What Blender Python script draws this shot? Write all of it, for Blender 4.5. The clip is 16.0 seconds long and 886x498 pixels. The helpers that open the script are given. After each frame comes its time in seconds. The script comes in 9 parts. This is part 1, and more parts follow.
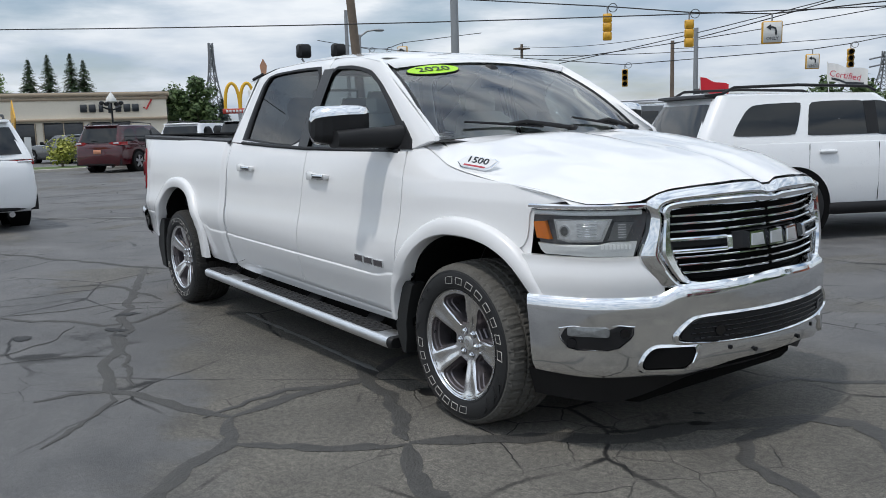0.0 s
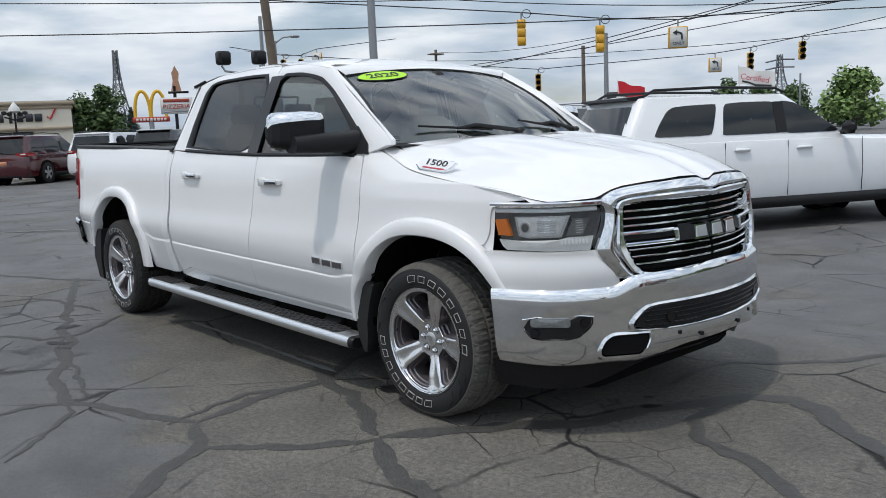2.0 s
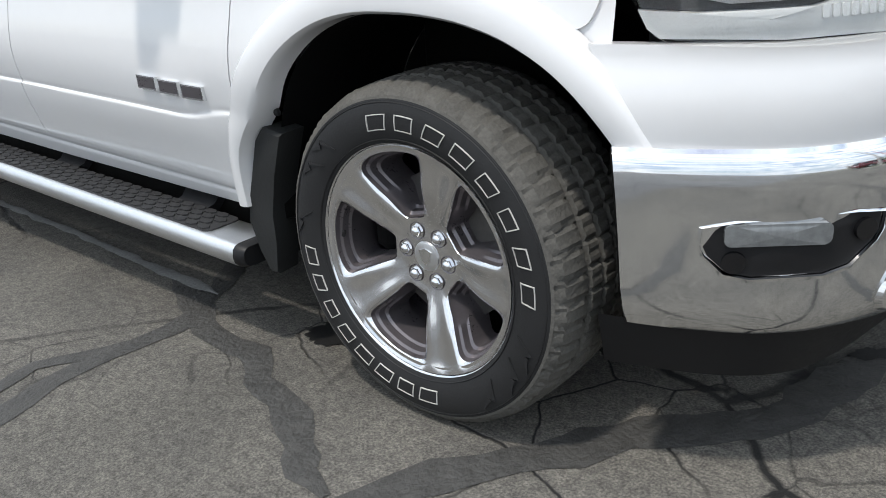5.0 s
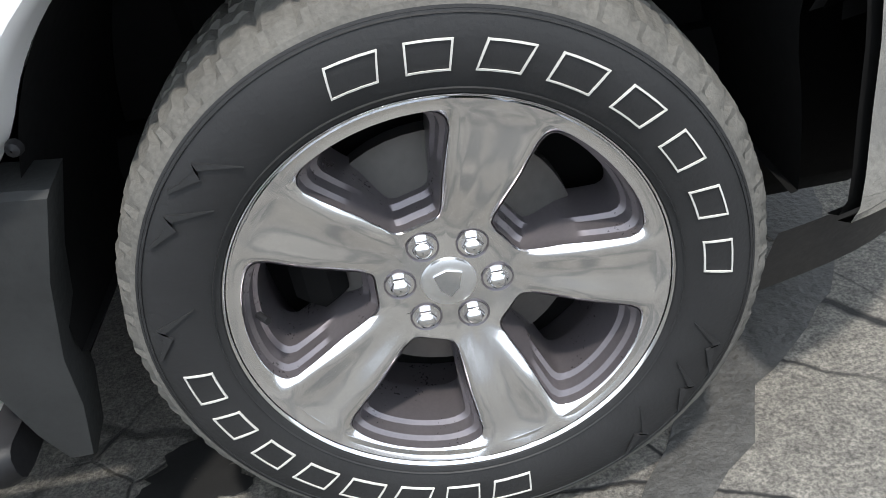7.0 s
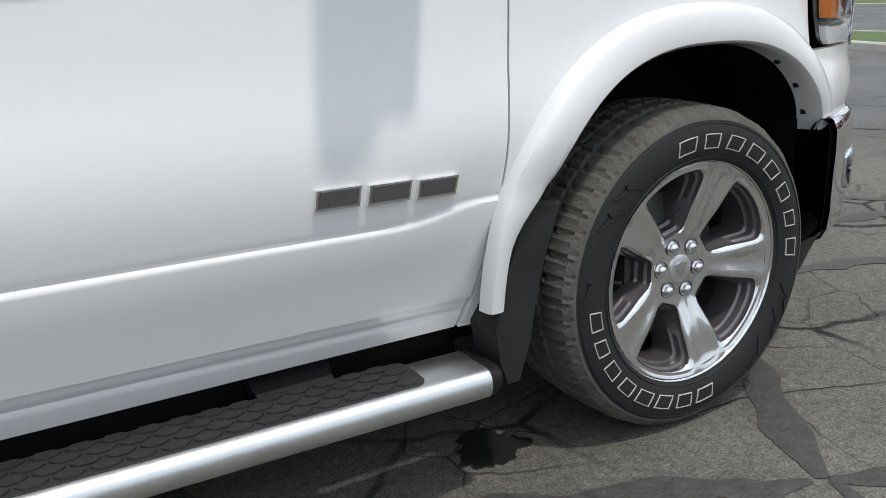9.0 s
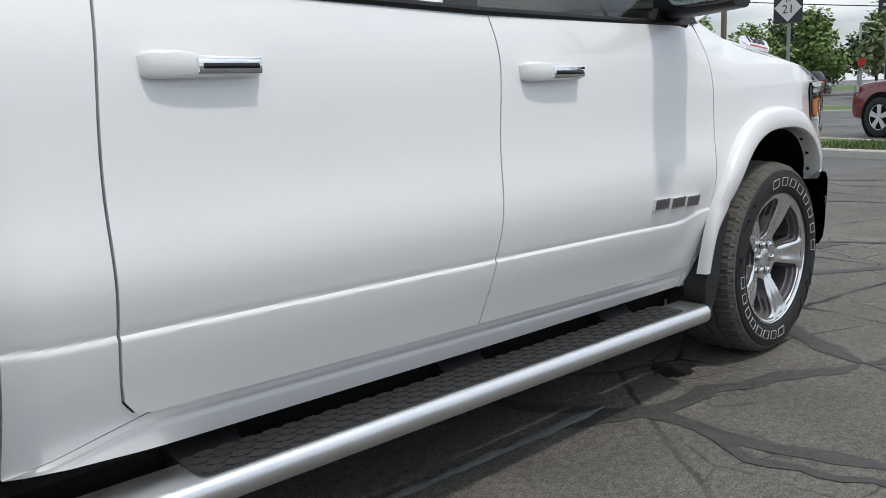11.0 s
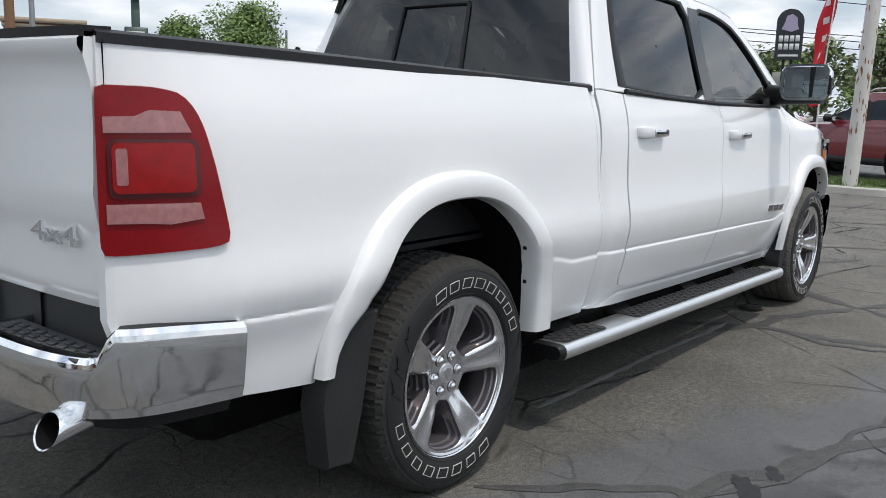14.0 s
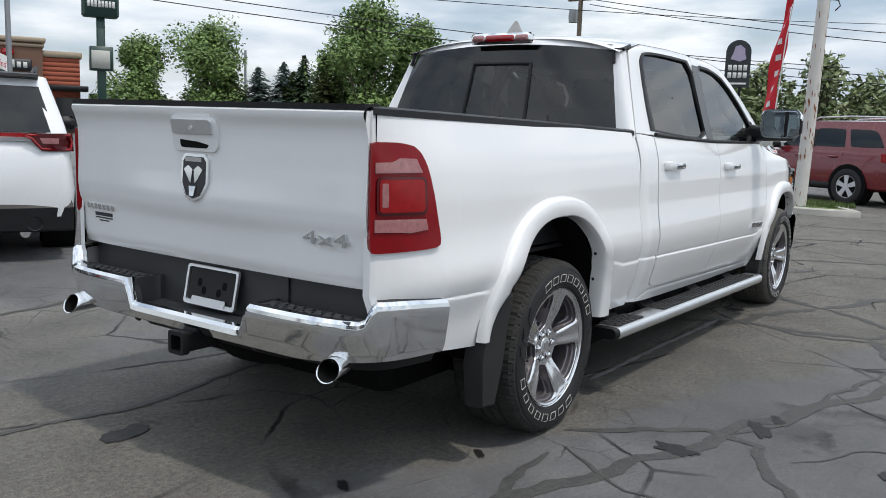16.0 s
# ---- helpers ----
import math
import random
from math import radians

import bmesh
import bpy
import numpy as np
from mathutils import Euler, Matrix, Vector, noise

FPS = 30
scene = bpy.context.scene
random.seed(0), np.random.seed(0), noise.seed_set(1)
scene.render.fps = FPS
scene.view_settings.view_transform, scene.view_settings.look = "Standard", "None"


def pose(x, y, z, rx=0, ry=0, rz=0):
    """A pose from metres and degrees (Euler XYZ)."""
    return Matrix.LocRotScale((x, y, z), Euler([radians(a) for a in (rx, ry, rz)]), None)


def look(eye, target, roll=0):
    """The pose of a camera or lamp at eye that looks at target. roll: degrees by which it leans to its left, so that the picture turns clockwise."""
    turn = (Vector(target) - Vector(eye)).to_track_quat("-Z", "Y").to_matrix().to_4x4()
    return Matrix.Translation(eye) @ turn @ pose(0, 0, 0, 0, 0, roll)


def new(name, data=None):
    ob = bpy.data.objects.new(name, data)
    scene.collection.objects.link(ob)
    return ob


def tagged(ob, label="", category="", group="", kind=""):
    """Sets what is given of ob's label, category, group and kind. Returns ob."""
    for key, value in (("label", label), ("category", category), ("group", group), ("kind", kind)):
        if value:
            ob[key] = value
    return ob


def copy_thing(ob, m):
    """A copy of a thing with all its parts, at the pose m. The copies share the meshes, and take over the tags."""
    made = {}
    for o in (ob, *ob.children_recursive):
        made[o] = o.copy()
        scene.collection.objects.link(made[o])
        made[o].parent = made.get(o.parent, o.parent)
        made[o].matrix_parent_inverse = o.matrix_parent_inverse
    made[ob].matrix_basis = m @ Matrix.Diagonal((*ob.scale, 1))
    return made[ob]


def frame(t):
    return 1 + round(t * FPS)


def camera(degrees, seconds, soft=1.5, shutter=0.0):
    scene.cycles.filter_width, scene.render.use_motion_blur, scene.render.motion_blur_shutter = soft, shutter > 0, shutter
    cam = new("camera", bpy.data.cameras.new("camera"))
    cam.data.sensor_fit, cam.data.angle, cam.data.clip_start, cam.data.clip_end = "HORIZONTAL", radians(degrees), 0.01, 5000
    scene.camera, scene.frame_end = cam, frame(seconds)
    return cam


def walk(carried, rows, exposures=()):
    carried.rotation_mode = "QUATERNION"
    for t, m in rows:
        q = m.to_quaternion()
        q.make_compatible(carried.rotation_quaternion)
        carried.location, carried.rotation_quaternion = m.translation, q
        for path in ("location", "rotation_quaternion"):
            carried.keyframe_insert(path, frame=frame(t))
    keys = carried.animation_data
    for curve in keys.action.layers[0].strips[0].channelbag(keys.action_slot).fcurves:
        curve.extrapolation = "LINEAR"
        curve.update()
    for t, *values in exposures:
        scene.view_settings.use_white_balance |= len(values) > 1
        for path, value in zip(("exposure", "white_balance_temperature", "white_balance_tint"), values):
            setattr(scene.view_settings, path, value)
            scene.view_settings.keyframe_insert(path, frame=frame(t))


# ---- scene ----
cam = camera(55.3, 16.0, soft=0.9)
PATH = [
    (0, (3.174, -3.379, 1.451), (1.574, -2.215, 1.159), -1.6),
    (0.5, (3.219, -3.517, 1.468), (1.672, -2.281, 1.185), -1.6),
    (1, (3.223, -3.605, 1.47), (1.706, -2.332, 1.192), -2.0),
    (1.5, (3.213, -3.65, 1.474), (1.717, -2.352, 1.191), -2.4),
    (2, (3.158, -3.64, 1.451), (1.68, -2.324, 1.165), -2.4),
    (2.5, (2.926, -3.443, 1.394), (1.454, -2.125, 1.081), -1.5),
    (3, (2.642, -3.22, 1.347), (1.184, -1.911, 0.944), -1.4),
    (3.5, (2.251, -2.965, 1.311), (0.817, -1.664, 0.81), -1.7),
    (4, (1.877, -2.717, 1.263), (0.466, -1.43, 0.669), -1.8),
    (6.5, (0.245, -1.788, 0.973), (-0.148, -0.109, -0.041), -9.5),
    (7, (0.008, -1.797, 1.005), (-0.007, -0.121, -0.086), -10.9),
    (7.5, (-0.237, -1.918, 1.068), (0.012, -0.241, 0.007), -10.2),
    (8, (-0.679, -1.956, 1.051), (0.023, -0.309, 0.158), -3.6),
    (8.5, (-0.990, -2.204, 1.050), (-0.272, -0.481, 0.333), -3.4),
    (9, (-1.450, -2.347, 1.052), (-0.509, -0.677, 0.481), -2.8),
    (11.5, (-3.816, -2.592, 1.146), (-2.443, -1.18, 0.798), -1.7),
    (12, (-4.29, -2.669, 1.184), (-2.888, -1.293, 0.81), -0.6),
    (12.5, (-4.712, -2.629, 1.19), (-3.256, -1.306, 0.833), -0.4),
    (13, (-5.183, -2.635, 1.205), (-3.7, -1.338, 0.858), -0.1),
    (13.5, (-5.621, -2.618, 1.24), (-4.1, -1.366, 0.899), 0.8),
    (14, (-6.039, -2.614, 1.28), (-4.498, -1.385, 0.944), 1.5),
    (14.5, (-6.369, -2.616, 1.303), (-4.812, -1.407, 0.967), 1.8),
    (15, (-6.705, -2.595, 1.332), (-5.119, -1.417, 1.018), 2.0),
    (15.5, (-7.012, -2.657, 1.327), (-5.412, -1.497, 1.02), 1.9),
    (16, (-7.237, -2.699, 1.367), (-5.619, -1.56, 1.078), 2.0),
]
walk(cam, [(t, look(eye, target, roll)) for t, eye, target, roll in PATH],
     exposures=[(0, 0.0, 6500, 10), (2.5, 0.0, 6530, 10), (4, 0.06, 6680, 10), (6.5, 1.40, 6620, 10), (7.5, 1.28, 6650, 10), (8.5, 0.50, 6740, 10), (9, 0.32, 6750, 10), (11.5, 0.16, 6700, 10), (13.5, 0.26, 6730, 11), (14.5, 0.26, 6700, 11), (16, 0.22, 6650, 10)])

# ---- light ----
SUN_TO = Vector((0.03, -0.41, 1.0)).normalized()
world = bpy.data.worlds.new("sky")
scene.world = world
world.use_nodes = True
wn, wl = world.node_tree.nodes, world.node_tree.links
wn.clear()
sky = wn.new("ShaderNodeTexSky")
sky.sky_type, sky.sun_disc = "NISHITA", False
sky.sun_elevation = math.asin(SUN_TO.z)
sky.sun_rotation = math.atan2(SUN_TO.x, SUN_TO.y)
coord = wn.new("ShaderNodeTexCoord")
mapping = wn.new("ShaderNodeMapping")
mapping.inputs["Scale"].default_value = (1.6, 1.6, 7.0)
cloud = wn.new("ShaderNodeTexNoise")
cloud.inputs["Scale"].default_value, cloud.inputs["Detail"].default_value, cloud.inputs["Roughness"].default_value = 1.9, 9.0, 0.58
cover = wn.new("ShaderNodeValToRGB")
cover.color_ramp.elements[0].position, cover.color_ramp.elements[1].position = 0.30, 0.52
tone = wn.new("ShaderNodeTexNoise")
tone.inputs["Scale"].default_value, tone.inputs["Detail"].default_value = 3.7, 8.0
greys = wn.new("ShaderNodeValToRGB")
greys.color_ramp.elements[0].position, greys.color_ramp.elements[1].position = 0.34, 0.66
greys.color_ramp.elements[0].color, greys.color_ramp.elements[1].color = (4.5, 5.5, 6.8, 1), (8.6, 9.1, 9.6, 1)
mix = wn.new("ShaderNodeMix")
mix.data_type = "RGBA"
back = wn.new("ShaderNodeBackground")
back.inputs["Strength"].default_value = 0.120
out = wn.new("ShaderNodeOutputWorld")
wl.new(coord.outputs["Generated"], mapping.inputs["Vector"])
wl.new(mapping.outputs["Vector"], cloud.inputs["Vector"])
wl.new(mapping.outputs["Vector"], tone.inputs["Vector"])
wl.new(cloud.outputs["Fac"], cover.inputs["Fac"])
wl.new(tone.outputs["Fac"], greys.inputs["Fac"])
wl.new(cover.outputs["Color"], mix.inputs["Factor"])
wl.new(sky.outputs["Color"], mix.inputs[6])
wl.new(greys.outputs["Color"], mix.inputs[7])
split, lift, scaled = wn.new("ShaderNodeSeparateXYZ"), wn.new("ShaderNodeMapRange"), wn.new("ShaderNodeVectorMath")
scaled.operation = "SCALE"
lift.inputs["From Max"].default_value, lift.inputs["To Min"].default_value, lift.inputs["To Max"].default_value = 0.75, 0.76, 1.22
wl.new(coord.outputs["Generated"], split.inputs["Vector"])
wl.new(split.outputs["Z"], lift.inputs["Value"])
wl.new(mix.outputs[2], scaled.inputs[0])
wl.new(lift.outputs["Result"], scaled.inputs["Scale"])
wl.new(scaled.outputs["Vector"], back.inputs["Color"])
wl.new(back.outputs["Background"], out.inputs["Surface"])

sun = new("sun", bpy.data.lights.new("sun", "SUN"))
sun.data.energy, sun.data.angle, sun.data.color = 1.62, radians(3.0), (1.0, 0.96, 0.90)
sun.matrix_world = look(SUN_TO * 60, (0, 0, 0))


# ---- materials ----
def material(name):
    m = bpy.data.materials.new(name)
    m.use_nodes = True
    nodes = m.node_tree.nodes
    return m, nodes, m.node_tree.links, nodes["Principled BSDF"]


def mat(name, color, rough=0.5, metal=0.0, var=0.10, scale=6.0, bump=0.0, bscale=80.0, coat=0.0, rvar=0.08, random_tint=0.0, emit=0.0, spec=0.5):
    """Principled surface with colour and gloss varied at two scales, and fine relief."""
    m, nodes, links, b = material(name)
    co = nodes.new("ShaderNodeTexCoord")
    big, fine = nodes.new("ShaderNodeTexNoise"), nodes.new("ShaderNodeTexNoise")
    big.inputs["Scale"].default_value, big.inputs["Detail"].default_value = scale, 6
    fine.inputs["Scale"].default_value, fine.inputs["Detail"].default_value = scale * 11, 4
    for n in (big, fine):
        links.new(co.outputs["Object"], n.inputs["Vector"])
    add = nodes.new("ShaderNodeMath")
    add.operation = "ADD"
    links.new(big.outputs["Fac"], add.inputs[0])
    links.new(fine.outputs["Fac"], add.inputs[1])
    total = add.outputs[0]
    if random_tint:
        info = nodes.new("ShaderNodeObjectInfo")
        ma = nodes.new("ShaderNodeMath")
        ma.operation = "MULTIPLY_ADD"
        ma.inputs[1].default_value = random_tint
        links.new(info.outputs["Random"], ma.inputs[0])
        links.new(total, ma.inputs[2])
        total = ma.outputs[0]
    span = nodes.new("ShaderNodeMapRange")
    span.inputs["From Min"].default_value, span.inputs["From Max"].default_value = 0.55, 1.45
    span.inputs["To Min"].default_value, span.inputs["To Max"].default_value = 1 - var, 1 + var
    links.new(total, span.inputs["Value"])
    mul = nodes.new("ShaderNodeVectorMath")
    mul.operation = "SCALE"
    mul.inputs[0].default_value = color
    links.new(span.outputs["Result"], mul.inputs["Scale"])
    links.new(mul.outputs["Vector"], b.inputs["Base Color"])
    rr = nodes.new("ShaderNodeMapRange")
    rr.inputs["From Min"].default_value, rr.inputs["From Max"].default_value = 0.6, 1.4
    rr.inputs["To Min"].default_value, rr.inputs["To Max"].default_value = max(rough * (1 - 2 * rvar), 0.01), min(rough * (1 + 2 * rvar) + rvar * 0.1, 1)
    links.new(add.outputs[0], rr.inputs["Value"])
    links.new(rr.outputs["Result"], b.inputs["Roughness"])
    b.inputs["Metallic"].default_value, b.inputs["Coat Weight"].default_value, b.inputs["Coat Roughness"].default_value = metal, coat, 0.04
    if bump:
        tex, bp = nodes.new("ShaderNodeTexNoise"), nodes.new("ShaderNodeBump")
        tex.inputs["Scale"].default_value, tex.inputs["Detail"].default_value = bscale, 6
        bp.inputs["Strength"].default_value, bp.inputs["Distance"].default_value = bump, 0.01
        links.new(co.outputs["Object"], tex.inputs["Vector"])
        links.new(tex.outputs["Fac"], bp.inputs["Height"])
        links.new(bp.outputs["Normal"], b.inputs["Normal"])
    b.inputs["Specular IOR Level"].default_value = spec
    if emit:
        b.inputs["Emission Color"].default_value = (*color, 1)
        b.inputs["Emission Strength"].default_value = emit
    return m


def glass(name, tint, rough=0.0, ior=1.5):
    m, nodes, links, b = material(name)
    nodes.remove(b)
    clear, gloss, fres, mixer = (nodes.new(k) for k in ("ShaderNodeBsdfTransparent", "ShaderNodeBsdfGlossy", "ShaderNodeFresnel", "ShaderNodeMixShader"))
    clear.inputs["Color"].default_value = (*tint, 1)
    gloss.inputs["Roughness"].default_value = rough
    gloss.inputs["Color"].default_value = (1, 1, 1, 1)
    fres.inputs["IOR"].default_value = ior
    links.new(fres.outputs["Fac"], mixer.inputs["Fac"])
    links.new(clear.outputs["BSDF"], mixer.inputs[1])
    links.new(gloss.outputs["BSDF"], mixer.inputs[2])
    links.new(mixer.outputs["Shader"], nodes["Material Output"].inputs["Surface"])
    return m


def asphalt(name, dark, light, worn=1.0):
    """Old parking-lot asphalt: stone chips, wide stains, hairline cracks, some gloss."""
    m, nodes, links, b = material(name)
    co = nodes.new("ShaderNodeTexCoord")

    def tex(kind, scale, detail=5.0, rough=0.6, distort=0.0):
        n = nodes.new(kind)
        n.inputs["Scale"].default_value = scale
        if "Detail" in n.inputs:
            n.inputs["Detail"].default_value = detail
        if "Distortion" in n.inputs:
            n.inputs["Distortion"].default_value = distort
            n.inputs["Roughness"].default_value = rough
        links.new(co.outputs["Object"], n.inputs["Vector"])
        return n

    def ramp(src, lo, hi, c0, c1):
        r = nodes.new("ShaderNodeValToRGB")
        r.color_ramp.elements[0].position, r.color_ramp.elements[1].position = lo, hi
        r.color_ramp.elements[0].color, r.color_ramp.elements[1].color = (*c0, 1), (*c1, 1)
        links.new(src, r.inputs["Fac"])
        return r.outputs["Color"]

    def blend(kind, fac, a, c):
        n = nodes.new("ShaderNodeMix")
        n.data_type, n.blend_type = "RGBA", kind
        if isinstance(fac, float):
            n.inputs["Factor"].default_value = fac
        else:
            links.new(fac, n.inputs["Factor"])
        links.new(a, n.inputs[6])
        links.new(c, n.inputs[7])
        return n.outputs[2]

    def num(op, a, c, e=None):
        n = nodes.new("ShaderNodeMath")
        n.operation = op
        for k, v in enumerate((a, c, e)):
            if v is None:
                continue
            if isinstance(v, (int, float)):
                n.inputs[k].default_value = v
            else:
                links.new(v, n.inputs[k])
        return n.outputs[0]

    def soft_step(v, lo, hi):
        r = nodes.new("ShaderNodeMapRange")
        r.interpolation_type = "SMOOTHSTEP"
        r.inputs["From Min"].default_value, r.inputs["From Max"].default_value = lo, hi
        links.new(v, r.inputs["Value"])
        return r.outputs["Result"]

    # the worn driving strip along the pickup, where the seal coat is gone and the stones show
    xyz = nodes.new("ShaderNodeSeparateXYZ")
    links.new(co.outputs["Object"], xyz.inputs[0])
    rag = tex("ShaderNodeTexNoise", 1.3, 6, 0.65, 0.5)
    ragged = num("MULTIPLY_ADD", rag.outputs["Fac"], 1.1, -0.55)
    near_edge = num("ADD", num("MULTIPLY_ADD", xyz.outputs["X"], 0.34, num("ADD", xyz.outputs["Y"], 2.35)), ragged)
    far_edge = num("SUBTRACT", num("ADD", ragged, 1.5), xyz.outputs["Y"])
    strip = num("MULTIPLY", soft_step(near_edge, -0.08, 0.20), soft_step(far_edge, -0.4, 0.5))
    patchy = soft_step(tex("ShaderNodeTexNoise", 0.42, 5, 0.6, 0.8).outputs["Fac"], 0.52, 0.62)
    worn_out = num("MAXIMUM", strip, num("MULTIPLY", patchy, 0.75))
    stains = tex("ShaderNodeTexNoise", 0.55, 7, 0.62, 0.6)
    patch = tex("ShaderNodeTexNoise", 3.1, 6, 0.6)
    chips = tex("ShaderNodeTexVoronoi", 74)
    grit = tex("ShaderNodeTexNoise", 150, 4, 0.75)
    coat_ = ramp(stains.outputs["Fac"], 0.33, 0.70, dark, light)
    bare = ramp(stains.outputs["Fac"], 0.30, 0.72, (0.100, 0.096, 0.087), (0.165, 0.157, 0.142))
    base = blend("MIX", worn_out, coat_, bare)
    base = blend("MULTIPLY", 0.75, base, ramp(patch.outputs["Fac"], 0.3, 0.7, (0.70, 0.70, 0.71), (1.2, 1.19, 1.17)))
    clump = tex("ShaderNodeTexNoise", 38, 5, 0.7)
    base = blend("MULTIPLY", num("MULTIPLY_ADD", worn_out, 0.45, 0.40), base, ramp(clump.outputs["Fac"], 0.36, 0.66, (0.62, 0.62, 0.62), (1.36, 1.35, 1.33)))
    base = blend("MULTIPLY", num("MULTIPLY_ADD", worn_out, 0.35, 0.60), base, ramp(grit.outputs["Fac"], 0.40, 0.62, (0.52, 0.52, 0.52), (1.42, 1.41, 1.38)))
    stone = ramp(chips.outputs["Distance"], 0.24, 0.38, (1, 1, 1), (0, 0, 0))
    pick = nodes.new("ShaderNodeTexWhiteNoise")
    links.new(chips.outputs["Position"], pick.inputs["Vector"])
    some = soft_step(num("MULTIPLY_ADD", worn_out, 0.16, pick.outputs["Value"]), 0.93, 0.97)
    both = blend("MULTIPLY", 1.0, stone, some)
    pale = nodes.new("ShaderNodeRGB")
    pale.outputs[0].default_value = (0.46, 0.445, 0.41, 1)
    base = blend("MIX", both, base, pale.outputs[0])
    wob = tex("ShaderNodeTexNoise", 1.7, 5, 0.6)
    shifted = nodes.new("ShaderNodeMix")
    shifted.data_type = "VECTOR"
    shifted.inputs["Factor"].default_value = 0.13
    links.new(co.outputs["Object"], shifted.inputs[4])
    links.new(wob.outputs["Color"], shifted.inputs[5])
    crack = nodes.new("ShaderNodeTexVoronoi")
    crack.feature = "DISTANCE_TO_EDGE"
    crack.inputs["Scale"].default_value = 0.9
    links.new(shifted.outputs[1], crack.inputs["Vector"])
    line = ramp(crack.outputs["Distance"], 0.004, 0.012, (1, 1, 1), (0, 0, 0))
    where = ramp(tex("ShaderNodeTexNoise", 0.8, 3).outputs["Fac"], 0.44, 0.56, (0, 0, 0), (worn, worn, worn))
    cracks = blend("MULTIPLY", 1.0, line, where)
    crack2 = nodes.new("ShaderNodeTexVoronoi")
    crack2.feature = "DISTANCE_TO_EDGE"
    crack2.inputs["Scale"].default_value = 3.3
    links.new(shifted.outputs[1], crack2.inputs["Vector"])
    line2 = ramp(crack2.outputs["Distance"], 0.004, 0.013, (1, 1, 1), (0, 0, 0))
    where2 = ramp(tex("ShaderNodeTexNoise", 0.6, 4).outputs["Fac"], 0.50, 0.62, (0, 0, 0), (worn, worn, worn))
    cracks = blend("ADD", 1.0, cracks, blend("MULTIPLY", 1.0, line2, where2))
    black = nodes.new("ShaderNodeRGB")
    black.outputs[0].default_value = (0.012, 0.012, 0.012, 1)
    base = blend("MIX", cracks, base, black.outputs[0])
    links.new(base, b.inputs["Base Color"])
    rg = nodes.new("ShaderNodeMapRange")
    rg.inputs["To Min"].default_value, rg.inputs["To Max"].default_value = 0.50, 0.92
    links.new(num("MULTIPLY_ADD", worn_out, 0.5, num("MULTIPLY", patch.outputs["Fac"], 0.7)), rg.inputs["Value"])
    links.new(rg.outputs["Result"], b.inputs["Roughness"])
    b.inputs["Specular IOR Level"].default_value = 0.4
    bp = nodes.new("ShaderNodeBump")
    bp.inputs["Strength"].default_value, bp.inputs["Distance"].default_value = 0.7, 0.006
    hs = nodes.new("ShaderNodeMath")
    hs.operation = "SUBTRACT"
    links.new(grit.outputs["Fac"], hs.inputs[0])
    links.new(cracks, hs.inputs[1])
    links.new(hs.outputs[0], bp.inputs["Height"])
    links.new(bp.outputs["Normal"], b.inputs["Normal"])
    return m


WHITE = mat("white_paint", (0.75, 0.75, 0.75), 0.32, coat=1.0, var=0.012, scale=3, rvar=0.04)
WHITE2 = mat("white_paint_far", (0.78, 0.79, 0.80), 0.30, coat=1.0, var=0.015)
CHROME = mat("chrome", (0.80, 0.81, 0.82), 0.07, 1.0, var=0.05, scale=9, rvar=0.25)
SATIN = mat("brushed_aluminium", (0.80, 0.81, 0.82), 0.34, 1.0, var=0.06, scale=14, bump=0.03, bscale=300)
POLISH = mat("polished_wheel_alloy", (0.82, 0.82, 0.83), 0.14, 1.0, var=0.03, scale=7, rvar=0.05)
GREYPAINT = mat("grey_wheel_paint", (0.15, 0.137, 0.145), 0.30, 0.6, var=0.10, scale=18)
RUBBER = mat("tyre_rubber", (0.016, 0.0162, 0.0168), 0.60, var=0.25, scale=12, bump=0.12, bscale=160, spec=0.35)
TREADM = mat("dusty_tread", (0.105, 0.101, 0.092), 0.85, var=0.3, scale=16, bump=0.3, bscale=120, spec=0.15)
TREADR = mat("worn_dark_tread", (0.038, 0.037, 0.035), 0.85, var=0.35, scale=16, bump=0.3, bscale=120, spec=0.15)
LETTER = mat("white_tyre_marking", (0.48, 0.47, 0.44), 0.7, var=0.12, scale=30)
BLACK = mat("black_plastic", (0.010, 0.010, 0.011), 0.48, var=0.2, scale=10, bump=0.05, bscale=400, spec=0.3)
MATTE = mat("matte_black", (0.007, 0.007, 0.007), 0.85, var=0.25, scale=6, spec=0.08)
FLAPM = mat("dusty_black_rubber", (0.022, 0.023, 0.023), 0.65, var=0.3, scale=9, bump=0.1, bscale=90, spec=0.25)
GLOSSB = mat("gloss_black", (0.006, 0.006, 0.007), 0.12, var=0.1)
RED = mat("red_lens", (0.30, 0.003, 0.006), 0.10, coat=0.5, var=0.15, scale=20)
RIMRED = mat("deep_red_lens", (0.20, 0.0012, 0.004), 0.16, var=0.2, scale=14, spec=0.35)
STOPRED = mat("stop_lens_red", (0.26, 0.006, 0.007), 0.16, var=0.25, scale=40, spec=0.35)
REDDK = mat("dark_red_lens", (0.07, 0.001, 0.003), 0.14, coat=0.1, var=0.15, scale=20)
CLEARL = mat("clear_reverse_lens", (0.33, 0.14, 0.14), 0.12, coat=0.6, var=0.35, scale=60)
AMBER = mat("amber_lens", (0.62, 0.17, 0.012), 0.18, coat=1.0, var=0.15, scale=40)
LENSGREY = mat("lamp_reflector", (0.82, 0.84, 0.86), 0.15, 0.7, var=0.25, scale=45)
LEDGREY = mat("frosted_light_guide", (0.80, 0.82, 0.83), 0.25, var=0.08, scale=20)
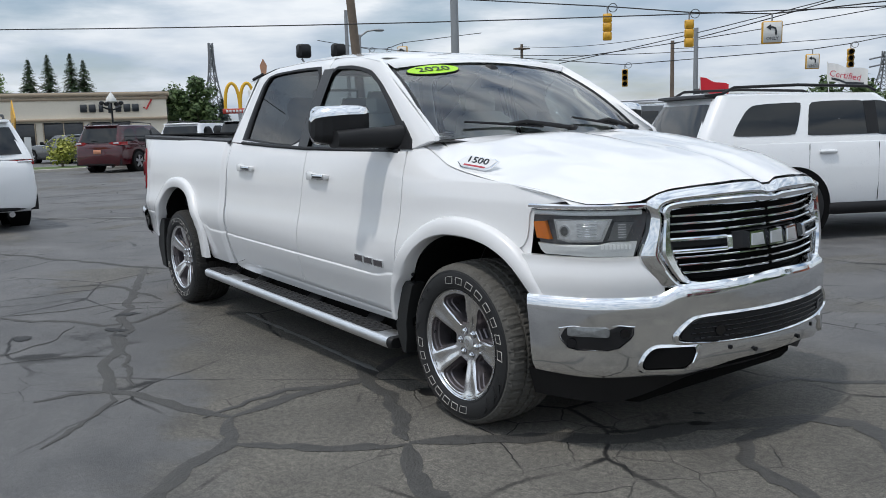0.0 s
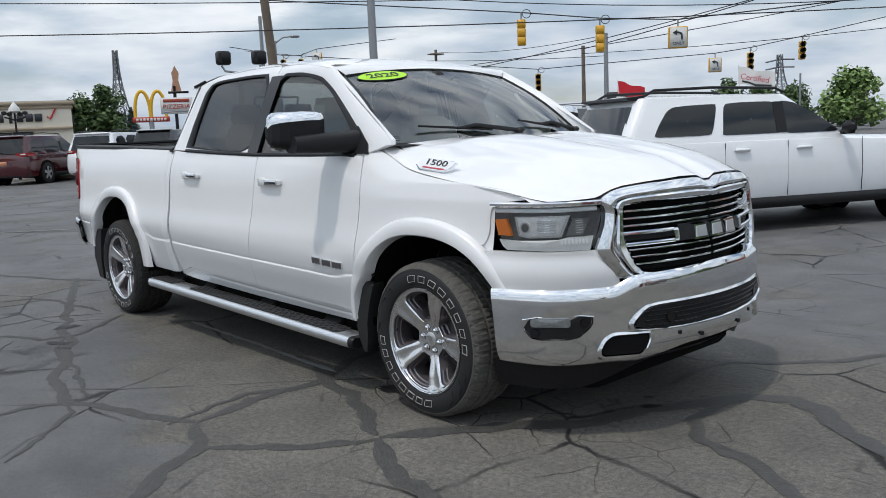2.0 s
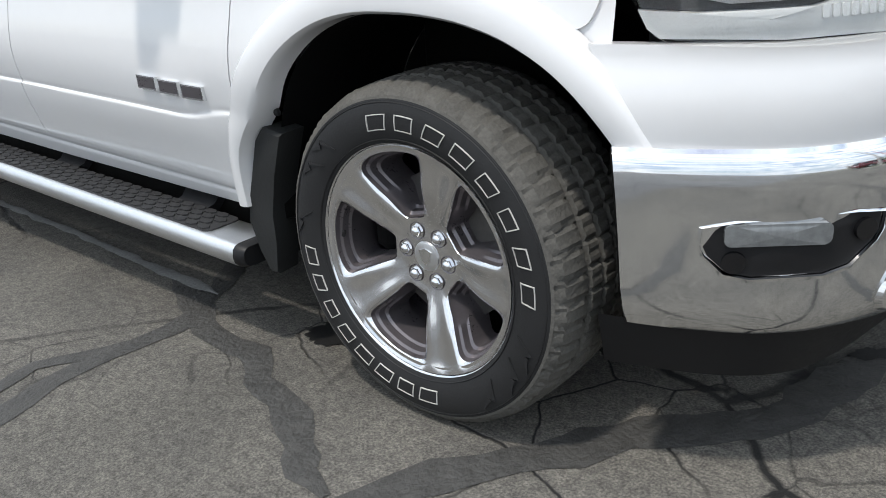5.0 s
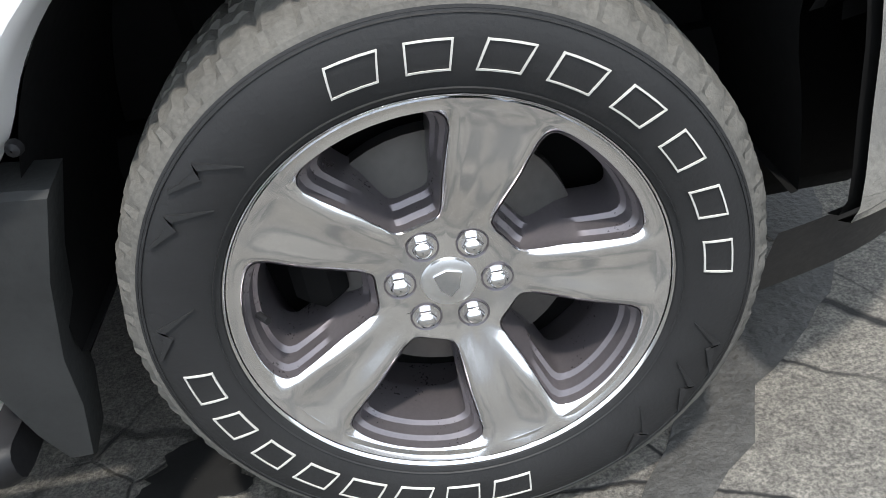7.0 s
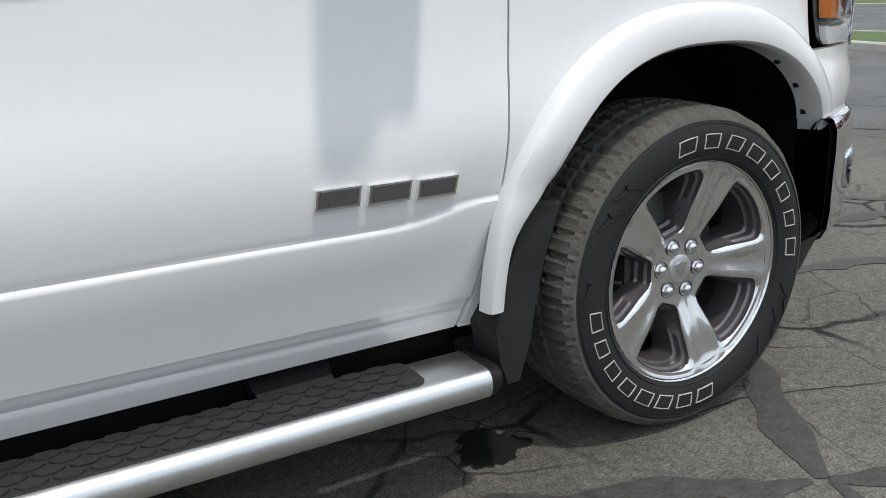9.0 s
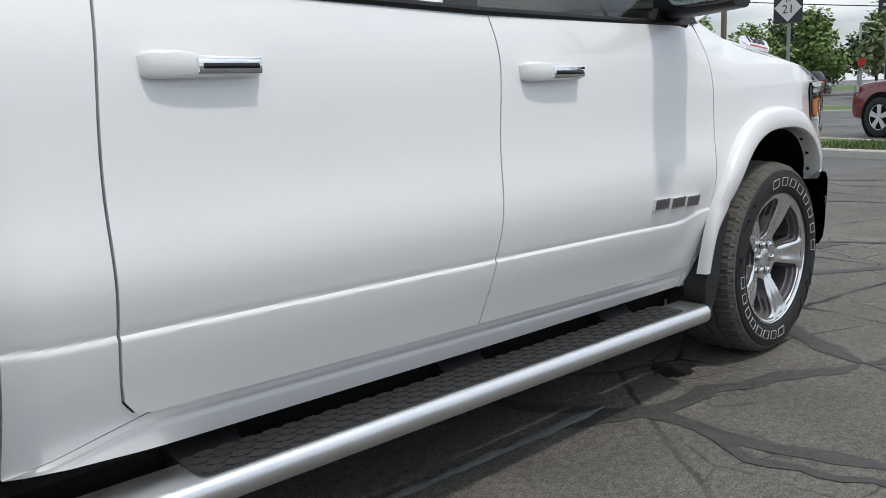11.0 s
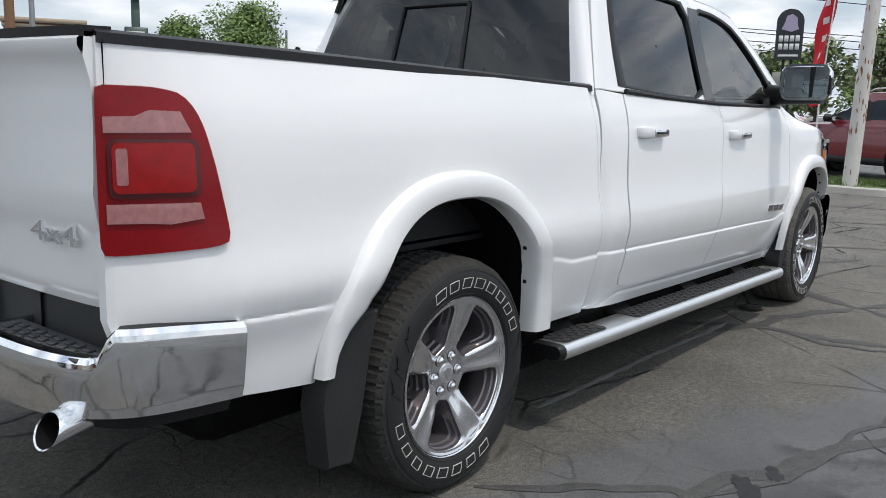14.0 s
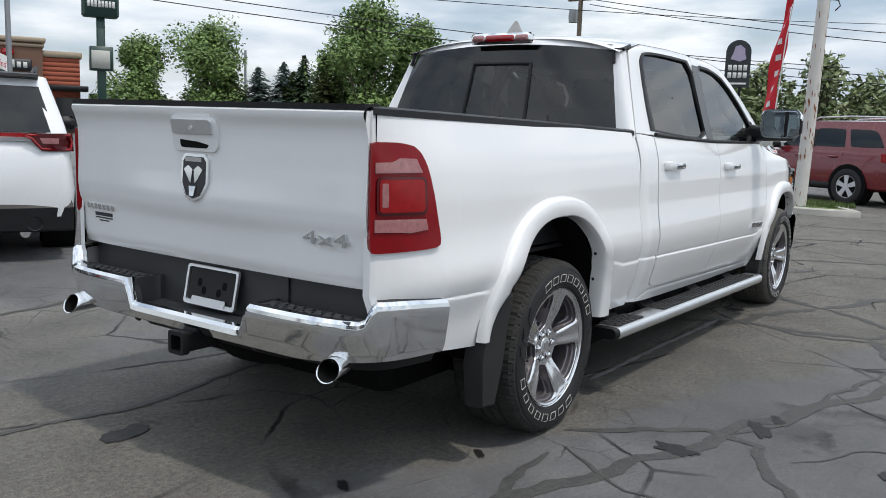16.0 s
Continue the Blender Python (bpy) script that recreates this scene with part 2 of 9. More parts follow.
GLASS = glass("clear_window_glass", (0.87, 0.95, 0.92), ior=1.6)
SCREEN = glass("windscreen_glass", (0.88, 0.98, 0.95), ior=2.0)
PRIVACY = glass("dark_privacy_glass", (0.17, 0.185, 0.185), ior=1.55)
LENS = glass("lamp_cover", (0.97, 0.98, 0.98), ior=1.3)
MIRROR = mat("mirror_glass", (0.75, 0.78, 0.78), 0.01, 1.0, var=0.01)
LEATHER = mat("grey_leather", (0.42, 0.40, 0.375), 0.55, var=0.12, scale=9, bump=0.06, bscale=200)
DASH = mat("dark_trim", (0.045, 0.045, 0.047), 0.6, var=0.2)
LIME = mat("lime_sticker", (0.38, 0.72, 0.02), 0.45, var=0.04)
DARKINK = mat("dark_print", (0.02, 0.025, 0.03), 0.5, var=0.1)
ASPHALT = asphalt("old_asphalt", (0.082, 0.083, 0.086), (0.150, 0.150, 0.152))
SEAL = mat("crack_sealant", (0.050, 0.049, 0.046), 0.70, var=0.6, scale=20, bump=0.7, bscale=70)
OIL = mat("wet_oil_stain", (0.006, 0.006, 0.006), 0.62, var=0.4, scale=30)


# ---- mesh helpers ----
class Geo:
    """A growing list of points and faces."""

    def __init__(self):
        self.v, self.f = [], []

    def add(self, v, f):
        n = len(self.v)
        self.v += [tuple(p) for p in v]
        self.f += [tuple(i + n for i in q) for q in f]
        return self

    def join(self, other):
        return self.add(other.v, other.f)

    def moved(self, fn):
        g = Geo()
        g.v, g.f = [tuple(fn(*p)) for p in self.v], list(self.f)
        return g

    def flip(self):
        self.f = [q[::-1] for q in self.f]
        return self

    def mirrored(self):
        return self.moved(lambda x, y, z: (x, -y, z)).flip()

    def grid(self, nu, nv, fn, flip=False):
        v = [fn(i / nu, j / nv) for i in range(nu + 1) for j in range(nv + 1)]
        f = [(i * (nv + 1) + j, (i + 1) * (nv + 1) + j, (i + 1) * (nv + 1) + j + 1, i * (nv + 1) + j + 1) for i in range(nu) for j in range(nv)]
        return self.add(v, [q[::-1] for q in f] if flip else f)

    def rings(self, rings, closed=True, caps=False):
        n = len(rings[0])
        m = n if closed else n - 1
        v = [p for r in rings for p in r]
        f = [(a * n + i, a * n + (i + 1) % n, (a + 1) * n + (i + 1) % n, (a + 1) * n + i) for a in range(len(rings) - 1) for i in range(m)]
        if caps:
            f += [tuple(range(n))[::-1], tuple(range((len(rings) - 1) * n, len(rings) * n))]
        return self.add(v, f)

    def tube(self, pts, r, n=10, caps=True):
        pts = [Vector(p) for p in pts]
        radii = r if isinstance(r, (list, tuple)) else [r] * len(pts)
        rings, up = [], None
        for i, p in enumerate(pts):
            d = (pts[min(i + 1, len(pts) - 1)] - pts[max(i - 1, 0)]).normalized()
            if up is None:
                up = Vector((0, 0, 1)) if abs(d.z) < 0.9 else Vector((1, 0, 0))
            side = d.cross(up).normalized()
            up = side.cross(d).normalized()
            rings.append([p + radii[i] * (math.cos(a) * side + math.sin(a) * up) for a in (2 * math.pi * k / n for k in range(n))])
        return self.rings(rings, True, caps)

    def box(self, cx, cy, cz, sx, sy, sz, b=0.0, rz=0.0):
        """A box with bevelled edges."""
        hx, hy, hz = sx / 2, sy / 2, sz / 2
        b = min(b, hx * 0.9, hy * 0.9, hz * 0.9)
        c, s = math.cos(rz), math.sin(rz)

        def ring(z, ins):
            x, y = hx - ins, hy - ins
            k = max(b - ins, 0.0) if b else 0.0
            if b:
                p = [(x, -y + b), (x, y - b), (x - b, y), (-x + b, y), (-x, y - b), (-x, -y + b), (-x + b, -y), (x - b, -y)]
            else:
                p = [(x, -y), (x, y), (-x, y), (-x, -y)]
            return [(cx + c * u - s * w, cy + s * u + c * w, cz + z) for u, w in p]

        levels = [(-hz, b * 0.7), (-hz + b, 0), (hz - b, 0), (hz, b * 0.7)] if b else [(-hz, 0), (hz, 0)]
        return self.rings([ring(z, i) for z, i in levels], True, True)

    def lathe(self, profile, n, centre=(0, 0, 0), axis="y", sign=1, full=True):
        """profile: (radius, along). The axis runs along x, y or z."""
        rings = []
        for r, a in profile:
            ring = []
            for k in range(n):
                t = 2 * math.pi * k / n
                u, w = r * math.cos(t), r * math.sin(t)
                ring.append({"y": (centre[0] + u, centre[1] + sign * a, centre[2] + w), "x": (centre[0] + sign * a, centre[1] + u, centre[2] + w), "z": (centre[0] + u, centre[1] + w, centre[2] + a)}[axis])
            rings.append(ring)
        return self.rings(rings, True)

    def prism(self, outline, fn, d0, d1):
        """A flat outline (a, b) pushed from depth d0 to d1; fn(a, b, d) lays it into space."""
        return self.rings([[fn(a, b, d0) for a, b in outline], [fn(a, b, d1) for a, b in outline]], True, True)


def part(name, geo, material_, parent=None, label="", smooth=True, angle=38, weld=False):
    me = bpy.data.meshes.new(name)
    me.from_pydata(geo.v, [], geo.f)
    me.materials.append(material_)
    me.validate()
    bm = bmesh.new()
    bm.from_mesh(me)
    if weld:
        bmesh.ops.remove_doubles(bm, verts=bm.verts, dist=0.0004)
    bmesh.ops.recalc_face_normals(bm, faces=bm.faces)
    bm.to_mesh(me)
    bm.free()
    if smooth:
        me.shade_smooth()
        me.set_sharp_from_angle(angle=radians(angle))
    ob = new(name, me)
    if parent:
        ob.parent = parent
    if label:
        ob["label"] = label
    return ob


def thing(name, label, category, group="", kind="", at=(0, 0, 0), rz=0.0):
    ob = tagged(new(name), label, category, group, kind)
    ob.matrix_basis = pose(*at, 0, 0, rz)
    ob.empty_display_size = 0.2
    return ob


def resample(pts, n):
    """n + 1 points, evenly spaced along a polyline of any dimension."""
    p = np.array(pts, float)
    d = np.concatenate([[0], np.cumsum(np.linalg.norm(np.diff(p, axis=0), axis=1))])
    t = np.linspace(0, d[-1], n + 1)
    return np.stack([np.interp(t, d, p[:, k]) for k in range(p.shape[1])], 1)


def smooth_line(pts, n, rounds=2):
    """Corner-cut polyline, then evenly spaced."""
    p = [np.array(q, float) for q in pts]
    for _ in range(rounds):
        q = [p[0]]
        for a, c in zip(p[:-1], p[1:]):
            q += [0.75 * a + 0.25 * c, 0.25 * a + 0.75 * c]
        p = q + [p[-1]]
    return resample(p, n)


def coons(bottom, top, left, right, nu, nv, fn):
    """A patch between four edge lines (left to right, and bottom to top), laid into space by fn(a, b)."""
    B, T, L, R = resample(bottom, nu), resample(top, nu), resample(left, nv), resample(right, nv)

    def at(u, v):
        i, j = round(u * nu), round(v * nv)
        p = (1 - v) * B[i] + v * T[i] + (1 - u) * L[j] + u * R[j] - ((1 - u) * (1 - v) * B[0] + u * (1 - v) * B[-1] + (1 - u) * v * T[0] + u * v * T[-1])
        return fn(*p)

    g = Geo().grid(nu, nv, at)
    g.edge = [i * (nv + 1) for i in range(nu + 1)] + [nu * (nv + 1) + j for j in range(1, nv + 1)] + [i * (nv + 1) + nv for i in range(nu - 1, -1, -1)] + [j for j in range(nv - 1, 0, -1)]
    return g


def lipped(g, depth=0.018):
    """Turns the rim of a patch inwards, towards the middle of the vehicle."""
    rim = [g.v[i] for i in g.edge]
    n, k = len(g.v), len(rim)
    g.v += [(x, y - math.copysign(depth, y), z) for x, y, z in rim]
    g.f += [(g.edge[i], g.edge[(i + 1) % k], n + (i + 1) % k, n + i) for i in range(k)]
    return g


def letters(name, text, size, material_, m, parent=None, depth=0.002, label="", align="CENTER", squeeze=1.0):
    """Raised writing in the built-in font, as a mesh; m is its pose (x along the line, y up the letters)."""
    cu = bpy.data.curves.new(name, "FONT")
    cu.body, cu.size, cu.extrude, cu.align_x, cu.align_y, cu.resolution_u = text, size, depth, align, "CENTER", 3
    tmp = bpy.data.objects.new(name, cu)
    me = bpy.data.meshes.new_from_object(tmp)
    bpy.data.objects.remove(tmp)
    me.transform(m @ Matrix.Diagonal((squeeze, 1, 1, 1)))
    me.materials.clear()
    me.materials.append(material_)
    ob = new(name, me)
    if parent:
        ob.parent = parent
    if label:
        ob["label"] = label
    return ob


def frame_from(origin, xaxis, yaxis):
    """A pose whose x and y axes run as given."""
    x = Vector(xaxis).normalized()
    z = x.cross(Vector(yaxis)).normalized()
    y = z.cross(x)
    m = Matrix((x, y, z)).transposed().to_4x4()
    m.translation = Vector(origin)
    return m


def smoothstep(a, b, x):
    t = min(max((x - a) / (b - a), 0.0), 1.0)
    return t * t * (3 - 2 * t)


def interp(x, pts):
    return float(np.interp(x, [p[0] for p in pts], [p[1] for p in pts]))


# ---- the white crew-cab pickup: x runs to its nose, the front axle stands at x = 0 ----
WB, HUB_Y, HUB_Z = 3.90, 0.93, 0.395
_z = np.linspace(0.2, 1.5, 651)
_raw = np.interp(_z, [0.2, 0.33, 0.36, 0.40, 0.45, 0.50, 0.56, 0.60, 0.63, 0.655, 0.68, 0.72, 0.78, 0.85, 0.92, 0.98, 1.05, 1.12, 1.20, 1.26, 1.31, 1.36, 1.40, 1.5],
                 [0.80, 0.86, 0.885, 0.905, 0.925, 0.941, 0.960, 0.973, 0.981, 0.986, 0.990, 0.996, 1.001, 0.994, 0.980, 0.972, 0.966, 0.961, 0.951, 0.936, 0.917, 0.897, 0.882, 0.84])
_k = np.exp(-0.5 * (np.arange(-40, 41) / 11.0) ** 2)
_smooth = np.convolve(np.pad(_raw, 40, mode="edge"), _k / _k.sum(), "valid")


def ledge(slope):
    """The flank's outline with its groove: a small step, above which the panel comes out again."""
    up = np.clip((_z - 0.667) / 0.012, 0, None)
    return _smooth - 1 / (1 + np.exp(-(_z - 0.667) / slope)) * (0.0050 * np.exp(-np.clip((_z - 0.667) / 0.06, 0, None) ** 2) + 0.0030 * np.exp(-up ** 2))


_prof, _soft = ledge(0.0014), ledge(0.0025)
# height of the ledge along the flank
LEDGE = [(-5.05, 0.766), (-4.74, 0.757), (-4.4, 0.742), (-3.9, 0.732), (-3.34, 0.724), (-3.29, 0.718), (-3.19, 0.691), (-2.95, 0.688), (-2.73, 0.682), (-1.7, 0.660), (-1.1, 0.649), (-0.79, 0.640), (-0.74, 0.643), (-0.66, 0.660), (-0.61, 0.667), (0.0, 0.668)]
PLAN = [(-0.2, 1.0), (0.1, 0.996), (0.2, 0.988), (0.30, 0.972), (0.43, 0.942), (0.55, 0.910), (0.64, 0.877), (0.72, 0.830), (0.79, 0.760), (0.855, 0.65), (0.92, 0.49), (0.985, 0.30), (1.01, 0.15), (1.018, 0.0)]
REAR = [(-5.062, 0.142), (-5.045, 0.126), (-5.01, 0.106), (-4.95, 0.076), (-4.88, 0.046), (-4.78, 0.016), (-4.66, 0.003), (-4.52, 0.0)]


def side(x, z, prof=None):
    """How far out the flank lies."""
    z0 = z
    z -= (interp(x, LEDGE) - 0.667) * math.exp(-((z - 0.68) / 0.13) ** 2)
    y = float(np.interp(z, _z, _prof if prof is None else prof))
    z = z0
    if x > -0.2:
        y -= 1.0 - interp(x, PLAN)
    if x < -4.52:
        k = interp(x, REAR) / 0.142
        y = y * (1 - k) + 0.860 * k
    if x > -0.7:
        y -= smoothstep(-0.7, -0.2, x) * interp(z, [(1.10, 0), (1.18, 0.012), (1.26, 0.05), (1.4, 0.11)])
    return y


def upper(x, z):
    """How far out the cab's window band lies."""
    y = interp(z, [(1.25, 0.922), (1.33, 0.898), (1.84, 0.715), (1.90, 0.66)])
    return y - smoothstep(-0.9, -0.2, x) * 0.03


def flank(x, z):
    return (x, -side(x, z), z)


def window_band(x, z):
    return (x, -upper(x, z), z)


def arch(cx, a, b, t, n=2.3, cz=0.40):
    c, s = math.cos(t), math.sin(t)
    return (cx + a * math.copysign(abs(c) ** (2 / n), c), cz + b * max(s, 0) ** (2 / n))


def arch_line(cx, a, b, low, n=40, power=2.3):
    """From the arch's rear foot, over the top, to its front foot (x rises)."""
    pts = [arch(cx, a, b, math.pi * (1 - k / n), power) for k in range(n + 1)]
    return [(pts[0][0] - 0.02, low[0])] + pts + [(pts[-1][0] + 0.0, low[1])] if low else pts


truck = thing("pickup_truck", "white crew-cab pickup truck with chrome trim standing on asphalt", "pickup truck")


def both(name, g, m, label="", angle=38):
    """A part of the right flank, and its twin on the left."""
    part(name, g, m, truck, label, angle=angle)
    part(name, g.mirrored(), m, truck, label, angle=angle)


GAP = 0.0024
LEAD = [(-0.585, 0.449), (-0.576, 0.50), (-0.563, 0.58), (-0.546, 0.66), (-0.534, 0.78), (-0.520, 0.90), (-0.503, 1.03), (-0.50, 1.14), (-0.515, 1.25), (-0.54, 1.315)]
MIDS = [(-1.715, 0.480), (-1.70, 0.60), (-1.685, 0.70), (-1.67, 0.80), (-1.652, 0.95), (-1.630, 1.10), (-1.615, 1.20), (-1.625, 1.32)]
TRAIL = [(-2.665, 0.508), (-2.718, 0.520), (-2.729, 0.59), (-2.730, 0.75), (-2.726, 0.95), (-2.715, 1.10), (-2.70, 1.22), (-2.68, 1.345)]
BEDGAP = [(-2.935, 0.440), (-2.930, 0.55), (-2.928, 0.70), (-2.925, 0.85), (-2.917, 1.0), (-2.905, 1.15), (-2.896, 1.28), (-2.892, 1.36)]


def shift(line, dx, dz=0.0):
    return [(x + dx, z + dz) for x, z in line]


# front fender, doors, cab corner and bed side
fo = [(x * (1.08 if x > 0 else 1.0), z) for x, z in arch_line(0.0, 0.545, 0.600, None)]
fender_bottom = [(-0.603, 0.375), (-0.550, 0.372)] + [p for p in fo if p[1] > 0.41 and not (p[0] > 0.39 and p[1] < 0.885)]
fender_top = smooth_line([(-0.54, 1.36), (-0.42, 1.335), (-0.27, 1.275), (-0.15, 1.235), (0.17, 1.192), (0.45, 1.165), (0.60, 1.130)], 40)
tipx, tipz = fender_bottom[-1]
fender_right = smooth_line([(tipx, tipz), (0.405, 0.905), (0.428, 0.965), (0.424, 1.06), (0.45, 1.096), (0.60, 1.112)], 20)
fender_top[-1] = fender_right[-1]
g = lipped(coons(fender_bottom, fender_top, smooth_line(shift([(-0.603, 0.375), (-0.594, 0.41)] + LEAD[:-1] + [(-0.54, 1.36)], GAP), 20), fender_right, 64, 30, flank), 0.03)
both("front_fender", g, WHITE)


for name, rear, fore, top in (("front_door", MIDS, LEAD, [(-1.655, 1.318), (-0.54, 1.308)]), ("rear_door", TRAIL, MIDS, [(-2.68, 1.345), (-1.655, 1.322)])):
    L, R = shift(smooth_line(rear, 24), GAP), shift(smooth_line(fore, 24), -GAP)
    g = lipped(coons([L[0], R[0]], [L[-1], R[-1]], L, R, 40, 190, flank), 0.02)
    both(name, g, WHITE)

corner_l, corner_r = smooth_line(BEDGAP, 24), shift(smooth_line(TRAIL, 24), -GAP)
g = lipped(coons([corner_l[0], corner_r[0]], [corner_l[-1], corner_r[-1]], corner_l, corner_r, 10, 170, lambda x, z: (x, -side(x, z) + 0.004 + 0.006 * smoothstep(0.60, 0.46, z) + 0.030 * smoothstep(-2.83, -2.935, x) ** 2, z)), 0.02)
both("cab_corner", g, WHITE)
SILL_LOW = [(-2.935, 0.438), (-2.65, 0.415), (-1.65, 0.389), (-0.606, 0.373)]
SILL_TOP = [(-2.935, 0.439), (-2.670, 0.504), (-1.715, 0.475), (-0.589, 0.444)]
g = lipped(coons(SILL_LOW, SILL_TOP, [SILL_LOW[0], SILL_TOP[0]], [SILL_LOW[-1], SILL_TOP[-1]], 60, 14, lambda x, z: (x, -side(x, z) + 0.010 + 0.005 * smoothstep(0.012, 0.0, abs(z - interp(x, SILL_TOP) + 0.028)) + 0.024 * smoothstep(-2.83, -2.935, x) ** 2, z)), 0.05)
both("rocker_sill", g, WHITE)
dark = Geo().grid(40, 2, lambda u, v: (-3.0 + 2.45 * u, -0.875 - 0.02 * v, 0.40 + 0.88 * v))
both("door_gap_backing", dark, MATTE)

ro = arch_line(-WB, 0.560, 0.645, None)
bed_bottom = [(-5.058, 0.775), (-5.02, 0.62), (-4.78, 0.540), (-4.48, 0.508)] + [p for p in ro if p[1] > 0.50 or p[0] > -WB] + [(-3.33, 0.448), (-3.0, 0.444)]
bed_bottom = [p for i, p in enumerate(bed_bottom) if i < 4 or p[1] > 0.442]
bl = shift(smooth_line(BEDGAP, 24), -0.014)
bed_bottom[-1] = tuple(bl[0])


def bed_flank(x, z):
    return (x, -side(x, z, _soft) + 0.022 * smoothstep(-3.0, -2.945, x) ** 2, z)


bed_top = resample([(-5.058, 1.408), (-4.0, 1.388), (-2.915, 1.363)], 80)
g = lipped(coons(bed_bottom, bed_top, [(-5.058, 0.775), (-5.058, 1.408)], bl, 200, 150, bed_flank), 0.03)
both("bed_side", g, WHITE)


def flare(cx, outer, inner, power_o, power_i, t0, t1, feet, fwd=(1.0, 1.0), n=56):
    """The proud lip round a wheel opening, with its edge turned in."""
    rows = []
    for k in range(n + 1):
        t = t0 + (t1 - t0) * k / n
        ox, oz = arch(cx, *outer, t, power_o)
        ix, iz = arch(cx, *inner, t, power_i)
        if t < math.pi / 2:
            ox, ix = cx + (ox - cx) * fwd[0], cx + (ix - cx) * fwd[1]
        back, thin = smoothstep(math.radians(112), math.radians(165), t), smoothstep(math.radians(146), math.radians(168), t)
        ox, ix = ox - 0.03 * back, ix - 0.012 * back
        ix += (ox - ix) * 0.62 * thin
        if t > math.pi - 0.02:
            oz, iz = feet[0], feet[0]
        ring = []
        for w, proud in ((0.0, -0.004), (0.03, 0.012), (0.10, 0.027), (0.22, 0.033), (0.45, 0.035), (0.78, 0.034), (0.93, 0.030), (1.0, 0.020)):
            x, z = ox + (ix - ox) * w, oz + (iz - oz) * w
            ring.append((x, -side(max(min(x, 0.52), -4.6), z if z > 0.66 else 0.66 - (0.66 - z) * 0.4) - proud, z))
        x, y, z = ring[-1]
        ring += [(x + (cx - x) * 0.015, y + 0.02, z), (x + (cx - x) * 0.03, y + 0.055, z - 0.002)]
        rows.append(ring)
    return Geo().rings(rows, closed=False)


FF = ((0.560, 0.615), (0.468, 0.525), 2.3, 2.45)
RF = ((0.588, 0.676), (0.466, 0.586), 2.3, 2.5)
for cx, fl, t0, t1, fwd in ((0.0, FF, math.radians(27), math.pi, (1.06, 1.13)), (-WB, RF, 0.05, math.pi - 0.15, (1.0, 1.0))):
    both("wheel_flare", flare(cx, *fl, t0, t1, (0.43, 0.44), fwd), WHITE)

    def liner_at(u, back):
        """The dark shell inside the opening; back draws it in to the middle."""
        x, z = arch(cx, fl[1][0] - 0.004, fl[1][1] - 0.002, -0.25 + (math.pi + 0.5) * u, fl[3])
        x = cx + (x - cx) * (1 + (fwd[1] - 1) * smoothstep(0.60, 0.74, z) if x > cx else 1.0)
        return cx + (x - cx) * (1 - back), 0.15 + (z - 0.15) * (1 - back)

    lin = Geo().grid(40, 6, lambda u, v: (lambda p: (p[0], -0.945 + 0.42 * v + 0.07 * smoothstep(0.30, 0.52, p[0]), p[1]))(liner_at(u, 0.0)))
    lin.grid(40, 4, lambda u, v: (lambda p: (p[0], -0.52, p[1]))(liner_at(u, v)))
    both("wheel_arch_liner", lin, MATTE)
    # rivets on the lip turned into the opening
    for a in ((152, 167, 60, 46, 34) if cx == 0 else (36, 20, 6)):
        px, pz = arch(cx, *fl[1], math.radians(a), fl[3])
        px = cx + (px - cx) * (fwd[1] if a < 90 else 1.0) * 0.985
        both("rivet", Geo().lathe([(0.001, 0.0), (0.008, 0.003), (0.010, 0.012)], 10, (px, -side(min(px, 0.52), pz) + 0.012, pz), "y", 1), BLACK)
for flap in ([(-0.395, 0.636), (-0.465, 0.645), (-0.492, 0.615), (-0.552, 0.450), (-0.568, 0.385), (-0.552, 0.30), (-0.530, 0.245), (-0.500, 0.245), (-0.474, 0.34), (-0.465, 0.42), (-0.436, 0.53)],
             [(-4.285, 0.692), (-4.385, 0.690), (-4.440, 0.640), (-4.492, 0.520), (-4.505, 0.440), (-4.470, 0.250), (-4.375, 0.240), (-4.350, 0.40), (-4.318, 0.58)]):
    c = np.mean(flap, 0)
    tight = [tuple(c + (np.array(q) - c) * 0.965) for q in flap]
    fl = Geo().rings([[(a, -0.984 + 0.10 * max(0.0, 0.40 - b), b) for a, b in tight], [(a, -0.976 + 0.10 * max(0.0, 0.40 - b), b) for a, b in flap], [(a - 0.008, -0.90 + 0.05 * max(0.0, 0.40 - b), b) for a, b in flap]], True, True)
    both("mud_flap", fl, FLAPM)

# window band: the frames of the side doors round their glass
FRONT_GLASS = smooth_line([(-1.665, 1.335), (-1.635, 1.60), (-1.60, 1.805), (-1.30, 1.795), (-1.06, 1.735), (-0.80, 1.545), (-0.60, 1.345), (-0.72, 1.325), (-1.2, 1.330), (-1.665, 1.335)], 60, 1)
REAR_GLASS = smooth_line([(-2.615, 1.385), (-2.60, 1.56), (-2.53, 1.80), (-2.40, 1.822), (-2.0, 1.826), (-1.725, 1.818), (-1.74, 1.55), (-1.765, 1.345), (-2.2, 1.357), (-2.615, 1.385)], 60, 1)
FRONT_FRAME = smooth_line([(-1.685, 1.315), (-1.66, 1.60), (-1.625, 1.882), (-1.30, 1.868), (-1.03, 1.818), (-0.70, 1.612), (-0.32, 1.375), (-0.54, 1.310), (-1.2, 1.314), (-1.685, 1.315)], 60, 0)
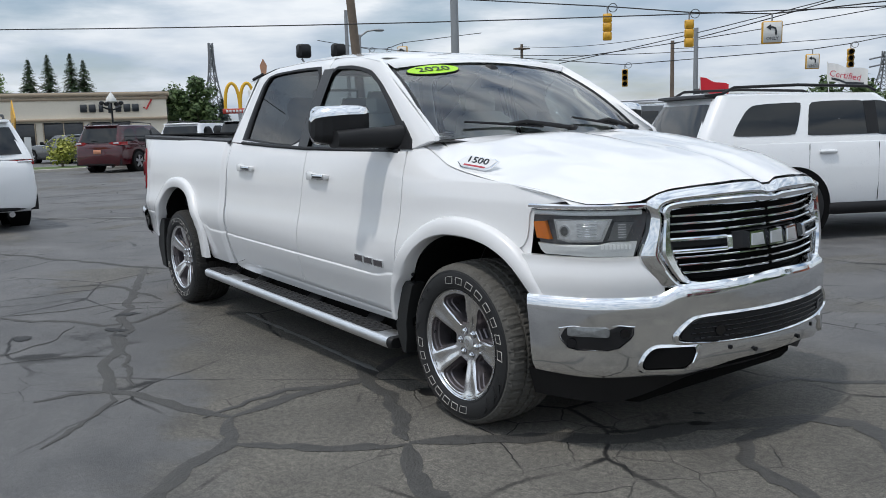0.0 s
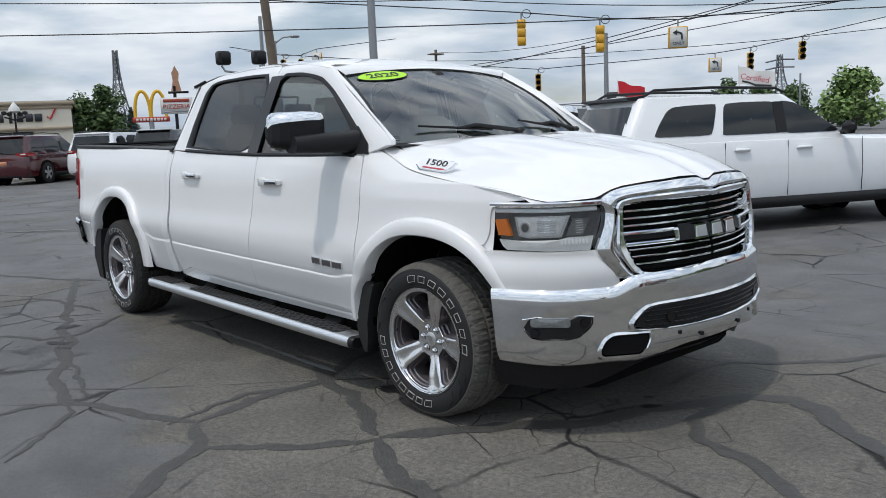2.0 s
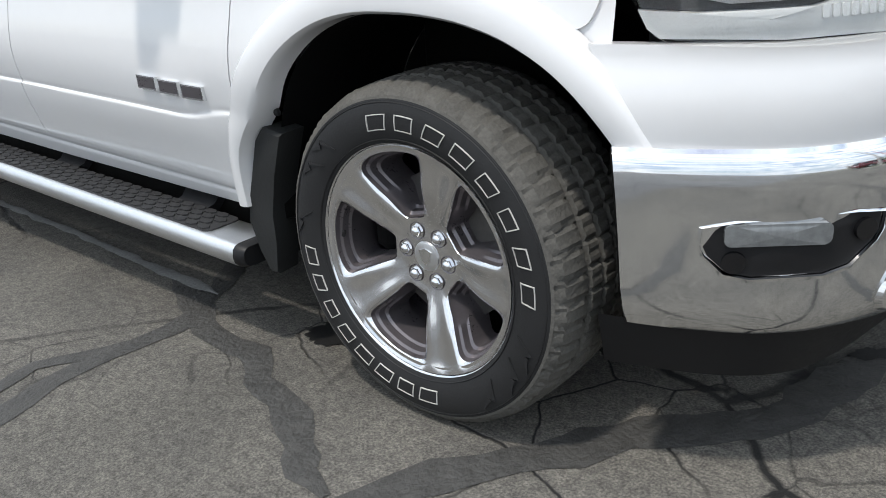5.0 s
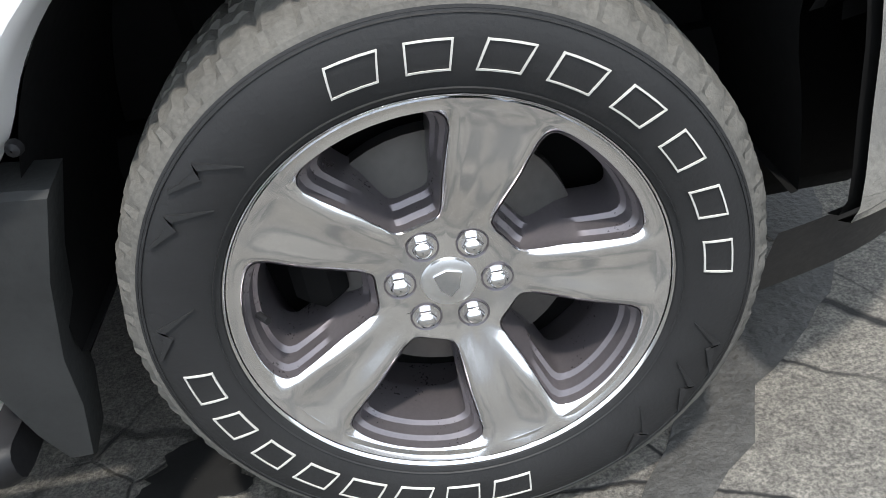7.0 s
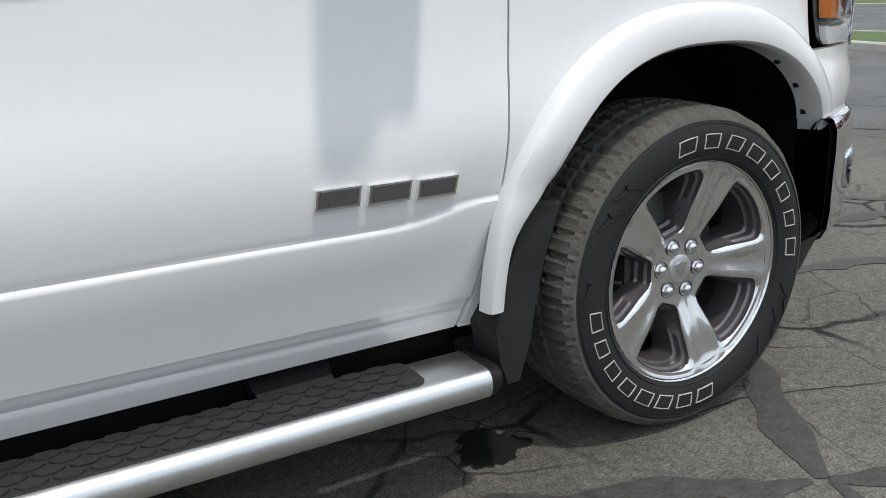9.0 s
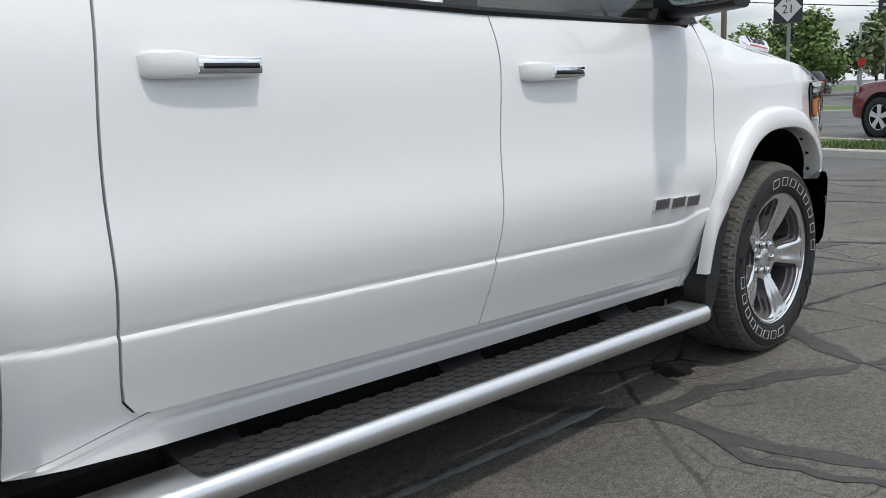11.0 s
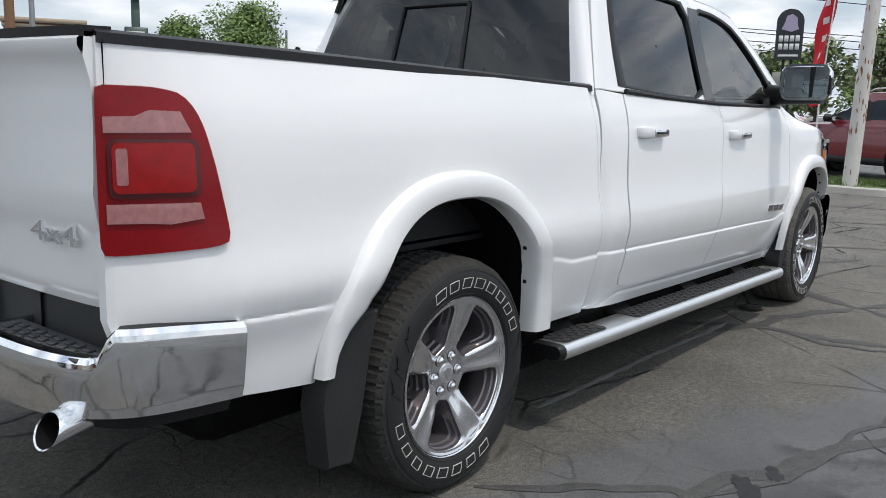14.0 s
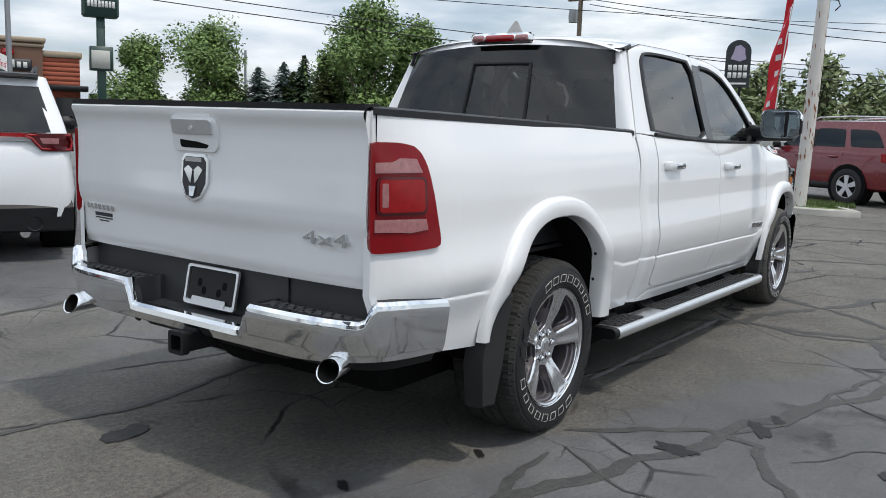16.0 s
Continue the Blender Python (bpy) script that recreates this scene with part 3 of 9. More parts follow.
REAR_FRAME = smooth_line([(-2.90, 1.362), (-2.80, 1.60), (-2.70, 1.82), (-2.45, 1.876), (-2.0, 1.888), (-1.630, 1.882), (-1.665, 1.6), (-1.69, 1.316), (-2.2, 1.332), (-2.90, 1.362)], 60, 0)
for name, outer, hole in (("front_door_frame", FRONT_FRAME, FRONT_GLASS), ("rear_door_frame", REAR_FRAME, REAR_GLASS)):
    def band(a, c, off):
        return [(lambda p: (p[0], -upper(p[0], p[1]) - off, p[1]))(outer[i] * (1 - a) + hole[i] * a) for i in range(60)]
    rows = [band(0, 0, -0.03), band(0, 0, 0.0), band(0.12, 0, 0.006), band(0.5, 0, 0.006), band(0.70, 0, 0.004)]
    both(name, Geo().rings(rows), WHITE)
    trim = [band(0.70, 0, 0.005), band(0.74, 0, 0.009), band(0.95, 0, 0.008), band(1.0, 0, 0.0), band(1.02, 0, -0.03)]
    both("window_trim", Geo().rings(trim), BLACK)
    pane = [[(lambda p: (p[0], -upper(p[0], p[1]) + 0.008, p[1]))(hole.mean(0) + (hole[i] - hole.mean(0)) * s) for i in range(60)] for s in (1.015, 0.7, 0.35, 0.02)]
    both("window_glass", Geo().rings(pane), GLASS if name[0] == "f" else PRIVACY)
pill = Geo().grid(6, 20, lambda u, v: window_band(-1.775 + 0.125 * u + 0.085 * v * (0.4 + 0.6 * v), 1.33 + 0.485 * v)).moved(lambda x, y, z: (x, y - 0.009, z))
both("door_pillar_cover", pill, GLOSSB)
belt = Geo().tube([(-2.66, -0.903, 1.357), (-2.2, -0.906, 1.338), (-1.66, -0.913, 1.324), (-0.60, -0.905, 1.316)], 0.012, 8)
both("belt_moulding", belt, BLACK)

# roof, windscreen and rear window
def roof_line(x):
    return interp(x, [(-2.86, 1.865), (-2.75, 1.905), (-2.5, 1.935), (-2.1, 1.950), (-1.7, 1.940), (-1.35, 1.912), (-1.15, 1.878), (-1.02, 1.842)])


def roof_at(u, v):
    s = 2 * v - 1
    x = -2.80 + u * (1.775 - 0.02 * s * s)
    edge = interp(x, [(-2.86, 1.78), (-2.70, 1.826), (-2.45, 1.874), (-2.0, 1.887), (-1.62, 1.881), (-1.30, 1.866), (-1.03, 1.818)])
    half = upper(x, edge) + 0.004
    mid = roof_line(x)
    k = 1 - abs(s) ** 3.2
    return (x - 0.04 * s * s * (1 - u), s * half, edge + (mid - edge) * k)


part("roof", Geo().grid(36, 40, roof_at), WHITE, truck)


def screen_at(u, v, grow=0.0):
    """u up the glass, v across it."""
    s = (2 * v - 1) * (1 + grow)
    u = u * (1 + 2 * grow) - grow
    lo = Vector((-0.26 - 0.17 * s * s, s * 0.80, 1.385 - 0.015 * s * s))
    hi = Vector((-1.020 - 0.03 * s * s, s * 0.655, 1.842 - 0.045 * s * s))
    p = lo.lerp(hi, u)
    return (p.x + 0.035 * math.sin(math.pi * min(max(u, 0), 1)) , p.y, p.z + 0.02 * math.sin(math.pi * min(max(u, 0), 1)))


part("windscreen", Geo().grid(20, 24, screen_at), SCREEN, truck).visible_shadow = False
for a, b in (((0, 0), (0.93, 0)), ((0, 1), (0.93, 1))):
    pts = [screen_at(a[0] + (b[0] - a[0]) * k / 16, a[1] + (b[1] - a[1]) * k / 16) for k in range(17)]
    part("windscreen_surround", Geo().tube(pts, 0.008, 8), GLOSSB, truck)
def brow_at(u, v):
    a = Vector(screen_at(0.925, 0.004 + 0.992 * v)) + Vector((0.007, 0, 0.007))
    b = Vector(roof_at(1.0, v)) + Vector((0.002, 0, 0.001))
    p = a.lerp(b, u)
    return (p.x + 0.006 * math.sin(math.pi * u), p.y, p.z + 0.006 * math.sin(math.pi * u))


part("roof_front_edge", Geo().grid(6, 30, brow_at), WHITE, truck)


def pillar_at(u, v):
    """The strip between the windscreen and the front door's frame."""
    a = Vector(screen_at(u, 0.0, 0.012))
    b = Vector(window_band(-0.32 - 0.73 * u, 1.375 + 0.443 * u + 0.015 * math.sin(math.pi * u)))
    p = a.lerp(b, v)
    return (p.x + 0.01 * math.sin(math.pi * v), p.y - 0.012 * math.sin(math.pi * v), p.z + 0.018 * math.sin(math.pi * v))


both("windscreen_pillar", Geo().grid(24, 8, pillar_at), WHITE)


def rear_at(u, v, grow=0.0):
    s = (2 * v - 1) * (1 + grow)
    lo, hi = Vector((-2.975 + 0.03 * s * s, s * 0.80, 1.30)), Vector((-2.83 + 0.03 * s * s, s * 0.675, 1.855 - 0.045 * s * s))
    return tuple(lo.lerp(hi, u * (1 + 2 * grow) - grow))


part("rear_window", Geo().grid(10, 16, lambda u, v: rear_at(u, v)), PRIVACY, truck)
slider = Geo()
for pts in ([(0.16, 0.36), (0.80, 0.36)], [(0.16, 0.64), (0.80, 0.64)], [(0.80, 0.36), (0.80, 0.64)], [(0.16, 0.36), (0.16, 0.64)]):
    slider.tube([Vector(rear_at(*p)) + Vector((-0.005, 0, 0)) for p in pts], 0.010, 6)
part("sliding_window_frame", slider, BLACK, truck)
# rear pillars of the cab, with the dark joint to the roof
def cpillar(u, v):
    a, b = Vector(rear_at(u, 0.0)), Vector(window_band(-2.92 + 0.20 * u, 1.34 + 0.50 * u))
    p = a.lerp(b, v)
    k = math.sin(math.pi * v)
    return (p.x - 0.02 * k, p.y - 0.02 * k, p.z)
both("rear_pillar", Geo().grid(16, 8, cpillar), WHITE)
head = Geo().grid(24, 4, lambda u, v: (lambda p: (p[0] + 0.04 * v, p[1] * (1 + 0.02 * v), p[2] + 0.045 * v * (1 - 0.3 * (2 * u - 1) ** 2)))(rear_at(1.0, u)))
part("roof_rear_edge", head, WHITE, truck)
both("roof_joint", Geo().tube([Vector(rear_at(0.86, 0.0)) + Vector((-0.012, -0.008, 0)), Vector(rear_at(0.98, 0.0)) + Vector((-0.008, -0.008, 0.012)), Vector(roof_at(0.03, 0.0)) + Vector((0, -0.002, 0.004)), Vector(roof_at(0.10, 0.004)) + Vector((0, 0, 0.003))], 0.011, 8), BLACK)
cab_back = Geo().grid(2, 8, lambda u, v: (-2.97, -0.86 + 1.72 * v, 0.45 + 0.90 * u))
part("cab_back_wall", cab_back, WHITE, truck)
lamp = part("high_brake_light", Geo().box(-2.875, 0, 1.885, 0.05, 0.43, 0.062, 0.02), CHROME, truck)
part("red_lens", Geo().box(-2.893, 0, 1.885, 0.03, 0.20, 0.036, 0.008), RED, lamp)
for s in (-1, 1):
    part("white_lens", Geo().box(-2.893, s * 0.148, 1.885, 0.03, 0.085, 0.036, 0.008), CLEARL, lamp)
fin = Geo().rings([[(-2.60 - 0.24 * (1 - k) * (1 - 0.45 * h) - 0.10 * h * k, s * 0.032 * (1 - h) * math.sin(math.pi * min(max(k, 0.04), 0.96)), 1.905 + 0.10 * h) for k, s in ((0, 1), (0.25, 1), (0.6, 1), (1, 1), (1, -1), (0.6, -1), (0.25, -1), (0, -1))] for h in (0, 0.35, 0.7, 1.0)], True, True)
part("antenna_fin", fin, mat("grey_fin", (0.25, 0.25, 0.25), 0.4), truck)


# the nose in plan; s runs from the middle to the right, d outwards
_pl = smooth_line([(x, y) for x, y in PLAN[::-1] if x > 0.12], 240, 2)
_ps = np.concatenate([[0], np.cumsum(np.linalg.norm(np.diff(_pl, axis=0), axis=1))])


def nose(s, z, d=0.0):
    a = abs(s) + 0.014 * smoothstep(0.5, 0.75, abs(s))
    x, y = float(np.interp(a, _ps, _pl[:, 0])), float(np.interp(a, _ps, _pl[:, 1]))
    x2, y2 = float(np.interp(a + 0.01, _ps, _pl[:, 0])), float(np.interp(a + 0.01, _ps, _pl[:, 1]))
    tx, ty = x2 - x, y2 - y
    ln = math.hypot(tx, ty) or 1.0
    nx, ny = ty / ln, -tx / ln
    x -= 0.040 * smoothstep(0.74, 1.18, z) * smoothstep(0.95, 0.50, a)
    return (x + nx * d, -math.copysign(y + ny * d, s) if s else 0.0, z)


def s_of_y(y):
    return float(np.interp(y, _pl[:, 1], _ps))


# hood
HOODLINE = smooth_line([(-0.44, 1.35), (-0.29, 1.285), (-0.15, 1.240), (0.17, 1.196), (0.45, 1.169), (0.60, 1.136), (0.66, 1.13)], 40)


def hood_at(u, v):
    """u from the cowl to the nose, v from the right edge to the left."""
    s = 2 * v - 1
    a = abs(s)
    xr, zr = HOODLINE[round(u * 40)]
    yr = side(min(xr, 0.64), zr) - 0.004
    xc = -0.27 + u * 1.235
    zc = interp(u, [(0, 1.392), (0.15, 1.388), (0.4, 1.352), (0.65, 1.300), (0.82, 1.250), (0.93, 1.205), (1.0, 1.166)])
    k = a ** 2.1
    x = xc + (xr - xc) * k + u ** 5 * (0.08 * a - 0.10 * a * a)
    bul = 0.020 * (1 - smoothstep(0.50, 0.62, a)) * smoothstep(0.02, 0.25, u) * (1 - 0.75 * smoothstep(0.8, 1.0, u))
    scoop = -0.010 * (1 - smoothstep(0.16, 0.26, a)) * (1 - smoothstep(0.5, 0.95, u))
    z = zr + (zc - zr) * (1 - a ** 3.0) + bul + scoop
    p, end = Vector((x, s * yr, z)), None
    if u > 0.3:
        x1 = 0.965 + (0.66 - 0.965) * k + 0.08 * a - 0.10 * a * a
        y1 = side(0.64, 1.13) - 0.004
        z1 = 1.13 + (1.166 - 1.13) * (1 - a ** 3.0) + 0.005 * (1 - smoothstep(0.50, 0.62, a))
        t = s_of_y(a * y1)
        end = Vector(nose(-t if s > 0 else t, interp(t, HOODNOSE), 0.002))
        p += (end - Vector((x1, s * y1, z1))) * smoothstep(0.3, 1.0, u) ** 1.6
    return tuple(p)


HOODNOSE = [(0, 1.157), (0.03, 1.157), (0.075, 1.177), (0.20, 1.179), (0.40, 1.168), (0.53, 1.157), (0.60, 1.140), (0.66, 1.113), (0.80, 1.107), (1.0, 1.106), (1.2, 1.104)]
hood = Geo().grid(40, 64, hood_at)
part("hood", hood, WHITE, truck)
cowl = Geo().grid(6, 30, lambda u, v: (lambda s: (-0.20 - 0.17 * s * s - 0.10 * u, s * 0.83, 1.36 + 0.012 * u))(2 * v - 1))
part("cowl_panel", cowl, BLACK, truck)
for y0, y1 in ((-0.62, 0.02), (0.10, 0.66)):
    w = Geo()
    foot = Vector(screen_at(0.02, 0.5 + y1 / 1.6)) + Vector((0.03, 0, 0.018))
    tip = Vector(screen_at(0.12, 0.5 + y0 / 1.6)) + Vector((0.02, 0, 0.024))
    w.tube([foot, foot.lerp(tip, 0.45) + Vector((0.01, 0, 0.02)), tip.lerp(foot, 0.4)], [0.013, 0.011, 0.008], 8)
    w.tube([tip.lerp(foot, 0.72), tip], [0.010, 0.006], 6)
    w.box(foot.x, foot.y, foot.z, 0.07, 0.05, 0.03, 0.012)
    part("wiper", w, BLACK, truck)
both("cowl_side", Geo().grid(20, 6, lambda u, v: (lambda q: (q[0], -side(q[0], q[1]) + 0.004 + 0.16 * v, q[1] - 0.006 + 0.03 * v * (1 - u)))(fender_top[round(u * 20)])), WHITE)
# badge on the hood's flank
badge = Geo()
def hoodside(a, b, d):
    """a forward, b up the hood's flank."""
    t = min(max(b, 0), 1)
    x = -0.150 + a
    base = Vector((x, -side(x, 1.235) + 0.012, 1.252 - 0.09 * (a + 0.1)))
    up = Vector((0, 0.050, 0.062))
    n = Vector((0.05, -0.8, 0.6)).normalized()
    return base + up * t + n * d
o1 = [(0.02, 0.42), (0.05, 0.80), (0.09, 0.98), (0.27, 0.98), (0.30, 0.90), (0.275, 0.40), (0.24, 0.14), (0.06, 0.12)]
o2 = [(0.155 + (a - 0.155) * 0.94, 0.55 + (b - 0.55) * 0.88) for a, b in o1]
b1500 = part("hood_badge", Geo().rings([[hoodside(a, b, d) for a, b in o] for o, d in ((o1, -0.004), (o1, 0.003), (o2, 0.006))], True, True), CHROME, truck, "chrome hood badge with dark lettering")
part("badge_face", Geo().rings([[hoodside(a, b, d) for a, b in o2] for d in (0.004, 0.0075)], True, True), WHITE, b1500)
mtx = frame_from(hoodside(0.165, 0.68, 0.0085), Vector(hoodside(0.3, 0.62, 0)) - Vector(hoodside(0, 0.62, 0)), (0, 0.055, 0.072))
letters("model_number", "1500", 0.046, DARKINK, mtx, b1500, 0.002, squeeze=1.75)
part("small_print_bar", Geo().rings([[hoodside(a, b, d) for a, b in ((0.08, 0.24), (0.235, 0.24), (0.240, 0.34), (0.085, 0.34))] for d in (0.006, 0.009)], True, True), mat("red_print", (0.45, 0.05, 0.07), 0.5), b1500)

# ---- the nose: shapes drawn on a curved plan; s runs from the middle to the right, z up, d outwards ----
def nose_box(s0, s1, z0, z1, d0, d1, b=0.004, n=None):
    n = n or max(2, int(abs(s1 - s0) / 0.03))
    prof = [(z0 + b, d0), (z1 - b, d0), (z1, d0 + b), (z1, d1 - b), (z1 - b, d1), (z0 + b, d1), (z0, d1 - b), (z0, d0 + b)]
    return Geo().rings([[nose(s0 + (s1 - s0) * k / n, z, d) for z, d in prof] for k in range(n + 1)], True, True)


def bulge(s, z, d):
    return nose(s, z, d + 0.030 * smoothstep(0.66, 0.50, abs(s)))


def nose_sheet(outline, d0, d1, rings=4, nose=nose):
    """A closed outline (s, z) raised from d0 to d1 with a filled face that follows the curve."""
    c = np.mean(outline, 0)
    o = [np.array(p, float) for p in outline]
    rows = [[nose(*(p), d0) for p in o], [nose(*(c + (p - c) * 0.985), d1) for p in o]]
    rows += [[nose(*(c + (p - c) * (1 - k / rings) * 0.985), d1) for p in o] for k in range(1, rings)]
    rows.append([nose(*(c + (p - c) * 0.01), d1) for p in o])
    return Geo().rings(rows)


def rrect(s0, s1, z0, z1, r, n=5, slant=0.0):
    pts = []
    for cx, cz, a0 in ((s1 - r, z1 - r, 0), (s0 + r, z1 - r, 90), (s0 + r, z0 + r, 180), (s1 - r, z0 + r, 270)):
        for k in range(n + 1):
            a = math.radians(a0 + 90 * k / n)
            x, z = cx + r * math.cos(a), cz + r * math.sin(a)
            pts.append((x + slant * (z - z0), z))
    return pts


def dense(line, k=4):
    q = line + [line[0]]
    return [tuple(np.array(a) * (1 - i / k) + np.array(b) * (i / k)) for a, b in zip(q[:-1], q[1:]) for i in range(k)]


def ring_loft(outer, hole, steps, nose=nose):
    """steps: (how far from the outer line to the hole, d)."""
    return Geo().rings([[nose(*(np.array(o) * (1 - w) + np.array(h) * w), d) for o, h in zip(outer, hole)] for w, d in steps])


def mirror_s(outline):
    return [(-s, z) for s, z in outline][::-1]


# white cover below the headlight
def cover_at(u, v):
    z = 0.700 + 0.182 * v
    s1 = interp(z, [(0.70, 0.60), (0.78, 0.615), (0.85, 0.66), (0.88, 0.70)])
    s0 = 1.110 + 0.105 * v
    s = s0 + (s1 - s0) * u
    p = nose(s, z, 0.012 * math.sin(math.pi * min(v * 1.2, 1)) + 0.004 + 0.008 * smoothstep(0.98, 1.12, s) * (1 - v))
    return p


g = Geo().grid(34, 12, cover_at)
g.edge = [i * 13 for i in range(35)] + [34 * 13 + j for j in range(1, 13)] + [i * 13 + 12 for i in range(33, -1, -1)] + [j for j in range(11, 0, -1)]
both("bumper_cover", lipped(g, 0.03), WHITE)
fill = Geo().grid(20, 6, lambda u, v: nose(1.12 - 0.50 * u, 0.62 + 0.44 * v, -0.035))
both("nose_backing", fill, MATTE)
def hood_seat(u, v):
    """The white shelf under the hood's edge, out to the fender's top."""
    p = Vector(hood_at(0.3 + 0.7 * round(u * 28) / 28, 0.0))
    if p.x < 0.585:
        x = max(min(p.x, 0.585), -0.5)
        z = float(np.interp(x, [q[0] for q in fender_top], [q[1] for q in fender_top]))
        q = Vector(flank(x, z - 0.004))
    else:
        q = Vector(nose(s_of_y(min(abs(p.y), 0.86)), 1.100, 0.004))
    c = p.lerp(q, -0.25 + 1.27 * v)
    return (c.x, c.y, c.z - 0.006)


both("hood_seat", Geo().grid(28, 4, hood_seat), WHITE)
both("lamp_side_panel", Geo().grid(4, 8, lambda u, v: (lambda x, z: (x, -side(x, z) + 0.008, z))(0.33 + 0.115 * u, 0.86 + 0.235 * v)), WHITE)
both("lamp_under_panel", Geo().grid(6, 6, lambda u, v: (lambda x, z: (x, -side(x, z) + 0.012, z))(0.478 + 0.08 * u, 0.70 + 0.18 * v)), WHITE)
both("lamp_top_panel", Geo().grid(10, 4, lambda u, v: nose(0.92 + 0.24 * u, 1.085 + 0.018 * v, -0.008 - 0.02 * v)), WHITE)

# headlight
HL = smooth_line([(1.160, 1.092), (1.168, 1.03), (1.146, 0.953), (1.105, 0.884), (1.0, 0.878), (0.88, 0.874), (0.715, 0.872), (0.690, 0.885), (0.668, 0.93), (0.646, 0.983), (0.622, 1.05), (0.64, 1.075), (0.763, 1.090), (1.0, 1.096), (1.160, 1.092)], 56, 1)[:-1]
LAMPGREY = mat("smoked_lamp_housing", (0.11, 0.113, 0.118), 0.22, 0.3, var=0.3, scale=30)
def headlight():
    h = part("headlight", nose_sheet(HL, -0.03, -0.024), LAMPGREY, truck, "clear headlight with amber reflector and chrome reflector bowl")
    part("lens_cover", nose_sheet(HL, 0.004, 0.010), LENS, h).visible_shadow = False
    part("amber_reflector", nose_sheet(dense([(1.152, 1.026), (1.094, 1.031), (1.068, 0.952), (1.136, 0.956)], 4), -0.02, 0.0), AMBER, h)
    part("reflector_bezel", nose_sheet(dense([(1.058, 1.040), (0.792, 1.043), (0.838, 0.946), (0.99, 0.942), (1.040, 0.952)], 4), -0.022, -0.008), CHROME, h)
    part("projector_bowl", nose_sheet(dense([(1.046, 1.032), (0.812, 1.035), (0.850, 0.955), (0.985, 0.951), (1.030, 0.959)], 4), -0.012, -0.006), LENSGREY, h)
    part("projector_lens", nose_sheet(dense([(0.965, 1.020), (0.826, 1.028), (0.856, 0.964), (0.955, 0.960)], 4), -0.010, -0.003), LENSGREY, h)
    core = part("lens_core", nose_sheet([(1.004 + 0.024 * math.cos(q * 0.4488), 0.990 + 0.027 * math.sin(q * 0.4488)) for q in range(14)], -0.008, -0.002, 2), CHROME, h)
    part("core_lens", nose_sheet([(1.004 + 0.017 * math.cos(q * 0.4488), 0.990 + 0.020 * math.sin(q * 0.4488)) for q in range(14)], -0.004, 0.001, 2), LAMPGREY, core)
    for k in range(6):
        part("reflector_rib", nose_sheet(rrect(0.862, 0.950, 0.968 + 0.0105 * k, 0.9715 + 0.0105 * k, 0.0015, 2, -0.3), -0.006, 0.0006), CHROME, h)
    part("side_lens", nose_sheet(dense([(0.785, 1.030), (0.695, 1.028), (0.738, 0.952), (0.818, 0.950)], 4), -0.02, -0.006), mat("grey_lens", (0.13, 0.135, 0.14), 0.2), h)
    for k in range(6):
        part("lens_rib", nose_sheet(rrect(0.735, 0.772, 0.964 + 0.0105 * k, 0.9675 + 0.0105 * k, 0.0014, 2, -0.4), -0.008, -0.003), LENSGREY, h)
    part("light_guide", nose_sheet([(1.136, 0.936), (1.120, 0.905), (1.098, 0.889), (0.90, 0.884), (0.705, 0.882), (0.684, 0.945), (0.80, 0.946), (0.855, 0.934), (1.04, 0.930)], -0.02, -0.004), mat("frosted_lower_guide", (0.62, 0.64, 0.65), 0.3, var=0.1, scale=25), h)
    for k in range(8):
        part("light_cell", nose_sheet(rrect(0.715 + 0.017 * k, 0.727 + 0.017 * k, 0.915, 0.936, 0.003, 2), -0.006, -0.001), LEDGREY, h)
    part("upper_light_guide", nose_box(0.66, 1.15, 1.056, 1.076, -0.02, -0.004), LEDGREY, h)
    part("chrome_brow", nose_box(0.63, 1.168, 1.082, 1.104, -0.02, 0.015, 0.006), CHROME, h)
    return h
h1 = headlight()
h2 = copy_thing(h1, Matrix())
for o in h2.children_recursive + [h2]:
    o.data = o.data.copy()
    o.data.transform(Matrix.Diagonal((1, -1, 1, 1)))
    o.data.flip_normals()

# grille
GRILLE_OUT = [(0.0, 1.150), (0.03, 1.150), (0.075, 1.170), (0.20, 1.172), (0.40, 1.161), (0.54, 1.150), (0.605, 1.133), (0.655, 1.104), (0.628, 1.055), (0.645, 0.98), (0.672, 0.925), (0.692, 0.875), (0.640, 0.80), (0.585, 0.735), (0.42, 0.722), (0.2, 0.720), (0.0, 0.720)]
GRILLE_IN = [(0.0, 1.075), (0.03, 1.075), (0.075, 1.076), (0.20, 1.077), (0.40, 1.076), (0.50, 1.074), (0.540, 1.068), (0.546, 1.050), (0.550, 1.02), (0.553, 0.985), (0.553, 0.93), (0.545, 0.885), (0.520, 0.82), (0.488, 0.774), (0.40, 0.760), (0.2, 0.757), (0.0, 0.757)]


def eased(half, rounds=2):
    """A half outline mirrored into a closed loop, its corners cut; loops of equal length stay in step."""
    p = [np.array(q, float) for q in half + [(-s, z) for s, z in half[::-1][1:-1]]]
    for _ in range(rounds):
        p = [w for a, c in zip(p, p[1:] + p[:1]) for w in (0.8 * a + 0.2 * c, 0.2 * a + 0.8 * c)]
    return [tuple(q) for q in p]


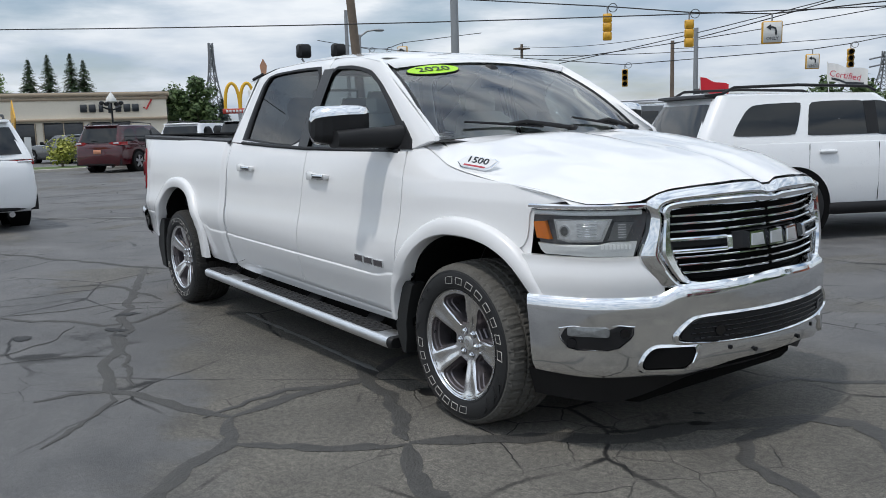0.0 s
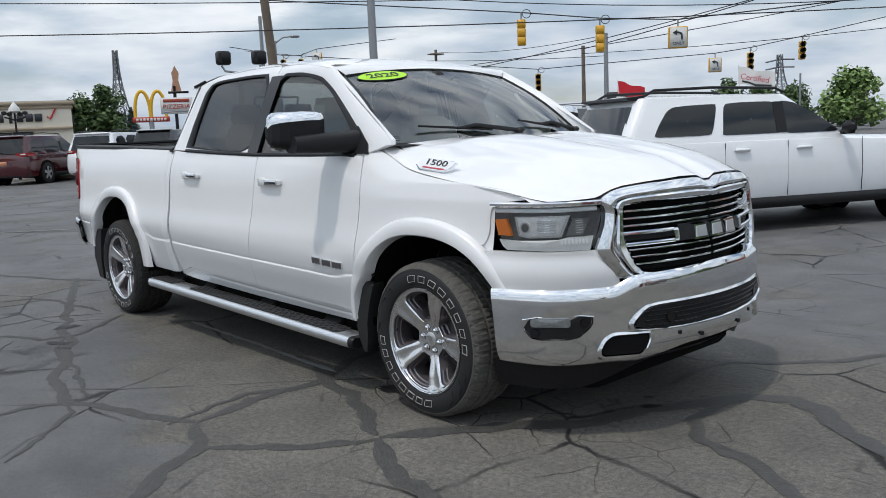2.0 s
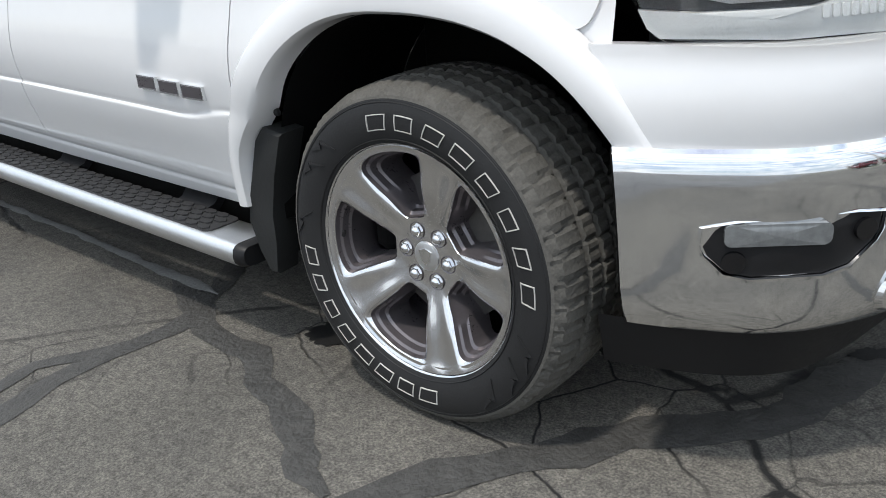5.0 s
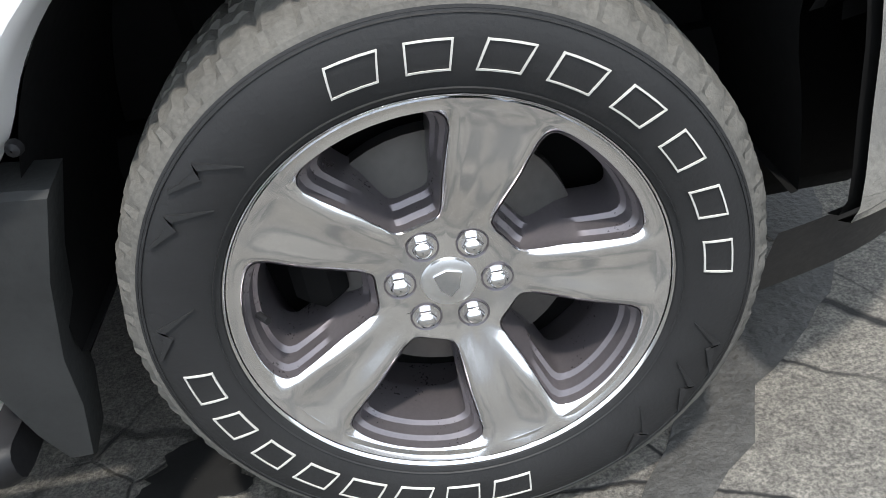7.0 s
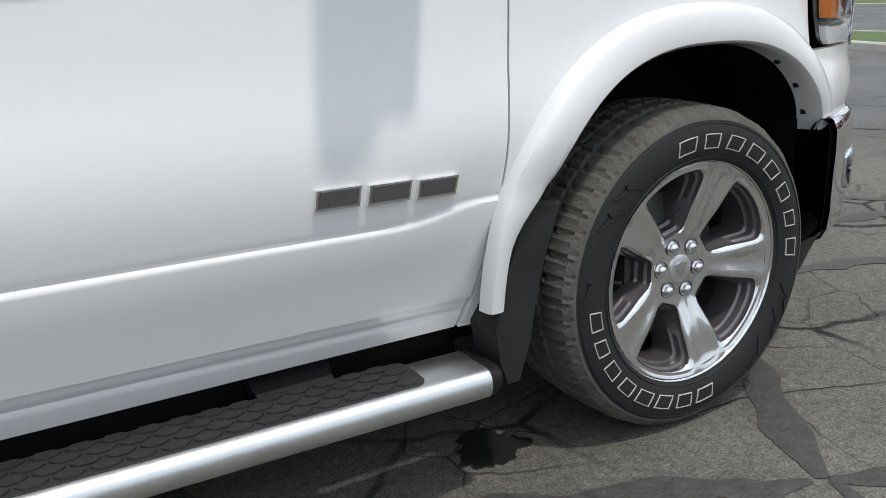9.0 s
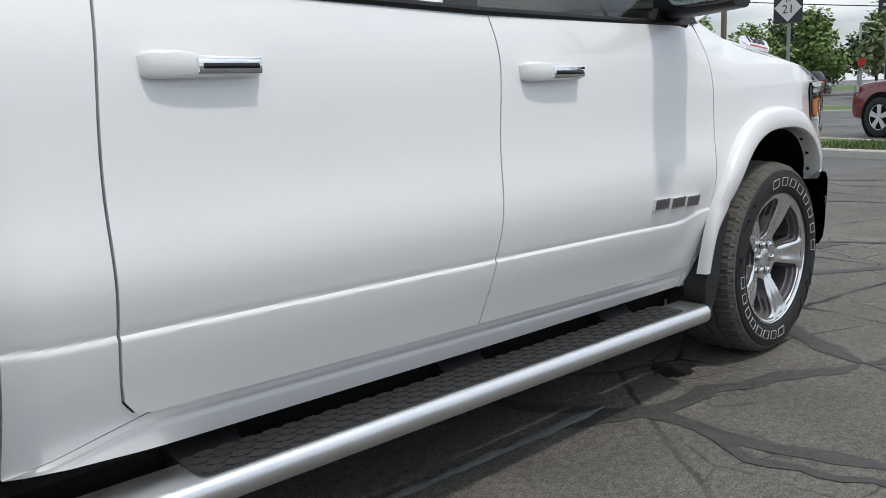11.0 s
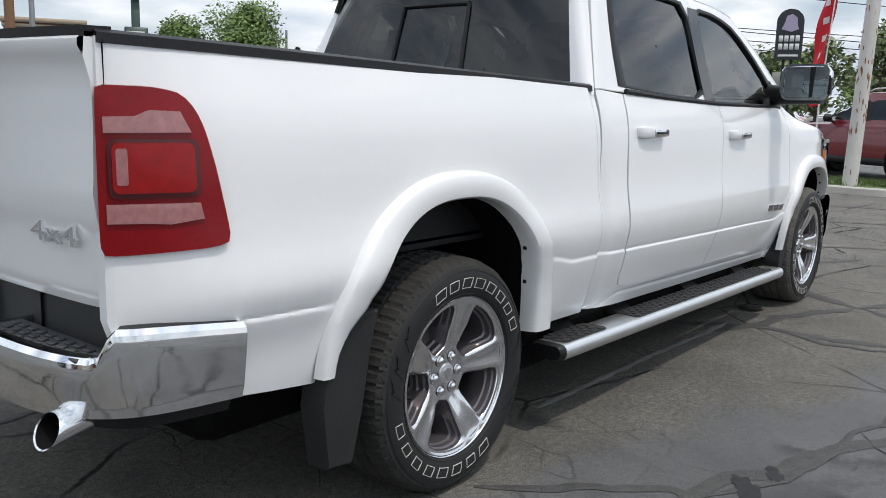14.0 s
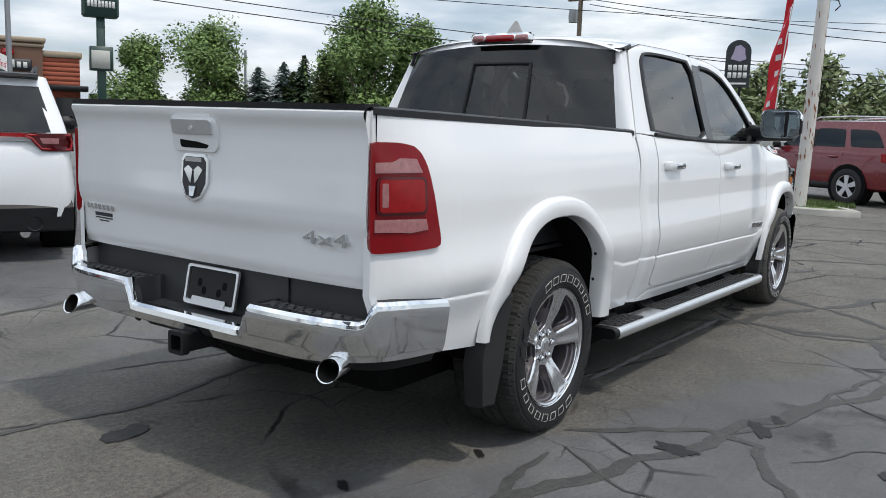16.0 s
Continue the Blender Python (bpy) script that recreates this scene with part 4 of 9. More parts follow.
O, I = eased(GRILLE_OUT), eased(GRILLE_IN)
grille = part("grille_surround", ring_loft(O, I, [(0, -0.05), (0.0, 0.004), (0.03, 0.014), (0.10, 0.020), (0.42, 0.032), (0.50, 0.030), (0.54, 0.012), (0.58, 0.012), (0.62, 0.034), (0.70, 0.040), (0.90, 0.036), (1.0, 0.024), (1.0, -0.05)]), CHROME, truck, "chrome grille surround", angle=30)
part("grille_mesh", nose_sheet(I, -0.05, -0.045), MATTE, grille)
for z, w in ((1.040, 0.528), (1.007, 0.535), (0.974, 0.538), (0.864, 0.532), (0.832, 0.518), (0.800, 0.500)):
    for sgn in (1, -1):
        part("grille_bar", nose_box(sgn * 0.012, sgn * w, z - 0.0045, z + 0.0045, -0.04, 0.002, 0.0022), CHROME, grille)
for sgn in (1, -1):
    hook = Geo()
    hook.join(nose_box(sgn * 0.285, sgn * 0.585, 0.936, 0.952, -0.04, 0.030, 0.005))
    hook.join(nose_box(sgn * 0.285, sgn * 0.585, 0.886, 0.902, -0.04, 0.030, 0.005))
    hook.join(nose_box(sgn * 0.262, sgn * 0.290, 0.890, 0.948, -0.04, 0.032, 0.008))
    part("grille_hook", hook, CHROME, grille)
    # black filler between the hook's bars, painting the shade of its opening
    part("hook_opening_panel", nose_box(sgn * 0.29, sgn * 0.545, 0.903, 0.935, -0.04, -0.01), BLACK, grille)
part("badge_bar", nose_box(-0.235, 0.235, 0.880, 0.958, -0.045, 0.0), BLACK, grille)
# emblem on the grille: three plain slanted blocks
for k in (-1, 0, 1):
    c = -0.125 * k
    em_ = part("emblem_block", nose_sheet(dense([(c + 0.052, 0.885), (c + 0.044, 0.955), (c - 0.046, 0.957), (c - 0.054, 0.885)], 4), -0.01, 0.040), CHROME, grille)
    part("emblem_face", nose_sheet(dense([(c + 0.040, 0.895), (c + 0.034, 0.946), (c - 0.036, 0.947), (c - 0.042, 0.895)], 3), 0.036, 0.0425), SATIN, em_)

# front bumper
FOGGREY = mat("fog_lamp_glass", (0.22, 0.23, 0.235), 0.15, 0.4, var=0.4, scale=60)
BUMP = [(0.655, -0.03), (0.700, -0.004), (0.712, 0.012), (0.700, 0.026), (0.672, 0.034), (0.62, 0.034), (0.54, 0.030), (0.45, 0.028), (0.40, 0.022), (0.368, 0.006), (0.355, -0.02)]
def bumper_at(u, v):
    s = (1.172 - 0.045 * v) * (2 * u - 1)
    a = abs(s)
    k = v * (len(BUMP) - 1)
    i = min(int(k), len(BUMP) - 2)
    z, d = (BUMP[i][j] * (1 - k + i) + BUMP[i + 1][j] * (k - i) for j in (0, 1))
    rise = smoothstep(0.64, 0.52, a) * 0.048
    z += rise * smoothstep(0.50, 0.66, z)
    d += 0.030 * smoothstep(0.66, 0.50, a) + 0.022 * smoothstep(0.95, 1.17, a)
    d -= 0.012 * smoothstep(0.56, 0.46, a) * (1 if 0.49 < z < 0.60 else 0)
    z += 0.012 * smoothstep(0.3, 0.0, a) * (1 - v)
    z += (0.02 * smoothstep(0.9, 1.27, a) + 0.042 * smoothstep(0.52, 0.20, a)) * v
    return nose(s, z, d)
bumper = part("front_bumper", Geo().grid(110, 20, bumper_at), CHROME, truck, "chrome front bumper with fog lamps")
INTAKE = eased([(0.0, 0.612), (0.40, 0.614), (0.482, 0.608), (0.548, 0.548), (0.545, 0.522), (0.40, 0.510), (0.0, 0.506)], 2)
INTAKE_RIM = eased([(0.0, 0.630), (0.41, 0.632), (0.500, 0.622), (0.572, 0.552), (0.566, 0.508), (0.41, 0.494), (0.0, 0.490)], 2)
inside = Geo().grid(110, 20, bumper_at).moved(lambda x, y, z: (x - 0.010, y * (1 - 0.012 / max(abs(y), 0.2)), z + (0.006 if z < 0.5 else -0.006)))
part("bumper_lining", inside, MATTE, bumper)
part("lower_intake", nose_sheet(INTAKE, 0.03, 0.064), BLACK, bumper)
part("intake_rim", ring_loft(INTAKE_RIM, INTAKE, [(0, 0.05), (0.1, 0.066), (0.6, 0.070), (1, 0.062)]), CHROME, bumper)
mesh_lines = Geo()
for i in range(34):
    for j in range(4):
        c, z = -0.47 + i * 0.0285 + (0.014 if j % 2 else 0), 0.528 + 0.021 * j
        mesh_lines.join(nose_box(c - 0.011, c + 0.011, z - 0.003, z + 0.003, 0.062, 0.069, 0.001, 1))
part("intake_mesh", mesh_lines, GLOSSB, bumper)
for sgn in (1, -1):
    fo_in = [(1.008, 0.590), (1.012, 0.538), (0.965, 0.492), (0.790, 0.494), (0.724, 0.550), (0.722, 0.600)]
    fo_in = [tuple(w) for a, c in zip(fo_in, fo_in[1:] + fo_in[:1]) for w in (0.82 * np.array(a) + 0.18 * np.array(c), 0.18 * np.array(a) + 0.82 * np.array(c))]
    fo_out = [(0.868 + (p - 0.868) * 1.07, 0.545 + (q - 0.545) * (1.06 if q > 0.545 else 1.28)) for p, q in fo_in]
    lo_out, lo_in = rrect(0.470, 0.725, 0.384, 0.512, 0.055, slant=-0.45), rrect(0.500, 0.695, 0.406, 0.492, 0.036, slant=-0.45)
    if sgn < 0:
        fo_out, fo_in, lo_out, lo_in = (mirror_s(o) for o in (fo_out, fo_in, lo_out, lo_in))
    part("fog_lamp_rim", ring_loft(fo_out, fo_in, [(0, 0.026), (0.3, 0.038), (0.8, 0.040), (1, 0.030)]), CHROME, bumper)
    pod = part("fog_lamp_pod", nose_sheet(fo_in, 0.02, 0.034), BLACK, bumper)
    part("fog_lens", nose_sheet(rrect(*sorted((sgn * 0.815, sgn * 0.978)), 0.550, 0.590, 0.012), 0.034, 0.044), FOGGREY, pod)
    for s, z in ((0.755, 0.566), (0.960, 0.520)):
        part("sensor", nose_sheet([(sgn * s + 0.020 * math.cos(q * 0.4488), z + 0.020 * math.sin(q * 0.4488)) for q in range(14)], 0.042 - 0.008, 0.042, 2), GLOSSB, pod)
    part("lower_slot_rim", ring_loft(lo_out, lo_in, [(0, 0.018), (0.3, 0.036), (0.8, 0.040), (1, 0.026)], bulge), CHROME, bumper)
    part("lower_slot", nose_sheet(lo_in, 0.016, 0.034, nose=bulge), MATTE, bumper)
    for s in (0.24, 0.09):
        part("bumper_hole", nose_sheet([((sgn * 0.30 if s > 0.2 else sgn * 0.16) + 0.010 * math.cos(q * 0.4488), (0.470 if s > 0.2 else 0.440) + 0.010 * math.sin(q * 0.4488)) for q in range(14)], 0.062 - 0.008, 0.062, 2), BLACK, bumper)
    part("sensor", nose_sheet([(sgn * 0.36 + 0.022 * math.cos(q * 0.4488), 0.555 + 0.022 * math.sin(q * 0.4488)) for q in range(14)], 0.072 - 0.008, 0.072, 2), GLOSSB, bumper)
chin = Geo().grid(50, 4, lambda u, v: nose(1.2 * (2 * u - 1), 0.365 - 0.13 * v + 0.10 * v * smoothstep(0.8, 0.3, abs(1.2 * (2 * u - 1))) , -0.02 - 0.05 * v))
part("air_dam", chin, BLACK, truck)

# ---- mirrors, handles, badges ----
def mirror_rim_at(y, z):
    """The rear plane of the mirror; its outer edge lies further back."""
    return -0.835 + 0.22 * (y + 0.985) + 0.06 * (z - 1.46)


def mirror_housing():
    rows = []
    for y, dep, z0, z1 in ((-0.975, 0.030, 1.390, 1.535), (-0.985, 0.075, 1.368, 1.556), (-1.03, 0.105, 1.358, 1.563), (-1.12, 0.125, 1.356, 1.565), (-1.20, 0.118, 1.360, 1.560), (-1.245, 0.095, 1.372, 1.548), (-1.268, 0.060, 1.395, 1.525), (-1.275, 0.025, 1.43, 1.49)):
        o = rrect(0.0, dep, z0, z1, min(0.05, dep * 0.45), 5)
        rows.append([(mirror_rim_at(y, z) + a, y, z) for a, z in o])
    return rows
rows = mirror_housing()
for sgn in (1, -1):
    fine = []
    for r0, r1 in zip(rows[:-1], rows[1:]):
        fine += [[tuple(Vector(p).lerp(Vector(q), k / 3)) for p, q in zip(r0, r1)] for k in range(3)]
    M1 = Geo().rings(fine + [rows[-1]], True, True)
    top, low = Geo(), Geo()
    for q in M1.f:
        zc = sum(M1.v[i][2] for i in q) / len(q)
        (top if zc > 1.462 else low).add([M1.v[i] for i in q], [tuple(range(len(q)))])
    face = Geo().prism(rrect(-1.245, -1.000, 1.374, 1.550, 0.035, 4), lambda a, b, d: (mirror_rim_at(a, b) - d, a, b), -0.004, 0.006)
    arm = Geo().rings([[(x + dx, y, z) for x, z in rrect(-0.80 + e, -0.655 - e, 1.334 + 0.6 * e, 1.446 - e, 0.035, 3)] for y, e, dx in ((-0.87, -0.008, 0.06), (-0.92, 0.0, 0.045), (-0.985, 0.002, 0.015), (-1.08, 0.005, -0.015), (-1.20, 0.014, -0.04))], True, True)
    patch = Geo().prism([(-0.80, 1.325), (-0.50, 1.325), (-0.52, 1.375), (-0.64, 1.475)], lambda a, b, d: (a, -upper(a, b) - d, b), -0.01, 0.014)
    div = Geo().prism([(-1.155, 1.376), (-1.175, 1.376), (-1.180, 1.548), (-1.150, 1.548)], lambda a, b, d: (mirror_rim_at(a, b) - d, a, b), 0.004, 0.0085)
    if sgn < 0:
        top, low, face, arm, patch, div = (q.mirrored() for q in (top, low, face, arm, patch, div))
    mir = part("door_mirror", low, BLACK, truck, "black door mirror with chrome cap")
    part("mirror_cap", top, CHROME, mir, angle=60, weld=True)
    part("mirror_glass", face, MIRROR, mir)
    part("mirror_divider", div, BLACK, mir)
    o1, o2 = rrect(-1.262, -0.985, 1.360, 1.564, 0.045, 5), rrect(-1.247, -0.998, 1.372, 1.552, 0.038, 5)
    bez = Geo().rings([[(mirror_rim_at(a, b) - d, sgn * a, b) for a, b in o] for o, d in ((o1, -0.015), (o1, 0.010), (o2, 0.010), (o2, 0.0))])
    part("mirror_rim", bez, CHROME, mir)
    part("mirror_arm", arm, BLACK, mir)
    part("mirror_patch", patch, BLACK, mir)

for cx, z in ((-1.418, 1.162), (-2.498, 1.185)):
    grip = [(-0.130, 0.004, 0.014, 0), (-0.126, -0.016, 0.022, 0), (-0.112, -0.029, 0.0275, 0), (-0.07, -0.035, 0.0275, 0), (-0.035, -0.036, 0.026, -0.001), (-0.018, -0.036, 0.0225, -0.004), (0.05, -0.036, 0.021, -0.005), (0.100, -0.034, 0.020, -0.005), (0.120, -0.028, 0.018, -0.004), (0.130, -0.012, 0.012, -0.003), (0.131, 0.004, 0.010, -0.003)]
    y0 = -side(cx, z)
    rows = []
    for x, y, hh, up in grip:
        rows.append([(cx + x, y0 + y + dy, z + up + dz) for dy, dz in ((0.0, -hh * 0.7), (0.004, -hh * 0.93), (0.012, -hh), (0.022, -hh * 0.9), (0.022, hh * 0.9), (0.012, hh), (0.004, hh * 0.93), (0.0, hh * 0.7))])
    for sgn in (1, -1):
        gr, cup = Geo().rings(rows, True, True), Geo()
        cup.rings([[(cx + 0.02 + a * k, -side(cx, z + b * k) - d, z - 0.002 + b * k) for a, b in dense(rrect(-0.118, 0.112, -0.040, 0.036, 0.034, 5), 2)] for k, d in ((1.0, 0.0005), (0.90, -0.002), (0.6, -0.010), (0.05, -0.013))])
        bar = Geo().box(cx + 0.046, y0 - 0.036, z - 0.004, 0.145, 0.006, 0.029, 0.0028)
        slot = Geo().box(cx + 0.048, y0 - 0.0385, z - 0.004, 0.126, 0.003, 0.011, 0.0014)
        if sgn < 0:
            gr, cup, bar, slot = (q.mirrored() for q in (gr, cup, bar, slot))
        hnd = part("door_handle", gr, WHITE, truck, "white door handle with chrome insert")
        part("handle_cup", cup, WHITE, hnd)
        part("chrome_insert", bar, CHROME, hnd)
        part("insert_slot", slot, GLOSSB, hnd)

# plain blocks where the door emblem stands
for c, dz in ((-0.898, 0.000), (-0.797, -0.005), (-0.697, -0.010)):
    blk = [(-0.045, 0), (-0.040, 0.037), (0.045, 0.035), (0.040, -0.002)]
    both("emblem_block", Geo().prism([(c + a, 0.706 + dz + b) for a, b in blk], lambda a, b, d: (a, -side(a, b) - d, b), -0.002, 0.010), CHROME)
    both("emblem_face", Geo().prism([(c + a * 0.9, 0.727 + dz + (b - 0.021) * 0.80) for a, b in blk], lambda a, b, d: (a, -side(a, b) - d, b), 0.008, 0.0108), GREYPAINT)

# sticker with the model year on the windscreen
ov = []
for k in range(40):
    a = 2 * math.pi * k / 40
    ov.append((0.845 + 0.072 * math.sin(a), 0.172 + 0.130 * math.cos(a)))
def on_screen(u, v, d):
    p, q = Vector(screen_at(u, v)), (Vector(screen_at(u + 0.01, v)) - Vector(screen_at(u, v))).cross(Vector(screen_at(u, v + 0.01)) - Vector(screen_at(u, v)))
    q.normalize()
    q = q if q.x > 0 else -q
    return p + q * d
stick = part("year_sticker", Geo().prism(ov, lambda a, b, d: on_screen(a, b, d), 0.004, 0.006), DARKINK, truck, "lime oval sticker with the model year")
part("sticker_face", Geo().prism([(0.845 + (u - 0.845) * 0.93, 0.172 + (v - 0.172) * 0.96) for u, v in ov], lambda a, b, d: on_screen(a, b, d), 0.0055, 0.0075), LIME, stick)
mtx = frame_from(on_screen(0.845, 0.172, 0.009), Vector(screen_at(0.845, 0.24)) - Vector(screen_at(0.845, 0.11)), Vector(screen_at(0.92, 0.172)) - Vector(screen_at(0.78, 0.172)))
letters("year", "2020", 0.082, DARKINK, mtx, stick, 0.001, squeeze=1.35)

# ---- wheels: built at the origin, the face looking along -y, then set on their hubs ----
def polar(r, a, y):
    return (r * math.cos(a), y, r * math.sin(a))


def face_depth(r, off):
    """Depth of the wheel's face behind the rim's edge; off is the angle from the middle of a window, in degrees."""
    bowl = interp(r, [(0.0, 0.050), (0.07, 0.052), (0.095, 0.047), (0.13, 0.030), (0.17, 0.018), (0.22, 0.009), (0.25, 0.003), (0.27, 0.0)])
    ridge = (smoothstep(30, 19, abs(off)) * 0.006 + smoothstep(24, 19, abs(off)) * 0.004 + 0.007 * max(0, 1 - ((36 - abs(off)) / 11) ** 2)) * smoothstep(0.08, 0.15, r) * smoothstep(0.268, 0.235, r)
    return bowl + ridge


def wheel(turn, marks, dust):
    w = thing("wheel_proxy", "", "")
    hub_y = 0.0
    W = Geo()
    walls, rims = Geo(), Geo()
    nwin = 132
    for k in range(5):
        mid = 72 * k + turn
        win = smooth_line([(0.092, 0), (0.093, 12), (0.102, 18.5), (0.150, 20.0), (0.205, 22.5), (0.236, 23.0), (0.248, 18), (0.2505, 0), (0.248, -18), (0.236, -23.0), (0.205, -22.5), (0.150, -20.0), (0.102, -18.5), (0.093, -12), (0.092, 0)], nwin, 2)
        out = []
        for r, a in win[:-1]:
            ang = math.degrees(math.atan2((a / 20) * 1.0, (r - 0.18) / 0.06))
            c, s = math.cos(math.radians(ang)), math.sin(math.radians(ang))
            m = max(abs(c), abs(s))
            out.append(((0.162 + 0.102 * c / m), 36 * s / m))
        rows = []
        for wgt in (0.0, 0.25, 0.5, 0.75, 0.92, 1.0):
            ring = []
            for (r0, a0), (r1, a1) in zip(out, win[:-1]):
                r, a = r0 + (r1 - r0) * wgt, a0 + (a1 - a0) * wgt
                ring.append(polar(r, math.radians(mid + a), -0.985 + HUB_Y - 0.0 + face_depth(r, a) + (0.004 if wgt == 1.0 else 0)))
            rows.append(ring)
        W.rings(rows)
        back = []
        for scale, dy in ((1.0, 0.002), (0.98, 0.014), (0.905, 0.019), (0.875, 0.036), (0.80, 0.041), (0.775, 0.11)):
            ring = []
            for r, a in win[:-1]:
                r2, a2 = 0.180 + (r - 0.180) * scale, a * scale
                ring.append(polar(r2, math.radians(mid + a2), -0.985 + HUB_Y + face_depth(r, a) + dy))
            back.append(ring)
        part("window_pocket", Geo().rings(back), GREYPAINT, w)
    W.lathe([(0.001, -0.0035), (0.053, -0.0035), (0.070, -0.0022), (0.084, -0.0035)], 60, (0, -0.0005, 0), "y", 1)
    W.lathe([(0.250, -0.985 + HUB_Y + 0.0055), (0.268, -0.985 + HUB_Y + 0.003)], 96, (0, 0, 0), "y", 1)
    rim_prof = [(0.266, 0.004), (0.2685, -0.001), (0.270, -0.002), (0.2715, 0.001), (0.272, 0.012)]
    rims.lathe([(r, -0.985 + HUB_Y + a) for r, a in rim_prof], 96, (0, 0, 0), "y", 1)
    part("wheel_face", W, POLISH, w, angle=50, weld=True)
    part("rim_edge", rims, CHROME, w)
    barrel = Geo().lathe([(0.262, -0.985 + HUB_Y + 0.03), (0.250, 0.06), (0.245, 0.20), (0.262, 0.24)], 64, (0, 0, 0), "y", 1)
    part("rim_barrel", barrel, GREYPAINT, w)
    # the pickup's own iron brake disc, turned with its raised middle
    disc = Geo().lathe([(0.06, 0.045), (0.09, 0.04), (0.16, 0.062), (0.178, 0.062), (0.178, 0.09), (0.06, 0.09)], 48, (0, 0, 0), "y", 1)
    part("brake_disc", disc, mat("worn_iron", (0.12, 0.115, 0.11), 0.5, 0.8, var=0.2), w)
    part("brake_caliper", Geo().box(-0.165, 0.07, 0.05, 0.07, 0.09, 0.17, 0.02), MATTE, w)
    part("backing_plate", Geo().lathe([(0.001, 0.13), (0.248, 0.13)], 32, (0, 0, 0), "y", 1), MATTE, w)
    cap = part("centre_cap", Geo().lathe([(0.001, -0.005), (0.028, -0.005), (0.034, -0.003), (0.036, 0.002)], 40, (0, -0.004, 0), "y", 1), SATIN, w)
    part("cap_emblem", Geo().prism([(-0.018, 0.014), (0.0, 0.020), (0.018, 0.014), (0.012, -0.008), (0.0, -0.020), (-0.012, -0.008)], lambda a, b, d: (a, d, b), -0.0115, -0.008), CHROME, cap)
    for k in range(6):
        a = math.radians(53 + 60 * k + (turn - 33))
        c = polar(0.061, a, 0.0)
        cup = Geo().lathe([(0.0205, 0.0), (0.018, 0.002), (0.0175, 0.012)], 20, (c[0], -0.0065, c[2]), "y", 1)
        part("nut_recess", cup, GREYPAINT, w)
        nut = Geo().lathe([(0.001, -0.0125), (0.005, -0.0122), (0.0085, -0.0105), (0.0112, -0.0065)], 24, (c[0], -0.006, c[2]), "y", 1)
        nut.lathe([(0.0125, -0.0068), (0.0135, -0.005), (0.0135, 0.006)], 6, (c[0], -0.006, c[2]), "y", 1)
        part("wheel_nut", nut, CHROME, w, angle=50)
    part("valve", Geo().tube([polar(0.235, math.radians(turn + 142), -0.03), polar(0.222, math.radians(turn + 142), -0.045)], 0.005, 8), BLACK, w)
    # tyre: sidewall and tread turned round the axle, shoulder blocks cut by angle
    tyre = Geo()
    prof = [(0.268, -0.048), (0.272, -0.058), (0.285, -0.064), (0.305, -0.070), (0.330, -0.071), (0.343, -0.069), (0.354, -0.066), (0.364, -0.0625)]
    tread = [(0.364, -0.0625), (0.370, -0.060), (0.382, -0.054), (0.392, -0.043), (0.398, -0.024), (0.4005, 0.005), (0.4005, 0.020), (0.392, 0.024), (0.392, 0.032), (0.402, 0.036), (0.4035, 0.070), (0.394, 0.074), (0.394, 0.082), (0.404, 0.086), (0.404, 0.12), (0.394, 0.124), (0.394, 0.132), (0.4035, 0.136), (0.402, 0.170), (0.392, 0.174), (0.392, 0.182), (0.400, 0.186), (0.396, 0.215), (0.385, 0.24), (0.36, 0.255), (0.31, 0.26), (0.265, 0.245)]
    tread = [(r - 0.0045 if r > 0.37 else r, y) for r, y in tread]
    part("tyre_sidewall", tyre.lathe(prof, 120, (0, 0, 0), "y", 1), RUBBER, w)
    n = 288
    rows = []
    for i, (r, y) in enumerate(tread):
        ring = []
        for k in range(n):
            t = 2 * math.pi * k / n
            ph = (k + (int(y * 90) % 3)) % 6
            cut = 0.0
            if r > 0.372:
                cut = 0.0075 if ph == 0 else (0.0025 if ph == 3 else 0.0)
                if k % 12 < 6:
                    cut += 0.0015 if i in (1, 2, 3, 4) else 0
            ring.append(((r - cut) * math.cos(t), y, (r - cut) * math.sin(t)))
        rows.append(ring)
    part("tyre_tread", Geo().rings(rows), dust, w, angle=16)
    # sidewall ribs, pointed flashes and outlined markings (plain open boxes where letters stand)
    ribs = Geo()
    for r, y in ((0.279, -0.062), (0.357, -0.0645), (0.361, -0.062)):
        ribs.lathe([(r - 0.0012, y), (r, y - 0.0022), (r + 0.0012, y)], 120, (0, 0, 0), "y", 1)
    for base, sg in ((128, 1), (140, 1), (166, 1), (-28, -1), (-44, -1), (-16, -1)):
        base += marks
        zig = [(0.300, base), (0.345, base + sg * 5), (0.333, base + sg * 6), (0.352, base + sg * 12), (0.350, base + sg * 12.6), (0.328, base + sg * 7), (0.338, base + sg * 6)]
        ribs.prism([(r, a) for r, a in zig], lambda r, a, d: polar(r, math.radians(a), -0.068 - 0.004 * (1 - abs(r - 0.325) / 0.04) + d), 0.0, -0.003)
    part("sidewall_rib", ribs, RUBBER, w)
